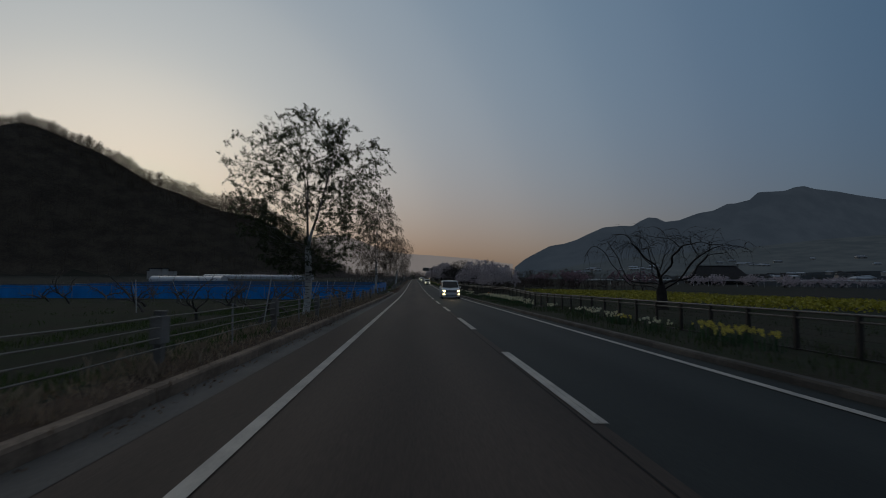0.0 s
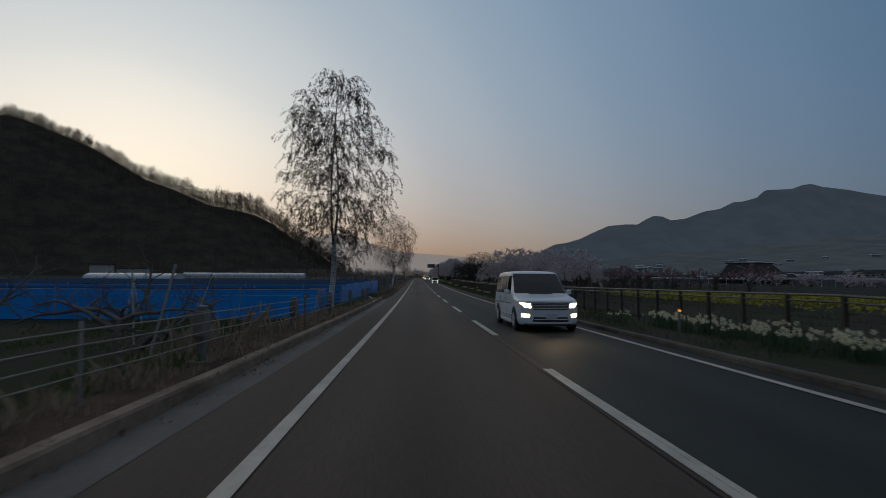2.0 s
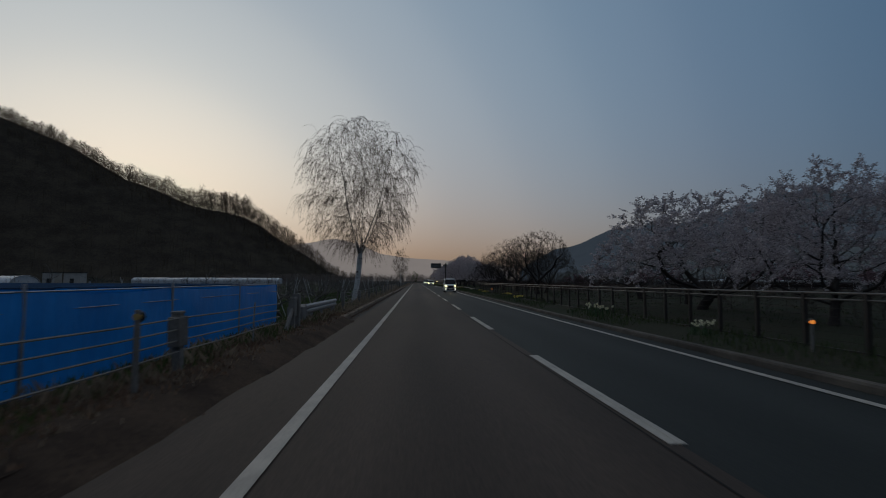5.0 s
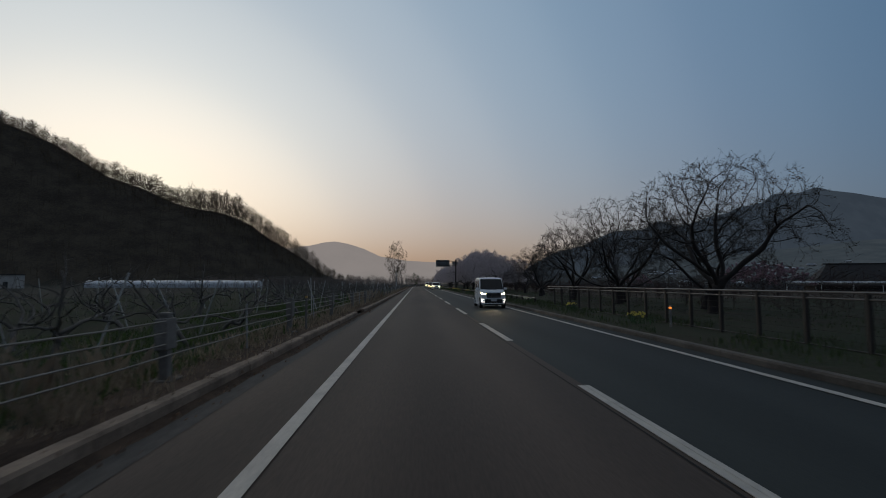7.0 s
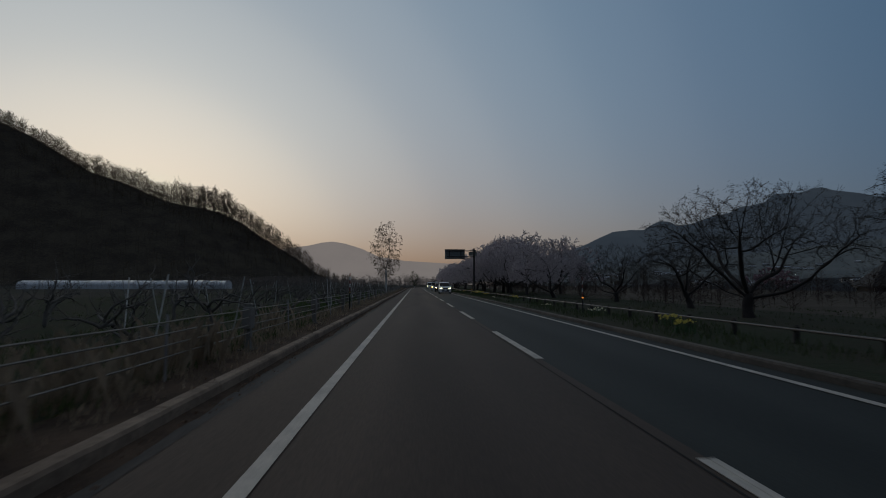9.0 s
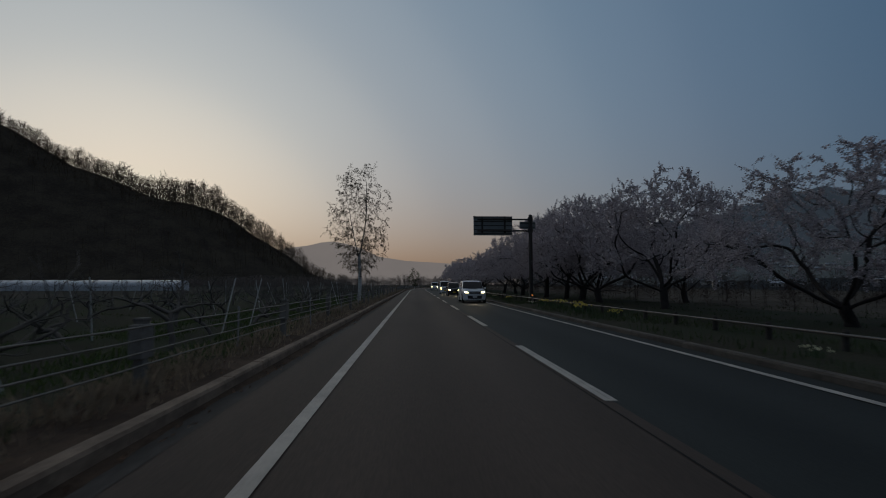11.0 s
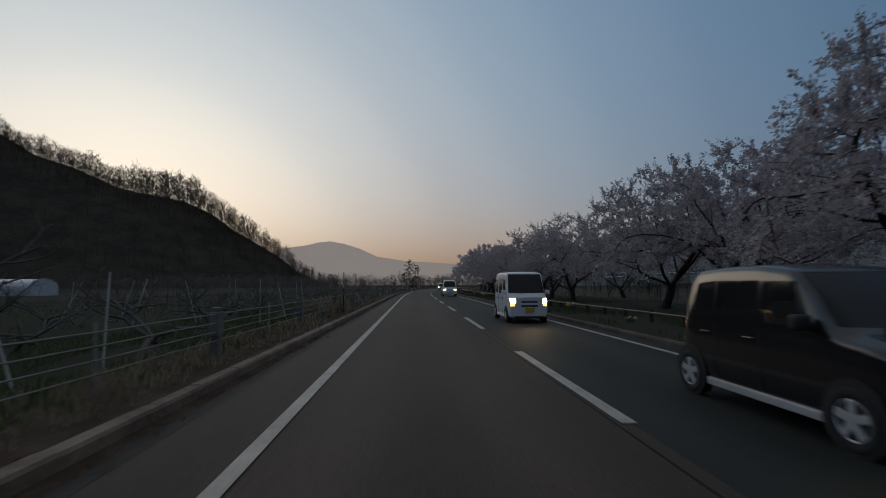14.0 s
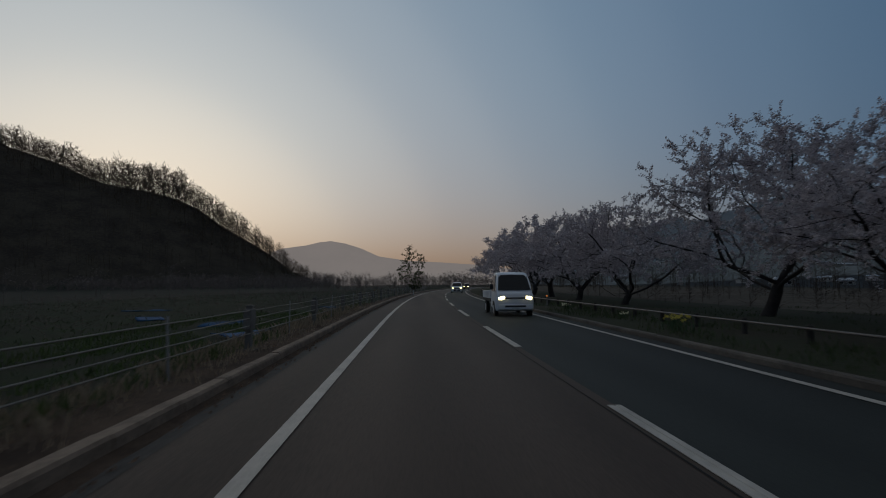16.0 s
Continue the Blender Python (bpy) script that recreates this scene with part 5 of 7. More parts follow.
van_w = ((((1.62, 1.13), (2.30, 1.13), (2.30, 1.68), (1.98, 1.68)), False), (((2.38, 1.11), (3.42, 1.11), (3.42, 1.69), (2.38, 1.69)), True), (((3.47, 1.11), (4.62, 1.12), (4.48, 1.66), (3.47, 1.69)), True))
park(car("minivan", 4.9, 1.86, 1.86, 1.05, 1.08, 1.10, M_WHITE, M_LAMP_WARM, M_PLATE_W, "white minivan with lit headlights on the oncoming lane", 0.33, 2.95, 1.06, 0.90, 0.82, van_w, [[(0.56, 0.72), (0.74, 0.71), (0.88, 0.86), (0.60, 0.85)]],
         [[(-0.52, 0.66), (0.52, 0.66), (0.55, 0.885), (-0.55, 0.885)], [(-0.55, 0.31), (0.55, 0.31), (0.50, 0.45), (-0.50, 0.45)]], [(0.53, 0.70 + 0.045 * k, 0.012, M_CHROME) for k in range(5)] + [(0.50, 0.38, 0.016, M_WHITE)], [([(0.60, 0.43), (0.84, 0.44), (0.84, 0.55), (0.62, 0.53)], M_LAMP_WARM)],
         None, [(4.60, 0.95), (4.90, 0.95), (4.90, 1.30), (4.66, 1.30)], M_GLASS_CLEAR, 0.90, 0.26, 0.34, 0.92, strips=((0.80, M_CHROME, 0.018), (0.42, M_CHROME, 0.010))), 1.64, 54.4)
kei_w = ((((1.06, 1.05), (1.78, 1.05), (1.78, 1.58), (1.30, 1.58)), True), (((1.86, 1.04), (2.68, 1.04), (2.68, 1.59), (1.86, 1.59)), True), (((2.76, 1.05), (3.20, 1.07), (3.12, 1.57), (2.76, 1.59)), True))
park(car("kei_wagon", 3.4, 1.475, 1.78, 0.58, 1.02, 0.60, M_WHITE, M_LAMP_COOL, M_PLATE_W, "boxy white small wagon on the oncoming lane", 0.28, 2.42, 1.00, 0.90, 0.88, kei_w, [[(0.44, 0.78), (0.70, 0.80), (0.71, 0.89), (0.45, 0.86)]],
         [[(-0.40, 0.60), (0.40, 0.60), (0.42, 0.87), (-0.42, 0.87)], [(-0.50, 0.30), (0.50, 0.30), (0.50, 0.52), (-0.50, 0.52)]], [(0.42, 0.59, 0.014, M_CHROME), (0.40, 0.67, 0.007, M_RAIL), (0.40, 0.74, 0.007, M_RAIL), (0.40, 0.81, 0.007, M_RAIL)], [([(0.53, 0.34), (0.68, 0.34), (0.69, 0.38), (0.53, 0.38)], M_FOG), ([(0.53, 0.49), (0.69, 0.49), (0.69, 0.53), (0.53, 0.53)], M_FOG), ([(0.64, 0.38), (0.69, 0.38), (0.69, 0.49), (0.64, 0.49)], M_FOG)],
         None, [(3.25, 0.70), (3.40, 0.70), (3.40, 0.98), (3.28, 0.98)], M_GLASS_CLEAR, 0.92, 0.12, 0.12), 1.98, 148.6)
suv_w = ((((1.72, 1.06), (2.45, 1.06), (2.45, 1.52), (2.06, 1.52)), False), (((2.53, 1.05), (3.40, 1.06), (3.36, 1.53), (2.53, 1.53)), True), (((3.48, 1.08), (4.02, 1.14), (3.86, 1.50), (3.46, 1.53)), True))
suv = park(car("suv", 4.6, 1.80, 1.70, 1.20, 1.03, 0.82, M_WHITE, M_LAMP_COOL, M_PLATE_W, "white sport utility car with lit headlights on the oncoming lane", 0.36, 2.64, 1.00, 0.90, 0.80, suv_w, [[(0.46, 0.74), (0.74, 0.75), (0.82, 0.88), (0.50, 0.83)]],
               [[(-0.40, 0.66), (0.40, 0.66), (0.44, 0.84), (-0.44, 0.84)], [(-0.50, 0.31), (0.50, 0.31), (0.56, 0.56), (-0.56, 0.56)]], [(0.42, 0.80, 0.012, M_CHROME), (0.40, 0.72, 0.010, M_CHROME)], (), M_TAIL, [(4.28, 0.92), (4.60, 0.92), (4.60, 1.12), (4.34, 1.14)], M_GLASS_CLEAR, 0.88, 0.26, 0.42, 0.92, rails=True), 1.95, 222.7)
blk_w = ((((1.10, 1.00), (1.78, 1.00), (1.78, 1.43), (1.34, 1.43)), False), (((1.84, 1.00), (2.55, 1.00), (2.55, 1.44), (1.84, 1.44)), False), (((2.61, 1.00), (3.05, 1.03), (2.98, 1.41), (2.61, 1.44)), False))
kei = park(car("kei_car", 3.4, 1.475, 1.62, 0.72, 0.98, 0.66, M_BLACK, M_LAMP_WARM, M_PLATE_Y, "glossy black small car with yellow plate on the oncoming lane", 0.28, 2.4, 0.95, 0.84, 0.82, blk_w, [[(0.42, 0.68), (0.60, 0.66), (0.69, 0.78), (0.52, 0.84), (0.44, 0.80)]],
               [[(-0.34, 0.30), (0.34, 0.30), (0.40, 0.42), (-0.40, 0.42)]], [(0.34, 0.74, 0.016, M_CHROME)], (), None, [(3.22, 0.80), (3.40, 0.80), (3.38, 1.10), (3.25, 1.10)], M_GLASS_CLEAR, 0.88, 0.24, 0.26), 2.02, 242.1)
dv_w = ((((0.80, 1.06), (1.42, 1.06), (1.42, 1.60), (1.00, 1.60)), False), (((1.52, 1.06), (2.30, 1.06), (2.30, 1.61), (1.52, 1.61)), True), (((2.42, 1.08), (3.10, 1.10), (3.06, 1.60), (2.42, 1.61)), True))
park(car("delivery_van", 3.4, 1.475, 1.89, 0.36, 1.04, 0.50, M_WHITE, M_LAMP_WARM, M_PLATE_Y, "white small delivery van with yellow plate on the oncoming lane", 0.28, 2.40, 1.02, 0.92, 0.87, dv_w, [[(0.49, 0.70), (0.68, 0.70), (0.69, 0.90), (0.50, 0.90)]],
         [[(-0.30, 0.74), (0.30, 0.74), (0.30, 0.80), (-0.30, 0.80)], [(-0.30, 0.58), (0.30, 0.58), (0.30, 0.66), (-0.30, 0.66)]], [(0.30, 0.62, 0.006, M_CHROME)], [([(0.52, 0.62), (0.68, 0.62), (0.68, 0.67), (0.52, 0.67)], M_AMBER)], None, [(3.28, 0.60), (3.40, 0.60), (3.40, 0.95), (3.30, 0.95)], M_GLASS_CLEAR, 0.92, 0.10, 0.12, 0.70, strips=((0.86, M_GALV, 0.006),)), 1.85, 255.6)
far_suv = park(copy_thing(suv, Matrix()), LANE, 347.0)
far_suv["label"] = "white sport utility car coming round the far bend"
far_kei = park(copy_thing(kei, Matrix()), LANE, 402.0)
far_kei["label"] = "dark small car far down the road"


def flatbed():
    L, W, H = 4.3, 1.67, 1.92
    root = empty("flatbed_truck")
    hw = W / 2
    cab = [ring(0.0, W * 0.9, 0.34, 0.78, 0.92, 0.95), ring(0.06, W * 0.97, 0.26, 0.85, 1.0, 0.94), ring(0.16, W, 0.24, 0.92, 1.06, 0.92), ring(0.42, W, 0.24, 1.02, 1.48, 0.90), ring(0.66, W, 0.24, 1.02, 1.84, 0.82), ring(0.95, W, 0.24, 1.02, H, 0.82), ring(1.5, W, 0.3, 1.02, H, 0.82), ring(1.62, W * 0.98, 0.4, 1.0, H - 0.1, 0.82)]
    lofted("cab", cab, M_WHITE, root)
    panel("windscreen", [(-hw * 0.86, 0.20, 1.12), (hw * 0.86, 0.20, 1.12), (hw * 0.74, 0.66, 1.78), (-hw * 0.74, 0.66, 1.78)], M_GLASS, root, lift=0.03, bulge=0.02)
    for side in (-1, 1):
        c = [(side * hw * 0.972, 0.55, 1.08), (side * hw * 0.972, 1.45, 1.08), (side * hw * 0.85, 1.4, 1.78), (side * hw * 0.85, 0.85, 1.78)]
        panel("side_window", c if side > 0 else [c[1], c[0], c[3], c[2]], M_GLASS, root, lift=0.014)
        lamp_box("headlight", root, side * hw * 0.72, -0.03, 0.80, 0.26, 0.12, 0.14, M_LAMP_COOL, "lit headlight", side * 12)
        m = part("mirror", boxed(-0.08, 0.08, -0.05, 0.05, -0.12, 0.12, 0.03), M_TRIM, root, smooth=True)
        m.matrix_basis = pose(side * (hw + 0.12), 0.45, 1.28)
        for yy in (0.72, 3.3):
            a = part("wheel_arch", rod((0, 0, 0), (side * 0.02, 0, 0), 0.35, None, 24), M_TRIM, root)
            a.matrix_basis = pose(side * (hw * 0.99 - 0.008), yy, 0.32)
            wheel(root, side * (hw - 0.08), yy, 0.29, 0.18, 6)
        bm = boxed(-0.02, 0.02, 1.75, L, 0.74, 1.08, 0.01)
        for yy in (1.8, 2.6, 3.4, 4.2):
            add_box(bm, -0.035, 0.035, yy, yy + 0.05, 0.74, 1.08)
        g = part("side_gate", bm, M_WHITE, root)
        g.matrix_basis = pose(side * hw * 0.99, 0, 0)
    part("bed", boxed(-hw, hw, 1.72, L, 0.62, 0.74, 0.01), M_TRIM, root)
    part("head_board", boxed(-hw * 0.96, hw * 0.96, 1.70, 1.74, 0.74, 1.35, 0.01), M_WHITE, root)
    part("tail_gate", boxed(-hw, hw, L - 0.02, L + 0.02, 0.74, 1.08, 0.01), M_WHITE, root)
    part("bumper", boxed(-hw * 0.9, hw * 0.9, -0.05, 0.06, 0.30, 0.52, 0.04), M_WHITE, root)
    part("air_intake", boxed(-hw * 0.55, hw * 0.55, -0.065, 0.0, 0.40, 0.48, 0.02), M_TRIM, root)
    part("grille", boxed(-hw * 0.5, hw * 0.5, -0.02, 0.05, 0.76, 0.82, 0.01), M_TRIM, root)
    part("number_plate", boxed(-0.165, 0.165, -0.075, -0.06, 0.30, 0.39, 0.004), M_PLATE_W, root, "blank plate")
    return tagged(root, "white flatbed light truck with lit headlights on the oncoming lane", "truck")


park(flatbed(), 1.85, 293.2)


# ---- kerbs ----
def kerbstone(x0, x1, h, length):
    n = length - 0.004
    lean = 0.035 if x1 > x0 else -0.035
    prof = [(x0, -0.2), (x0 + lean * 0.4, h - 0.03), (x0 + lean, h), (x1, h), (x1, -0.2)]
    v = [(x, y, z) for y in (0.002, n) for x, z in prof]
    f = [(j, (j + 1) % 5, (j + 1) % 5 + 5, j + 5) for j in range(5)] + [(4, 3, 2, 1, 0), (5, 6, 7, 8, 9)]
    me = bpy.data.meshes.new("kerbstone")
    me.from_pydata(v, [], f)
    me.materials.append(M_KERB)
    return me


def slab_pose(x, y, length, rng=None, dz=0.0):
    y2 = y + length
    tilt = math.degrees(math.atan2(rise(y2) - rise(y), length))
    turn = -math.degrees(math.atan2(bend(y2) - bend(y), length))
    j = (lambda s: rng.normal() * s) if rng else (lambda s: 0.0)
    return pose(x + bend(y) + j(0.0015), y, rise(y) + dz + j(0.0015), tilt + j(0.04), j(0.03), turn + j(0.05))


# ---- cable fence on the near verge ----
def fence_post(parent):
    """The meshes of one fence post: the post itself, its cable box, cap and footing."""
    out = []
    for name, bm in (("post", boxed(-0.055, 0.055, -0.06, 0.06, 0.0, 0.84, 0.012)), ("cable_box", boxed(-0.075, 0.075, -0.13, 0.13, 0.42, 0.80, 0.015)), ("cap", boxed(-0.065, 0.065, -0.07, 0.07, 0.835, 0.87, 0.01)), ("footing", boxed(-0.16, 0.16, -0.2, 0.2, -0.1, 0.06, 0.015))):
        out.append(part(name, bm, M_KERB_DARK if name == "footing" else M_POST, parent))
    return out


def cable_run(parent, x, y0, y1, heights, r=0.011):
    ys = np.arange(y0, y1 + 0.01, 1.5)
    for h in heights:
        pts = [(x + bend(y), y, rise(y) + h - 0.012 * math.sin((y - y0) * 1.05) ** 2) for y in ys]
        v, f = tubes([(pts, [r] * len(pts))], 5)
        mesh_ob("cable", v, f, M_CABLE, parent)


def cable_fence(y0, y1, first, pitch, label):
    root = tagged(empty("cable_fence"), label, "fence")
    k = 0
    posts = []
    while first + k * pitch <= y1:
        y = first + k * pitch
        k += 1
        if y < y0:
            continue
        posts.append(y)
        if len(posts) == 1:
            src = fence_post(root)
            for one in src:
                one.matrix_basis = road_pose(-5.22, y, 0.08)
        else:
            for one in src:
                share(one.name.split(".")[0], one.data, root, road_pose(-5.22 + 0.02 * math.sin(y), y, 0.08 + 0.015 * math.sin(y * 3), 0) @ pose(0, 0, 0, 1.2 * math.sin(y * 7), 1.5 * math.cos(y * 5), 0))
        if len(posts) > 1:
            mid = y - pitch / 2
            if len(posts) == 2:
                thin = part("spacer", rod((0, 0, 0.0), (0, 0, 0.86), 0.016, None, 6), M_GALV, root)
                thin.matrix_basis = road_pose(-5.22, mid, 0.08)
            else:
                share("spacer", thin.data, root, road_pose(-5.22, mid, 0.08) @ pose(0, 0, 0, 0, 3 * math.sin(mid * 3), 0))
    cable_run(root, -5.17, posts[0], posts[-1], (0.86, 0.72, 0.58, 0.44))
    return root


cable_fence(-14, 72, 43.25 - 5.45 * 10, 5.45, "weathered post and four-cable roadside fence")
cable_fence(82, 102.5, 84.4, 5.95, "short cable fence beside the blue sheeting")
cable_fence(110, 372, 110.9, 5.93, "long post and four-cable roadside fence")


def stayed_post():
    root = tagged(empty("end_post"), "fence end post with a slanting stay", "post")
    bm = boxed(-0.09, 0.09, -0.09, 0.09, 0, 0.95, 0.015)
    add_box(bm, -0.2, 0.2, -0.2, 0.2, -0.1, 0.05, 0.015)
    part("post", bm, M_POST, root)
    part("stay", rod((0, -0.1, 0.85), (0, -1.15, 0.0), 0.05, None, 8), M_POST, root)
    root.matrix_basis = road_pose(-5.2, 102.6, 0.08)
    leaning = tagged(part("leaning_post", boxed(-0.07, 0.07, -0.07, 0.07, 0.0, 0.95, 0.015), M_POST), "loose fence post leaning over", "post")
    leaning.matrix_basis = road_pose(-5.35, 72.8, 0.05) @ pose(0, 0, 0, -16, 12, 0)
    fallen = tagged(part("fallen_rail", boxed(-0.06, 0.06, -1.1, 1.1, 0.0, 0.12, 0.015), M_CONC), "fallen concrete rail lying on the verge", "rail")
    fallen.matrix_basis = road_pose(-5.1, 75.0, 0.14) @ pose(0, 0, 0, 2, 0, 12)


stayed_post()


def culvert_rail():
    root = tagged(empty("guard_rail"), "grey corrugated steel guard rail at the culvert", "guard rail")
    a, b = Vector((-5.5, 105.0, 0.1)), Vector((-5.38, 109.9, 0.1))
    d = (b - a).normalized()
    side = Vector((d.y, -d.x, 0))
    prof = [(0.0, 0.22), (0.05, 0.27), (0.05, 0.33), (0.0, 0.37), (0.05, 0.41), (0.05, 0.47), (0.0, 0.52)]
    v = []
    for p in (a, b):
        for off, z in prof:
            v.append(tuple(p + side * off + Vector((0, 0, z + 0.05))))
        for off, z in reversed(prof):
            v.append(tuple(p + side * (off - 0.012) + Vector((0, 0, z + 0.05))))
    n = 14
    mesh_ob("beam", v, [(j, (j + 1) % n, (j + 1) % n + n, j + n) for j in range(n)] + [tuple(range(n))[::-1], tuple(range(n, 2 * n))], M_GALV, root)
    for t in (0.18, 0.55, 0.95):
        p = a.lerp(b, t) - side * 0.08
        part("post", rod((p.x, p.y, -0.3), (p.x, p.y, 0.6), 0.055, None, 10), M_GALV, root)
    blk = tagged(part("concrete_block", boxed(-0.16, 0.30, -0.28, 1.5, -0.5, 0.42, 0.03), M_CONC), "weathered concrete headwall of the culvert", "concrete block")
    blk.matrix_basis = pose(-5.75, 104.7, 0.2, 0, 0, 2)
    for x, y in ((-5.55, 110.6),):
        s = tagged(part("marker_post", boxed(-0.035, 0.035, -0.035, 0.035, 0, 0.34, 0.012), M_PALE_POLE), "short white marker post in the soil", "marker post", "marker posts")
        s.matrix_basis = pose(x, y, 0.12 + rise(y))


culvert_rail()


# ---- blue sheeting round the orchard ----
def sheet_wall(name, a, b, z0, z1, parent, seed, label=""):
    """Hung tarpaulin between a and b, sagging between its poles."""
    a, b = Vector((*a, 0)), Vector((*b, 0))
    L = (b - a).length
    n, rows = max(6, int(L * 2.5)), 5
    side = Vector(((b - a).y, -(b - a).x, 0)).normalized()
    v, f = [], []
    for face in (0.0, -0.02):
        for i in range(n + 1):
            s = i / n
            sag = 0.07 * math.sin(math.pi * ((s * L / 4.0) % 1.0))
            p = a.lerp(b, s)
            g = land(p.x, p.y)
            for r in range(rows + 1):
                t = r / rows
                w = 0.05 * noise.noise((s * L * 0.9 + seed, t * 2.0, seed)) + 0.025 * math.sin(s * L * 4 + seed) * (1 - t)
                q = p + side * (w + face)
                low = g + z0
                v.append((q.x, q.y, low + (z1 - low - sag) * t))
    m = (n + 1) * (rows + 1)
    for base, flip in ((0, False), (m, True)):
        for i in range(n):
            for r in range(rows):
                q = [base + i * (rows + 1) + r, base + (i + 1) * (rows + 1) + r, base + (i + 1) * (rows + 1) + r + 1, base + i * (rows + 1) + r + 1]
                f.append(tuple(reversed(q)) if flip else tuple(q))
    return mesh_ob(name, v, f, M_BLUE, parent, label, smooth=True)


def enclosure(x0, x1, y0, y1, top, label, seed, pitch):
    """A fruit plot closed by hung sheeting, with rows of it inside under nets."""
    root = tagged(empty("windbreak_sheet"), label, "windbreak", "orchard windbreaks")
    for k, (a, b) in enumerate((((x1, y0), (x1, y1)), ((x0, y0), (x1, y0)), ((x1, y1), (x0, y1)), ((x0, y1), (x0, y0)))):
        sheet_wall("sheet", a, b, 0.0, top, root, seed + k)
    for k, y in enumerate(np.arange(y0 + pitch, y1 - 0.5, pitch)):
        sheet_wall("inner_sheet", (x0, y), (x1 - 0.4 - 1.3 * (k % 2), y), 0.5, top + 0.04 * math.sin(k * 2.3), root, seed + 5 + k)
    src = None
    spots = [(x, y) for x in np.arange(x0, x1 + 0.1, 4.0) for y in (y0, y1)] + [(x, y) for y in np.arange(y0, y1 + 0.1, 4.0) for x in (x0, x1)]
    for x, y in spots:
        g = land(x, y) - 0.1
        m = pose(x, y, g) @ Matrix.Diagonal((1, 1, top + 0.10 - g, 1))
        if src is None:
            src = part("pole", rod((0, 0, 0), (0, 0, 1), 0.028, None, 7), M_GALV, root)
            src.matrix_basis = m
        else:
            share("pole", src.data, root, m)
    for z, e in ((top + 0.02, 0.014), (top - 0.25, 0.01)):
        pts = [(x0, y0), (x1, y0), (x1, y1), (x0, y1), (x0, y0)]
        paths = [([(ax, ay, z), ((ax + bx) / 2, (ay + by) / 2, z - 0.04), (bx, by, z)], [e] * 3) for (ax, ay), (bx, by) in zip(pts, pts[1:])]
        v, f = tubes(paths, 4)
        mesh_ob("top_wire", v, f, M_GALV, root)
    paths = []
    for y in np.arange(y0 + 0.8, y1, 1.1):
        paths.append(([(x0, y, top + 0.05), ((x0 + x1) / 2, y, top + 0.03), (x1 - 0.8, y, top + 0.01)], [0.02] * 3))
    v, f = tubes(paths, 4)
    mesh_ob("roof_netting", v, f, M_NET, root, "rolled dark netting over the top")
    return root


enclosure(-46, -6.5, 63.9, 65.9, 1.30, "blue tarpaulin windbreak hung on poles round the orchard", 1, 1.1)
enclosure(-46, -7.3, 76.5, 108.4, 1.24, "long blue tarpaulin windbreak beside the road", 20, 2.6)


# ---- greenhouses ----
def greenhouse(x0, x1, y, h, depth, label):
    root = tagged(empty("greenhouse"), label, "greenhouse", "greenhouses")
    n = 12
    prof = [(-depth / 2, 0.0)] + [(-depth / 2 * math.cos(math.pi * k / n), h * 0.45 + h * 0.55 * math.sin(math.pi * k / n)) for k in range(n + 1)] + [(depth / 2, 0.0)]
    g = land((x0 + x1) / 2, y)
    bays = int((x1 - x0) / 8) + 1
    edge = np.linspace(x0, x1, bays + 1)
    for b in range(bays):
        v, f, k = [], [], len(prof)
        for x in (edge[b], edge[b + 1] - 0.15):
            for py, pz in prof:
                v.append((x, y + py, g + pz * (1 + 0.015 * math.sin(b * 2.1))))
        f = [(j, j + 1, j + 1 + k, j + k) for j in range(k - 1)] + [tuple(range(k))[::-1], tuple(range(k, 2 * k))]
        mesh_ob("film_bay", v, f, M_PLASTIC, root)
    src = None
    for b in range(bays + 1):
        pts = [(edge[b] - 0.07, y + py * 1.01, g + pz * 1.02) for py, pz in prof]
        v, f = tubes([(pts, [0.05] * len(pts))], 5)
        mesh_ob("hoop", v, f, M_GALV, root)
    return root


greenhouse(-133, -66, 329.0, 2.9, 7.0, "long white plastic-film greenhouse across the fields")
greenhouse(-82.5, -61, 168.0, 2.4, 6.0, "white plastic-film greenhouse behind the orchard")
for x, y, w in ((-150, 300, 5.0), (-141, 300, 6.5), (-86, 178, 4.0)):
    r = tagged(empty("shed", pose(x, y, land(x, y))), "small pale field shed with a flat roof", "shed", "sheds")
    part("wall", boxed(-w / 2, w / 2, -2, 2, 0, 4.6, 0.05), M_WALL, r)
    part("roof", boxed(-w / 2 - 0.3, w / 2 + 0.3, -2.3, 2.3, 4.6, 4.85, 0.04), M_ROOF, r)
    part("door", boxed(-0.8, 0.8, -2.05, -1.98, 0, 2.3, 0.02), M_TRIM, r)


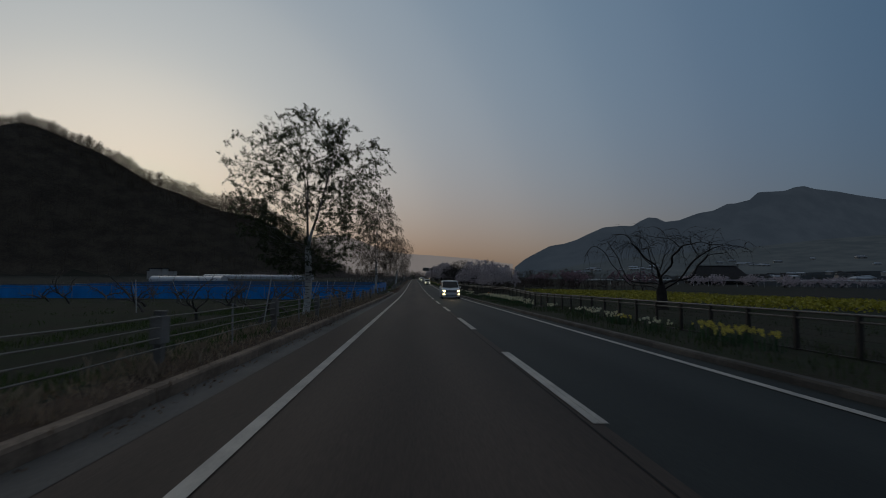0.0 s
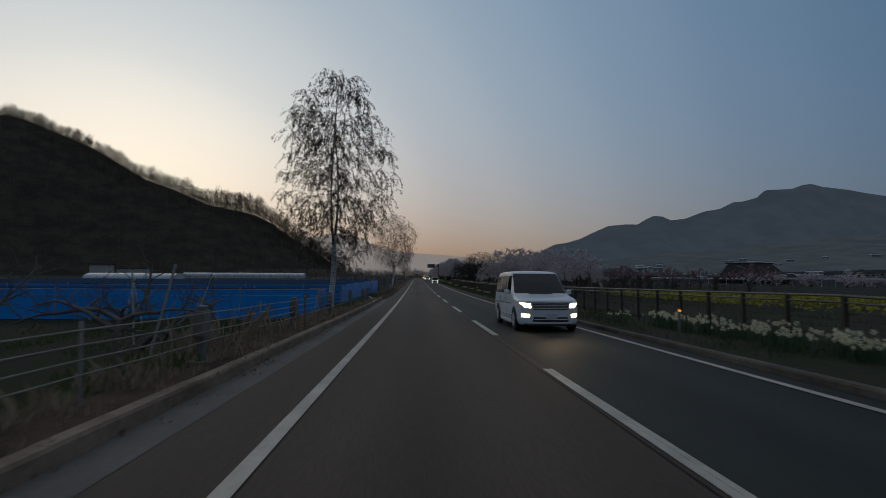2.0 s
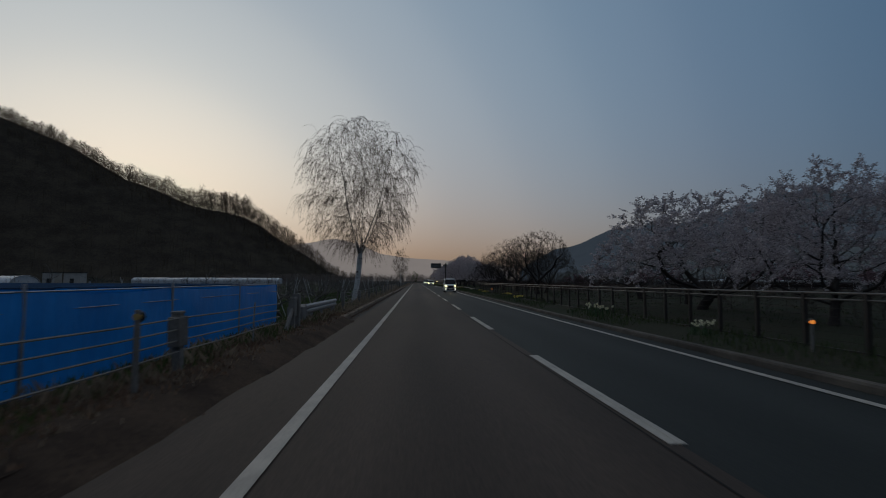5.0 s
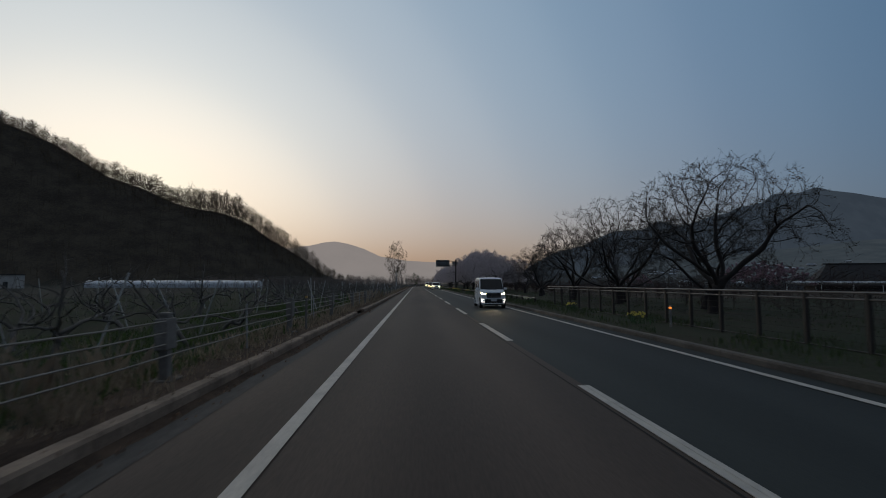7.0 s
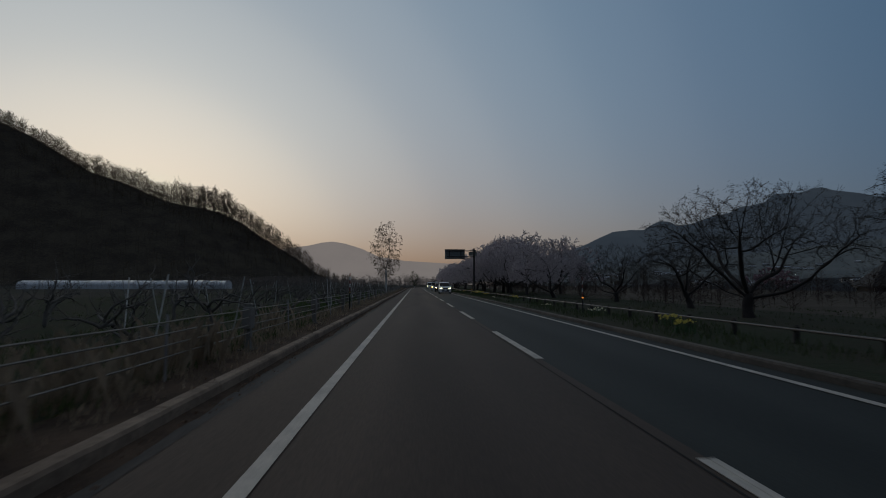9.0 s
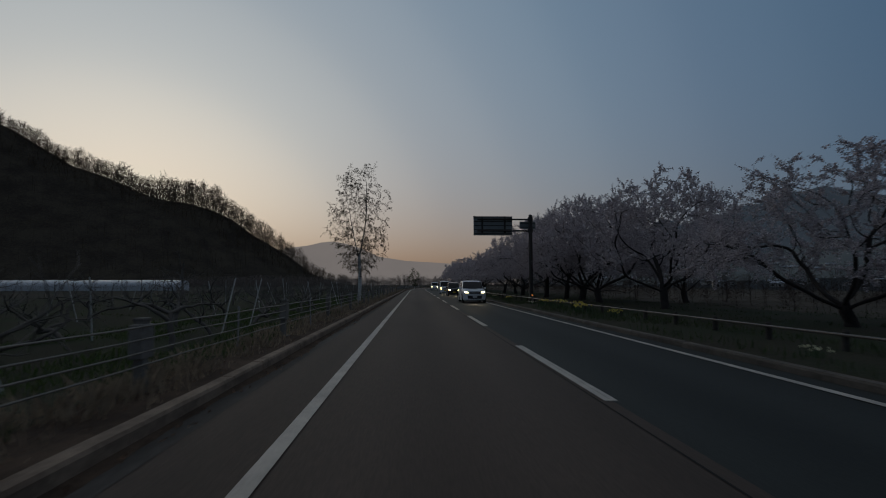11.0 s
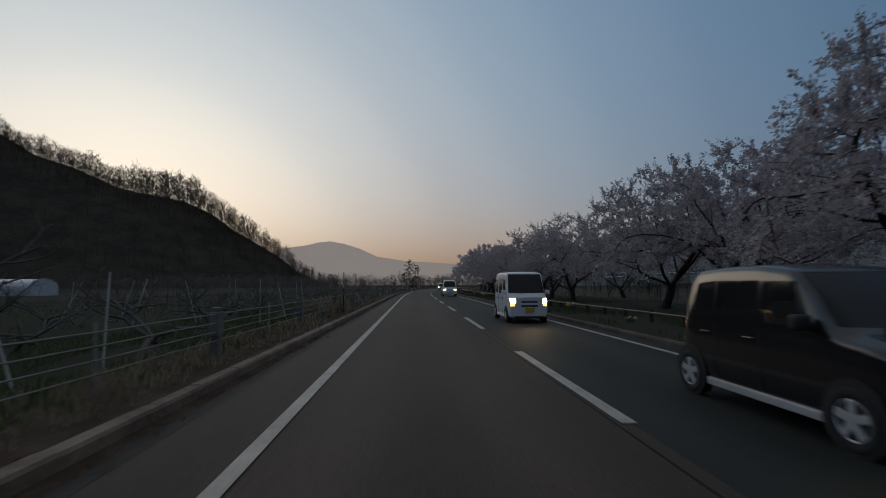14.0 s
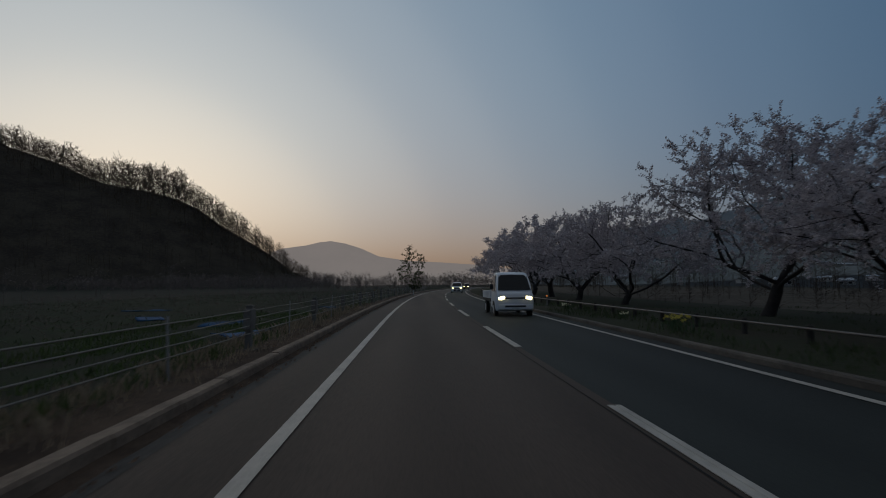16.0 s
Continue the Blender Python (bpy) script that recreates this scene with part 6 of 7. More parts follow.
# ---- orchard ----
def apple(seed):
    rng = np.random.default_rng(seed)
    tr = grow(rng, (0, 0, -0.1), (rng.uniform(-0.4, 0.4), 0, 1), 1.0, 0.075, 5, 0.2, 0.0, 0.8)
    limbs, twigs = [], []
    for k in range(4):
        a = 1.57 * k + rng.uniform(-0.5, 0.5)
        l = grow(rng, tr[0][-1 - k % 2], (math.cos(a), math.sin(a), 0.75), rng.uniform(1.3, 2.1), 0.05, 8, 0.30, -0.03, 0.3)
        limbs.append(l)
        for q, d, r, s in sprout(rng, l, 6, 0.2, 1.0, (35, 80)):
            t = grow(rng, q, d + np.array([0, 0, 0.3]), rng.uniform(0.4, 0.9), 0.016, 4, 0.22, 0.05, 0.4)
            twigs.append(t)
            for q2, d2, r2, s2 in sprout(rng, t, 2, 0.2, 1.0, (30, 70)):
                twigs.append(grow(rng, q2, d2, rng.uniform(0.15, 0.4), 0.008, 2, 0.2, 0.05, 0.5))
    return finish_tree("apple_tree", [tr] + limbs, twigs, None, 0.03, M_APPLE, M_APPLE, M_APPLE, M_BUD, "buds")


apples = [tagged(apple(s), "bare pruned apple tree with crooked limbs", "tree", "orchard trees") for s in (301, 302, 303)]
stake = tagged(part("support_stake", rod((0, 0, 0), (0, 0, 2.1), 0.028, 0.022, 7), M_PALE_POLE), "pale slanting support stake in the orchard", "stake", "orchard stakes")
rng = np.random.default_rng(77)
spots = []
for col, x in enumerate((-8.6, -12.4, -16.8, -22.0)):
    for y in np.arange(113.0 + col * 1.2, 282.0, 4.6 + col * 0.7):
        spots.append((x + rng.uniform(-0.6, 0.6), y + rng.uniform(-0.8, 0.8)))
spots += [(-8.2, 30.0), (-8.8, 37.5), (-9.6, 44.0), (-10.4, 49.5), (-13.0, 42.0), (-15.5, 48.0), (-17.5, 39.0), (-21.0, 46.0), (-7.6, 50.5), (-12.0, 33.0), (-9.0, 54.0), (-11.0, 57.0), (-14.0, 54.5), (-18.0, 56.5), (-22.0, 53.0), (-26.0, 57.0), (-13.5, 60.5), (-19.0, 60.0), (-25.0, 61.0), (-31.0, 58.0), (-10.0, 61.0), (-29.0, 50.0), (-34.0, 55.0)]
used, staked = set(), False
for n, (x, y) in enumerate(spots):
    k = n % 3
    s, turn = rng.uniform(0.85, 1.15), rng.uniform(0, 360)
    if k in used:
        again(apples[k], x, y, turn, s)
    else:
        used.add(k)
        place(apples[k], x, y, turn, s)
    if x > -24 and n % 4 != 3:
        m = pose(x + rng.uniform(-0.8, 0.8), y + rng.uniform(-1.0, 1.0), land(x, y) - 0.1, rng.uniform(-16, 16), rng.uniform(-22, 22), 0)
        if not staked:
            stake.matrix_basis, staked = m, True
        else:
            copy_thing(stake, m)


# ---- mesh fence and low rail on the far side ----
def long_rod(name, parent, x, y0, y1, z, r, material, sides=6, step=2.0):
    ys = np.linspace(y0, y1, int((y1 - y0) / step) + 2)
    pts = [(x + bend(y), y, rise(y) + z) for y in ys]
    v, f = tubes([(pts, [r] * len(pts))], sides)
    return mesh_ob(name, v, f, material, parent, smooth=True)


def fence_height(y):
    return float(np.interp(y, [40.0, 50.0], [0.83, 1.14]))


def mesh_fence(x, y0, y1, pitch, phase):
    root = tagged(empty("mesh_fence"), "dark brown steel mesh fence with a double top rail", "fence")
    src = pan = None
    y = phase + math.ceil((y0 - phase) / pitch) * pitch
    while y <= y1 - pitch:
        m = road_pose(x, y, 0.0) @ Matrix.Diagonal((1, 1, fence_height(y), 1))
        mp = slab_pose(x, y, pitch) @ Matrix.Diagonal((1, 1, fence_height(y), 1))
        if src is None:
            src = part("post", boxed(-0.04, 0.04, -0.035, 0.035, -0.1, 1.01, 0.006), M_BROWN, root)
            src.matrix_basis = m
            paths = [([(0, pitch * i / 14, 0.08), (0, pitch * i / 14, 0.88)], [0.0034] * 2) for i in range(1, 14)]
            paths += [([(0, 0, z), (0, pitch, z)], [0.0036] * 2) for z in np.linspace(0.08, 0.88, 7)]
            v, f = tubes(paths, 3)
            pan = mesh_ob("mesh_panel", v, f, M_BROWN, root)
            pan.matrix_basis = mp
        else:
            share("post", src.data, root, m)
            share("mesh_panel", pan.data, root, mp)
        y += pitch
    for name, drop, r, mt in (("top_rail", 0.0, 0.028, M_RAIL), ("middle_rail", 0.12, 0.022, M_RAIL), ("bottom_rail", 9.0, 0.016, M_BROWN)):
        ys = np.arange(y0, y1 + 0.1, 2.0)
        pts = [(x + bend(q), q, rise(q) + (0.09 if drop > 1 else fence_height(q) - drop)) for q in ys]
        v, f = tubes([(pts, [r] * len(pts))], 6)
        mesh_ob(name, v, f, mt, root, smooth=True)
    return root


mesh_fence(5.82, -12.0, 153.4, 1.42, 66.8)


def low_rail(x, y0, y1, pitch, phase):
    root = tagged(empty("low_rail_fence"), "low dark post and single pipe rail fence", "fence")
    y, src = phase + math.ceil((y0 - phase) / pitch) * pitch, None
    while y <= y1:
        m = road_pose(x, y, 0.0)
        if src is None:
            bm = rod((0, 0, -0.1), (0, 0, 0.42), 0.065, None, 12)
            add_rod(bm, (0, 0, 0.42), (0, 0, 0.46), 0.065, 0.035, 12)
            src = part("post", bm, M_WOODPOST, root)
            src.matrix_basis = m
        else:
            share("post", src.data, root, m @ pose(0, 0, 0, 1.5 * math.sin(y), 2 * math.cos(y * 3), 0))
        y += pitch
    long_rod("rail", root, x - 0.075, y0, y1, 0.37, 0.03, M_RAIL)
    return root


low_rail(5.75, 154.6, 372.0, 2.0, 167.0)


# ---- delineators, snow poles ----
def delineator(x, y, h, reflector, label, striped=0.0):
    root = tagged(empty("delineator" if not striped else "snow_pole", road_pose(x, y, 0.08)), label, "delineator" if not striped else "snow pole", "road markers")
    part("post", rod((0, 0, -0.1), (0, 0, h), 0.03, None, 10), M_POST if not striped else M_TRIM, root)
    bm = bmesh.new()
    add_rod(bm, (0, -0.035, h - 0.07), (0, 0.02, h - 0.07), 0.036, 0.036, 16)
    # Orange discs emit a little in place of the light they send back.
    part("reflector", bm, reflector, root, "round reflector shining in the headlights")
    part("holder", rod((0, 0.02, h - 0.07), (0, 0.05, h - 0.07), 0.058, None, 16), M_TRIM, root)
    if striped:
        n = 5
        for k in range(n):
            z0 = h + (striped - h) * k / n
            part("band", rod((0, 0, z0), (0, 0, z0 + (striped - h) / n), 0.022, None, 10), M_RED if k % 2 == 0 else M_WPAINT, root, "painted band")
    return root


for y in (54.6, 95.0, 135.6, 218.2, 306.0):
    delineator(-5.03, y, 0.95, M_YREF, "roadside delineator with a yellow reflector")
for y in (54.0, 98.3, 136.0, 218.5, 300.5):
    delineator(5.0, y, 0.62, M_ORANGE, "roadside delineator with an orange reflector")
delineator(5.0, 176.0, 0.72, M_ORANGE, "red and white snow pole with an orange reflector", 1.55)
delineator(-4.98, 176.5, 0.95, M_YREF, "red and white snow pole with a yellow reflector", 1.7)
delineator(-4.93, 259.75, 0.95, M_YREF, "red and white snow pole beside the cable fence", 1.75)


# ---- overhead direction sign, seen from behind ----
def direction_sign():
    root = tagged(empty("overhead_sign", road_pose(5.86, 222.4, 0.05)), "overhead road direction sign on a dark pole, seen from behind", "road sign")
    bm = rod((0, 0, -0.2), (0, 0, 6.1), 0.15, 0.12, 18)
    add_rod(bm, (0, 0, 6.1), (0, 0, 6.15), 0.12, 0.06, 18)
    part("pole", bm, M_BROWN, root, "dark brown steel pole")
    for z in (5.80, 5.0):
        part("arm", rod((0.1, 0, z), (-3.75, 0, z), 0.065, 0.05, 12), M_BROWN, root)
        part("clamp", rod((0, 0, z - 0.14), (0, 0, z + 0.14), 0.18, None, 16), M_BROWN, root)
    part("board", boxed(-4.0, -1.25, 0.17, 0.20, 4.68, 6.0, 0.01), M_SIGNBACK, root, "grey aluminium board back")
    for z in (4.80, 5.09, 5.38, 5.67, 5.92):
        part("stiffener", boxed(-3.97, -1.28, 0.12, 0.17, z - 0.025, z + 0.025, 0.006), M_BROWN, root)
    for x in (-3.4, -1.8):
        part("bracket", boxed(x - 0.06, x + 0.06, 0.03, 0.12, 4.85, 5.95, 0.008), M_BROWN, root)
    part("edge_lip", boxed(-4.02, -1.23, 0.14, 0.21, 6.0, 6.03, 0.004), M_BROWN, root)
    part("small_board", boxed(-0.72, 0.42, 0.22, 0.25, 5.15, 5.68, 0.01), M_SIGNBACK, root, "small grey sign board back")
    for z in (5.28, 5.56):
        part("small_stiffener", boxed(-0.68, 0.38, 0.17, 0.22, z - 0.02, z + 0.02, 0.005), M_BROWN, root)
    part("base_plate", boxed(-0.28, 0.28, -0.28, 0.28, -0.05, 0.06, 0.02), M_CONC, root)
    return root


direction_sign()
notice = tagged(empty("notice_board", road_pose(5.2, 70.5, 0.1)), "small wooden notice board on a post by the fence", "notice board")
part("post", boxed(-0.03, 0.03, -0.03, 0.03, 0, 0.62, 0.006), M_PALE_POLE, notice)
part("board", boxed(-0.24, 0.24, -0.05, -0.03, 0.48, 0.70, 0.006), M_BOARD, notice)
part("text_bars", add_box(boxed(-0.16, 0.10, -0.054, -0.05, 0.615, 0.63), -0.14, 0.14, -0.054, -0.05, 0.545, 0.56), M_POST, notice)


# ---- flowers and grass ----
def daffodils(seed, flower, n=9, r=0.28):
    rng = np.random.default_rng(seed)
    root = empty("daffodil_clump")
    v, f, b = [], [], 0
    for _ in range(46):
        x, y = rng.normal(0, r * 0.6, 2)
        h, a = rng.uniform(0.22, 0.38), rng.uniform(0, 6.28)
        dx, dy = math.cos(a), math.sin(a)
        w = 0.009
        px, py = -dy * w, dx * w
        o = rng.uniform(0.02, 0.12)
        v += [(x - px, y - py, 0), (x + px, y + py, 0), (x + px + dx * o * 0.4, y + py + dy * o * 0.4, h * 0.6), (x - px + dx * o * 0.4, y - py + dy * o * 0.4, h * 0.6), (x + dx * o, y + dy * o, h)]
        f += [(b, b + 1, b + 2, b + 3), (b + 3, b + 2, b + 4)]
        b += 5
    mesh_ob("leaf_mass", v, f, M_STEM, root)["kind"] = "stuff"
    v, f, b = [], [], 0
    for _ in range(n):
        x, y = rng.normal(0, r * 0.65, 2)
        z = rng.uniform(0.27, 0.40)
        yaw = rng.uniform(0, 6.28)
        face = Vector((math.cos(yaw), math.sin(yaw), 0.15)).normalized()
        m = Matrix.Translation((x, y, z)) @ face.to_track_quat("Z", "Y").to_matrix().to_4x4()
        for k in range(6):
            a = 1.047 * k
            for q in ((0.007, a), (0.030, a - 0.42), (0.054, a), (0.030, a + 0.42)):
                v.append(tuple(m @ Vector((q[0] * math.cos(q[1]), q[0] * math.sin(q[1]), 0.004 if q[0] < 0.05 else 0.0))))
            f.append((b, b + 1, b + 2, b + 3))
            b += 4
        for k in range(6):
            for rr, zz in ((0.012, 0.0), (0.018, 0.03)):
                v.append(tuple(m @ Vector((rr * math.cos(1.047 * k), rr * math.sin(1.047 * k), zz))))
        for k in range(6):
            f.append((b + 2 * k, b + 2 * ((k + 1) % 6), b + 2 * ((k + 1) % 6) + 1, b + 2 * k + 1))
        b += 12
    mesh_ob("flower_mass", v, f, flower, root)["kind"] = "stuff"
    return root


clumps = [tagged(daffodils(401, M_DAF_W, 24), "clump of white daffodils on the verge", "daffodils", "daffodil clumps"), tagged(daffodils(402, M_DAF_W, 18, 0.34), "clump of white daffodils on the verge", "daffodils", "daffodil clumps"), tagged(daffodils(403, M_DAF_Y, 20), "clump of yellow daffodils on the verge", "daffodils", "daffodil clumps")]
rng = np.random.default_rng(405)
beds = [(y, 0 if rng.random() < 0.7 else 1) for y in np.arange(22, 50, 2.7)]
beds += [(y, 2) for y in (18.2, 18.9, 19.5, 20.1, 24.6)] + [(y, int(rng.integers(0, 2))) for y in np.arange(57, 112, 6.3)] + [(y, int(rng.integers(0, 2))) for y in np.arange(40.0, 56.5, 0.72)]
beds += [(y + rng.uniform(-1, 1), 2 if rng.random() < 0.8 else 0) for y in np.arange(120, 160, 8.5)]
beds += [(y + rng.uniform(-0.4, 0.4), 2) for y in np.arange(167, 171, 2.2)] + [(y + rng.uniform(-1, 1), int(rng.integers(0, 3))) for y in np.arange(174, 204, 7.5)]
beds += [(y, 2) for y in np.arange(206, 217, 2.4)] + [(y + rng.uniform(-1, 1), int(rng.integers(0, 3))) for y in np.arange(219, 300, 6.0)]
used = set()
for y, k in beds:
    x = rng.uniform(5.0, 5.5) if 39 < y < 57 else rng.uniform(4.3, 5.35)
    m = pose(x + bend(y), y, land(x + bend(y), y) - 0.02, 0, 0, rng.uniform(0, 360))
    if k in used:
        c = copy_thing(clumps[k], m)
        s = rng.uniform(0.8, 1.25) * (0.6 if y > 174 and k < 2 else 1.0)
        c.scale = (s, s, s)
    else:
        used.add(k)
        clumps[k].matrix_basis = m


def blades(name, spots, seed, material, label, tall, width, bend_by=0.35):
    rng = np.random.default_rng(seed)
    p = np.array(spots, float)
    n = len(p)
    h = rng.uniform(*tall, n)
    a = rng.uniform(0, 6.28, n)
    d = np.stack([np.cos(a), np.sin(a), np.zeros(n)], 1)
    s = np.stack([-np.sin(a), np.cos(a), np.zeros(n)], 1) * width
    top = p + d * (h * rng.uniform(0.05, bend_by, n))[:, None] + np.array([0, 0, 1]) * h[:, None]
    mid = p + d * (h * 0.08)[:, None] + np.array([0, 0, 1]) * (h * 0.55)[:, None]
    v = np.stack([p - s, p + s, mid + s * 0.7, top, mid - s * 0.7], 1).reshape(-1, 3)
    f = [(5 * i, 5 * i + 1, 5 * i + 2, 5 * i + 3, 5 * i + 4) for i in range(n)]
    return tagged(mesh_ob(name, v, f, material), label, "grass", kind="stuff")


rng = np.random.default_rng(500)


def scatter(n, x0, x1, y0, y1, clump=0.0):
    out = []
    while len(out) < n:
        x, y = rng.uniform(x0, x1), rng.uniform(y0, y1)
        if clump and noise.noise((x * 0.5, y * 0.22, 9.0)) < clump - 0.5:
            continue
        out.append((x + bend(y), y, land(x + bend(y), y) - 0.01))
    return out


blades("grass_left", scatter(100000, -13.5, -5.2, 0, 305, 0.40), 501, M_GRASS_LEFT, "short green grass under the orchard", (0.06, 0.22), 0.013)
blades("grass_right", scatter(30000, 3.65, 7.1, 0, 305, 0.4), 502, M_GRASS_VERGE, "green grass along the far verge", (0.06, 0.22), 0.010)
blades("lawn_right", scatter(16000, 9.3, 22.0, 10, 300, 0.5), 503, M_GRASS, "rough park lawn under the trees", (0.05, 0.16), 0.016)


def tufts(name, spots, per, seed, material, label, tall, width, r, lift=-0.02):
    g = np.random.default_rng(seed)
    pts = []
    for x, y in spots:
        z = land(x + bend(y), y)
        for _ in range(per):
            pts.append((x + bend(y) + g.normal(0, r), y + g.normal(0, r), z + lift))
    return blades(name, pts, seed, material, label, tall, width, 0.55)


dry = [(rng.uniform(-6.3, -5.05), y + rng.uniform(-0.5, 0.5)) for y in np.arange(0, 62, 0.36)]
dry += [(rng.uniform(-6.2, -5.1), y + rng.uniform(-0.8, 0.8)) for y in np.arange(84, 300, 0.36)]
tufts("dry_grass", dry, 32, 511, M_DRY, "dry straw-coloured grass along the verge", (0.08, 0.32), 0.006, 0.16)
high = [(rng.uniform(-6.2, -5.3), y + rng.uniform(-0.3, 0.3)) for a, b in ((157, 164), (258, 264)) for y in np.arange(a, b, 0.25)]
high += [(rng.uniform(-6.4, -5.4), y + rng.uniform(-0.7, 0.7)) for a, b in ((33, 40), (50, 54), (126, 130), (156, 160), (166, 170), (258, 263)) for y in np.arange(a, b, 0.7)]
tufts("tall_reeds", high, 18, 512, M_DRY, "tall dry reeds behind the cable fence", (0.35, 0.85), 0.004, 0.26)
straw_bed = [(rng.uniform(-5.75, -4.85), y) for y in rng.uniform(0, 305, 2600)]
tufts("low_straw", straw_bed, 10, 519, M_DRY, "short bleached straw on the soil verge", (0.03, 0.14), 0.006, 0.12, 0.015)
litter = [(rng.uniform(-6.0, -4.85), rng.uniform(-5, 300)) for _ in range(5200)]
tufts("leaf_litter", litter, 4, 513, M_LITTER, "fallen leaves and straw on the soil verge", (0.015, 0.07), 0.016, 0.14)


def soil_spill(y0, y1):
    """Loose soil over the verge, its edge wandering out on the asphalt."""
    ys, cols = np.arange(y0, y1 + 0.01, 0.35), 16
    v = []
    for y in ys:
        edge = -4.28 + 0.22 * noise.noise((y * 0.35, 1.0, 4.0)) + 0.08 * noise.noise((y * 1.7, 2.0, 4.0))
        for k in range(cols):
            s = k / (cols - 1)
            x = -6.3 + (edge + 6.3) * s
            z = float(np.interp(s, [0, 0.30, 0.77, 0.90, 1.0], [-0.02, 0.19, 0.185, 0.06, -0.03]))
            z += 0.035 * noise.noise((x * 3, y * 3, 1.0)) * math.sin(math.pi * min(1, s * 1.02))
            z = -0.08 + (z + 0.08) * max(0.0, min(1.0, (y - y0) / 1.8, (y1 - y) / 1.8))
            v.append((x + bend(y), y, rise(y) + z))
    f = [(i * cols + k, i * cols + k + 1, (i + 1) * cols + k + 1, (i + 1) * cols + k) for i in range(len(ys) - 1) for k in range(cols - 1)]
    return tagged(mesh_ob("soil_edge_left", v, f, M_DIRT, smooth=True), "loose brown soil spilling to the road's edge", "verge", kind="structure")


soil_spill(78.0, 108.5)
straw = [(rng.uniform(-6.2, -4.75), rng.uniform(79, 109)) for _ in range(900)]
tufts("straw_litter", straw, 14, 516, M_LITTER, "orange-brown fallen leaves and straw on the soil", (0.02, 0.08), 0.016, 0.16, 0.055)
tufts("verge_tufts", [(rng.uniform(-6.3, -5.1), rng.uniform(79, 109)) for _ in range(240)], 16, 517, M_GRASS_LEFT, "low green tufts on the soil verge", (0.06, 0.18), 0.008, 0.14, 0.04)


def silt(y0, y1):
    """Washed soil along the kerb's foot, its edge wandering over the gutter."""
    ys, cols = np.arange(y0, y1 + 0.01, 0.4), 6
    v = []
    for y in ys:
        wide = max(0.04, 0.16 + 0.16 * noise.noise((y * 0.23, 5.0, 1.0)) + 0.07 * noise.noise((y * 1.3, 6.0, 1.0)))
        for k in range(cols):
            q = k / (cols - 1)
            v.append((-4.64 + kerb_shift(y) + wide * q + bend(y), y, rise(y) + 0.035 * (1 - q) ** 1.6 - 0.022 + 0.006 * noise.noise((y * 3, k, 2.0))))
    f = [(i * cols + k, i * cols + k + 1, (i + 1) * cols + k + 1, (i + 1) * cols + k) for i in range(len(ys) - 1) for k in range(cols - 1)]
    return tagged(mesh_ob("gutter_silt", v, f, M_DIRT, smooth=True), "brown silt washed along the kerb's foot", "silt", kind="structure")


silt(109.0, 330.0)
foot = [(rng.uniform(-4.62, -4.40), rng.uniform(-5, 330)) for _ in range(1300)]
tufts("kerb_litter", [(x + kerb_shift(y), y) for x, y in foot], 3, 518, M_LITTER, "dry leaves gathered at the kerb's foot", (0.01, 0.04), 0.014, 0.06, 0.24)
scrub = [(rng.uniform(-42, -6.5), rng.uniform(268, 420)) for _ in range(900)]
tufts("field_scrub", scrub, 16, 514, M_GRASS, "low dead scrub and stubble in the open field", (0.06, 0.22), 0.008, 0.6)
weeds = [(rng.uniform(-40, -6.2), rng.uniform(20, 300)) for _ in range(1500)]
tufts("orchard_weeds", weeds, 12, 515, M_GRASS_LEFT, "tufts of weeds under the orchard rows", (0.06, 0.22), 0.008, 0.35)


slash = [(rng.uniform(-48, -7.2), y, 0.0, rng.uniform(0.35, 1.0)) for y in rng.uniform(272, 420, 900)]
woods("field_brushwood", [(x + bend(y), y, land(x + bend(y), y), h) for x, y, _, h in slash], 33, M_HAZETWIG, "low cut brushwood and dead stalks in the open field", 16, 0.9, 2, 0.03, 0.02, 1.2)


def ground_sheet(x, y, w, d, seed):
    n = 9
    v = []
    for i in range(n):
        for j in range(n):
            px, py = (i / (n - 1) - 0.5) * w, (j / (n - 1) - 0.5) * d
            v.append((px, py, 0.04 + 0.14 * noise.noise((px * 1.1 + seed, py * 1.1, seed))))
    f = [(i * n + j, (i + 1) * n + j, (i + 1) * n + j + 1, i * n + j + 1) for i in range(n - 1) for j in range(n - 1)]
    ob = tagged(mesh_ob("crumpled_sheet", v, f, M_BLUE_OLD, smooth=True), "crumpled blue tarpaulin lying in the field", "tarpaulin", "ground sheets")
    md = ob.modifiers.new("thickness", "SOLIDIFY")
    md.thickness = 0.02
    ob.matrix_basis = pose(x + bend(y), y, land(x + bend(y), y), 0, 0, seed * 40)
    return ob


for n, (x, y, w, d) in enumerate(((-7.4, 290.0, 2.2, 1.6), (-10.5, 296.0, 2.8, 1.1), (-16.0, 300.0, 3.4, 1.2), (-9.0, 312.0, 3.0, 1.4), (-21.0, 309.0, 3.0, 1.2))):
    ground_sheet(x, y, w, d, n + 1)


# ---- the rape field, far fields and village ----
def rape_field():
    g = np.random.default_rng(521)
    c = []
    for _ in range(20000):
        x = g.uniform(16.5, 36)
        y = g.uniform(32, 90)
        if noise.noise((x * 0.2, y * 0.15, 2)) > (-0.35 if y < 64 or y > 74 else 0.0):
            c.append((x, y, land(x, y) + g.uniform(0.25, 0.7)))
    v, f = quads(np.array(c), g.uniform(0.05, 0.13, len(c)), g, 0.3)
    return tagged(mesh_ob("rape_field", v, f, M_RAPE), "field of yellow rape flowers beyond the path", "flower field", kind="stuff")


rape_field()


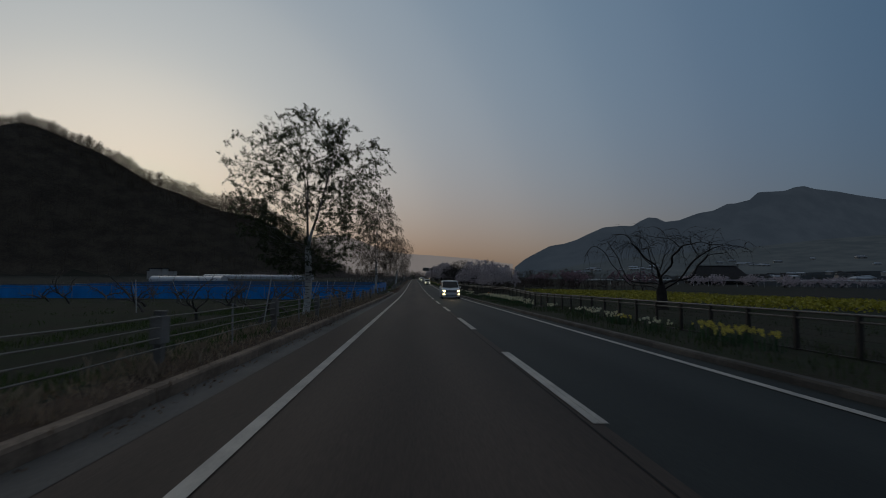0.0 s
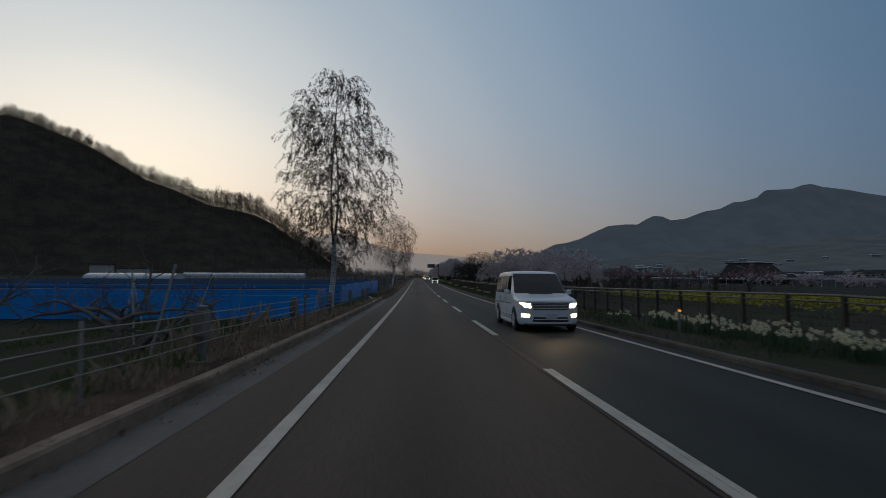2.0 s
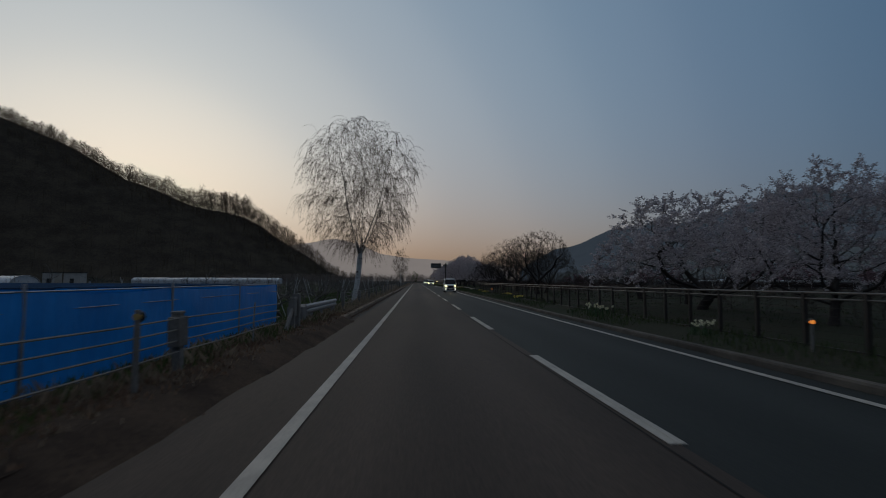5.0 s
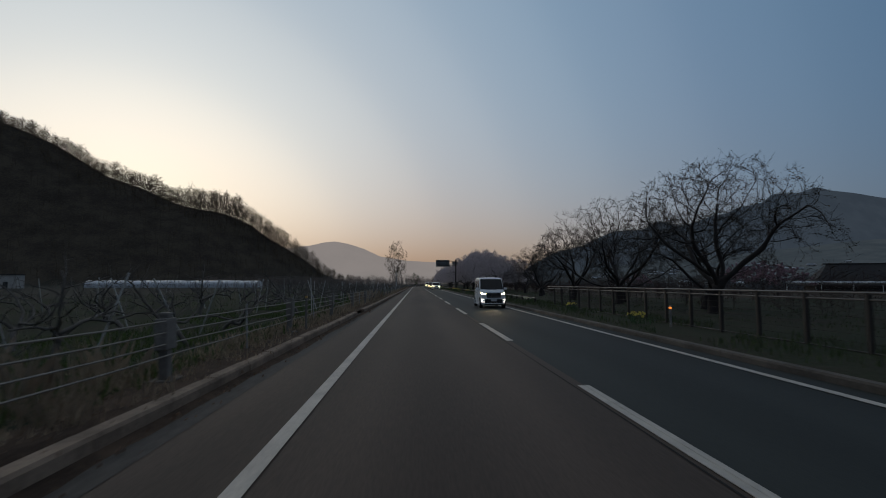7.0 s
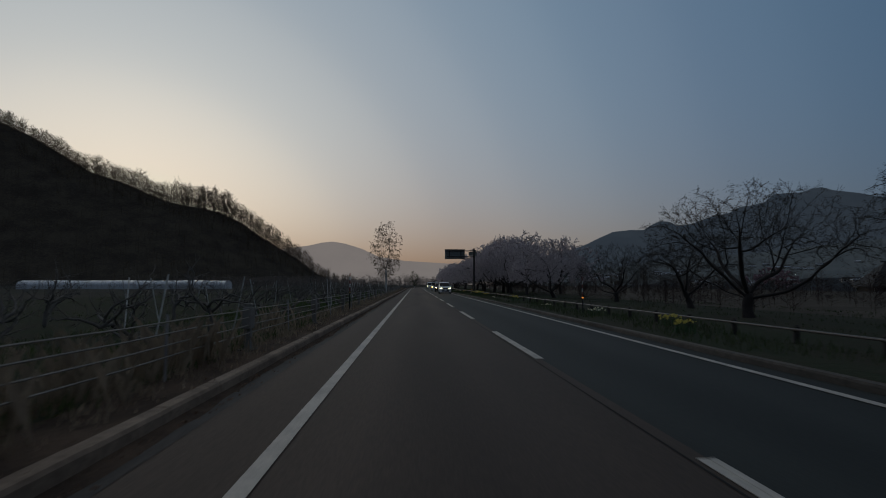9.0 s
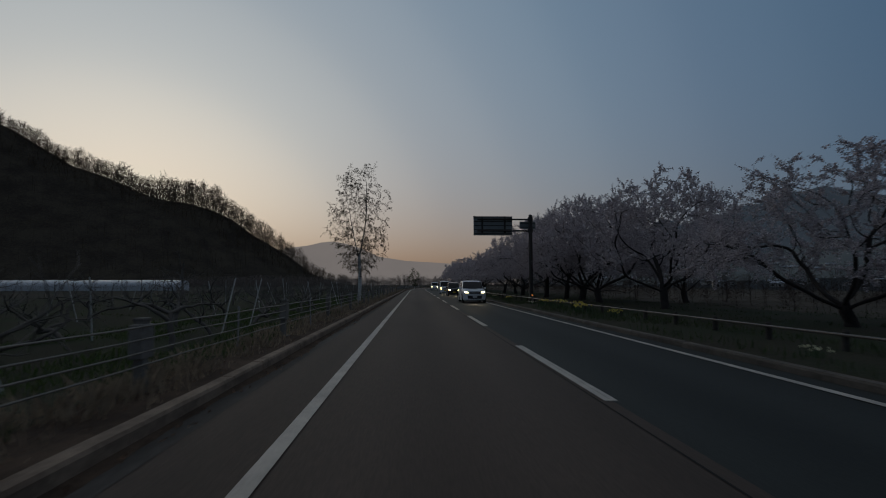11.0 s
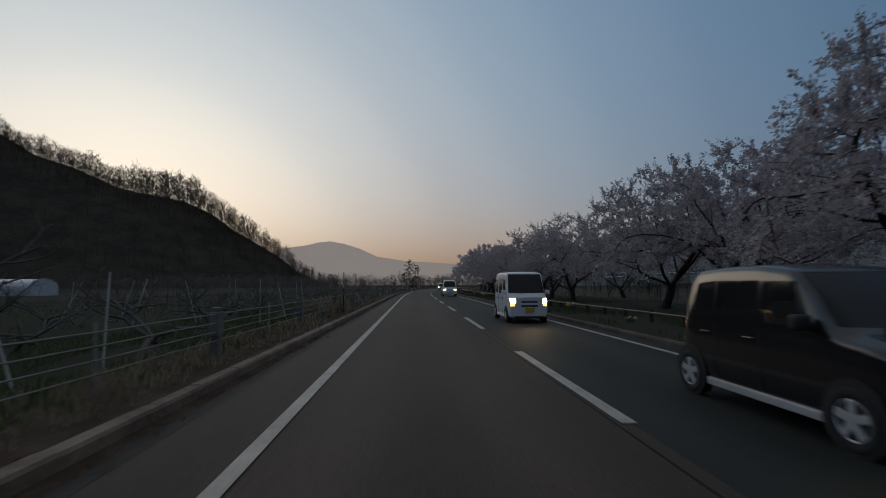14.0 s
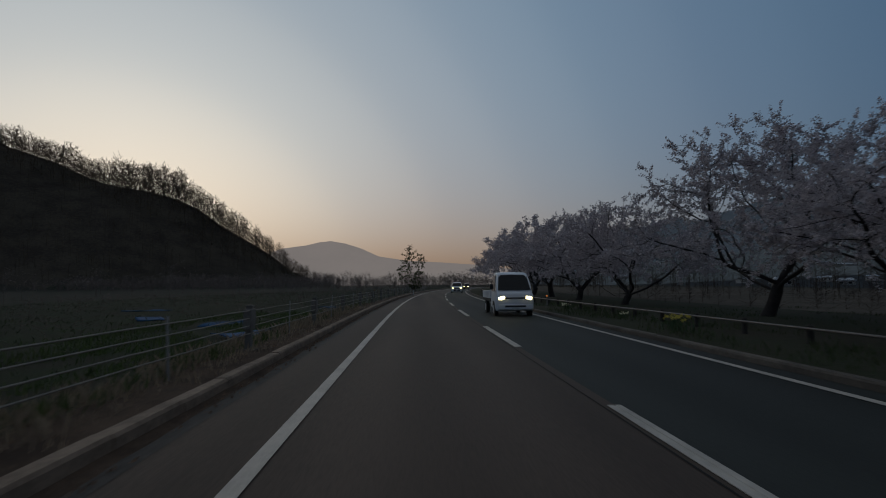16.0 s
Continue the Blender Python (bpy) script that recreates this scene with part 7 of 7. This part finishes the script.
def levee_rail(x0, x1, y0, y1, z, label):
    root = tagged(empty("far_guard_rail"), label, "guard rail")
    n = 40
    pts = [(x0 + (x1 - x0) * i / n, y0 + (y1 - y0) * i / n, z) for i in range(n + 1)]
    v, f = tubes([(pts, [0.28] * len(pts))], 4)
    mesh_ob("rail", v, f, M_WPAINT, root)
    src = None
    for i in range(n + 1):
        px, py, pz = pts[i]
        g = land(px, py)
        m = pose(px, py, g - 0.2) @ Matrix.Diagonal((1, 1, max(0.4, (pz - g + 0.2)), 1))
        if src is None:
            src = part("post", rod((0, 0, 0), (0, 0, 1), 0.08, None, 6), M_WPAINT, root)
            src.matrix_basis = m
        else:
            share("post", src.data, root, m)


levee_rail(62, 420, 205, 330, 1.5, "pale guard rail along the far river road")


def house(name, x, y, w, d, h, roof_h, turn, label, category="house", overhang=0.8, windows=3, wall_mat=None, roof_mat=None):
    root = tagged(empty(name, pose(x, y, land(x, y) - 0.3, 0, 0, turn)), label, category, "valley houses")
    bm = boxed(-w / 2, w / 2, -d / 2, d / 2, 0, h)
    part("wall", bm, wall_mat or M_WALL, root)
    o = overhang
    top = w * 0.31
    v = [(-w / 2 - o, -d / 2 - o, h), (w / 2 + o, -d / 2 - o, h), (w / 2 + o, d / 2 + o, h), (-w / 2 - o, d / 2 + o, h), (-top, 0, h + roof_h), (top, 0, h + roof_h)]
    v += [(a, b, c - 0.25) for a, b, c in v[:4]]
    f = [(0, 1, 5, 4), (2, 3, 4, 5), (1, 2, 5), (3, 0, 4), (6, 7, 1, 0), (7, 8, 2, 1), (8, 9, 3, 2), (9, 6, 0, 3), (9, 8, 7, 6)]
    rf = mesh_ob("roof", v, f, roof_mat or M_ROOF, root)
    part("ridge_cap", boxed(-top * 1.15, top * 1.15, -0.5, 0.5, h + roof_h - 0.3, h + roof_h + 0.35, 0.1), M_ROOF, rf)
    for side in (-1, 1):
        for k in range(windows):
            cx = -w / 2 + w * (k + 0.5) / windows
            wn = part("window", boxed(cx - w * 0.09, cx + w * 0.09, side * d / 2 - 0.04, side * d / 2 + 0.04, h * 0.35, h * 0.75), M_GLASS, root)
            part("frame", boxed(cx - w * 0.10, cx + w * 0.10, side * d / 2 - 0.02, side * d / 2 + 0.02, h * 0.33, h * 0.77), M_WPAINT, wn)
    return root


house("great_barn", 221, 362, 40, 17, 3.2, 11.0, -22, "large farmhouse with a broad dark hipped roof", "farmhouse", 2.0, 6, M_ROOF)
g = np.random.default_rng(540)
for k in range(46):
    x = g.uniform(300, 900)
    y = g.uniform(420, 980) if x < 600 else g.uniform(300, 900)
    house("house", x, y, g.uniform(9, 16), g.uniform(7, 10), g.uniform(4, 6.5), g.uniform(1.5, 3), g.uniform(-60, 30), "pale house with a dim roof in the valley village", windows=2, roof_mat=M_PALE_ROOF if k % 2 else None)
FOOT = ((520, 2300, 10), (760, 2250, 60), (1000, 2150, 95), (1300, 2050, 120), (1700, 1900, 170), (2200, 1700, 210))
for k in range(30):
    u, f = g.choice((1.1, 2.0, 3.3, 4.2)) + g.normal(0, 0.16), g.uniform(0.48, 0.70)
    c = [float(np.interp(u, range(6), [q[i] for q in FOOT])) for i in range(3)]
    d = math.hypot(c[0], c[1])
    x, y, z = c[0] - c[0] / d * 1200 * f, c[1] - c[1] / d * 1200 * f, c[2] * (1 - f) ** 1.25 - 5 * f + 2.0
    root = house("house", x, y, g.uniform(14, 30), g.uniform(9, 12), g.uniform(4, 6), g.uniform(2.5, 4.5), g.uniform(-50, 10), "pale-roofed house on the far hillside", windows=2, roof_mat=M_PALE_ROOF)
    root.location.z = z
for x, y, z in ((150, 480, 6.5), (300, 560, 14.0), (210, 420, 8.0)):
    root = tagged(empty("street_lamp", pose(x, y, land(x, y))), "distant lit street lamp in the valley", "street lamp", "street lamps")
    hgt = z + 1.0
    part("pole", rod((0, 0, -0.3), (0, 0, hgt), 0.08, 0.05, 8), M_GALV, root)
    part("arm", rod((0, 0, hgt), (-0.6, -0.4, hgt + 0.1), 0.04, None, 6), M_GALV, root)
    bm = bmesh.new()
    bmesh.ops.create_uvsphere(bm, u_segments=10, v_segments=6, radius=0.12)
    lm = part("lamp", bm, M_STREET, root, "white glowing lamp")
    lm.matrix_basis = pose(-0.6, -0.4, hgt + 0.02)


# ---- kerbstones, last ----
def kerb(name, x0, x1, gaps, label):
    root = tagged(empty(name), label, "kerb", kind="structure")
    g = np.random.default_rng(600)
    data = kerbstone(x0, x1, 0.135 if x0 < 0 else 0.10, 1.2)
    if x0 > 0:
        data.materials[0] = M_KERB_DARK
    y = -14.0
    while y < 300:
        if not any(a < y < b for a, b in gaps):
            share("kerbstone", data, root, slab_pose(kerb_shift(y) if x0 < 0 else 0.0, y, 1.2, g))
        y += 1.2
    return root


kerb("kerb_left", -4.62, -4.80, ((79.0, 107.0), (143.0, 144.5)), "weathered brownish concrete kerbstones")
kerb("kerb_right", 3.38, 3.56, ((77.0, 79.5),), "weathered concrete kerbstones of the far side")
strip("kerb_far_left", [(-4.80, 0.15), (-4.65, 0.15), (-4.62, 0.12), (-4.62, -0.2)], 300.0, 470.0, 4.0, M_KERB, "weathered kerb round the far bend", category="kerb", shift=kerb_shift)
strip("kerb_far_right", [(3.38, -0.2), (3.38, 0.08), (3.42, 0.10), (3.56, 0.10)], 300.0, 470.0, 4.0, M_KERB_DARK, "weathered kerb round the far bend", category="kerb")
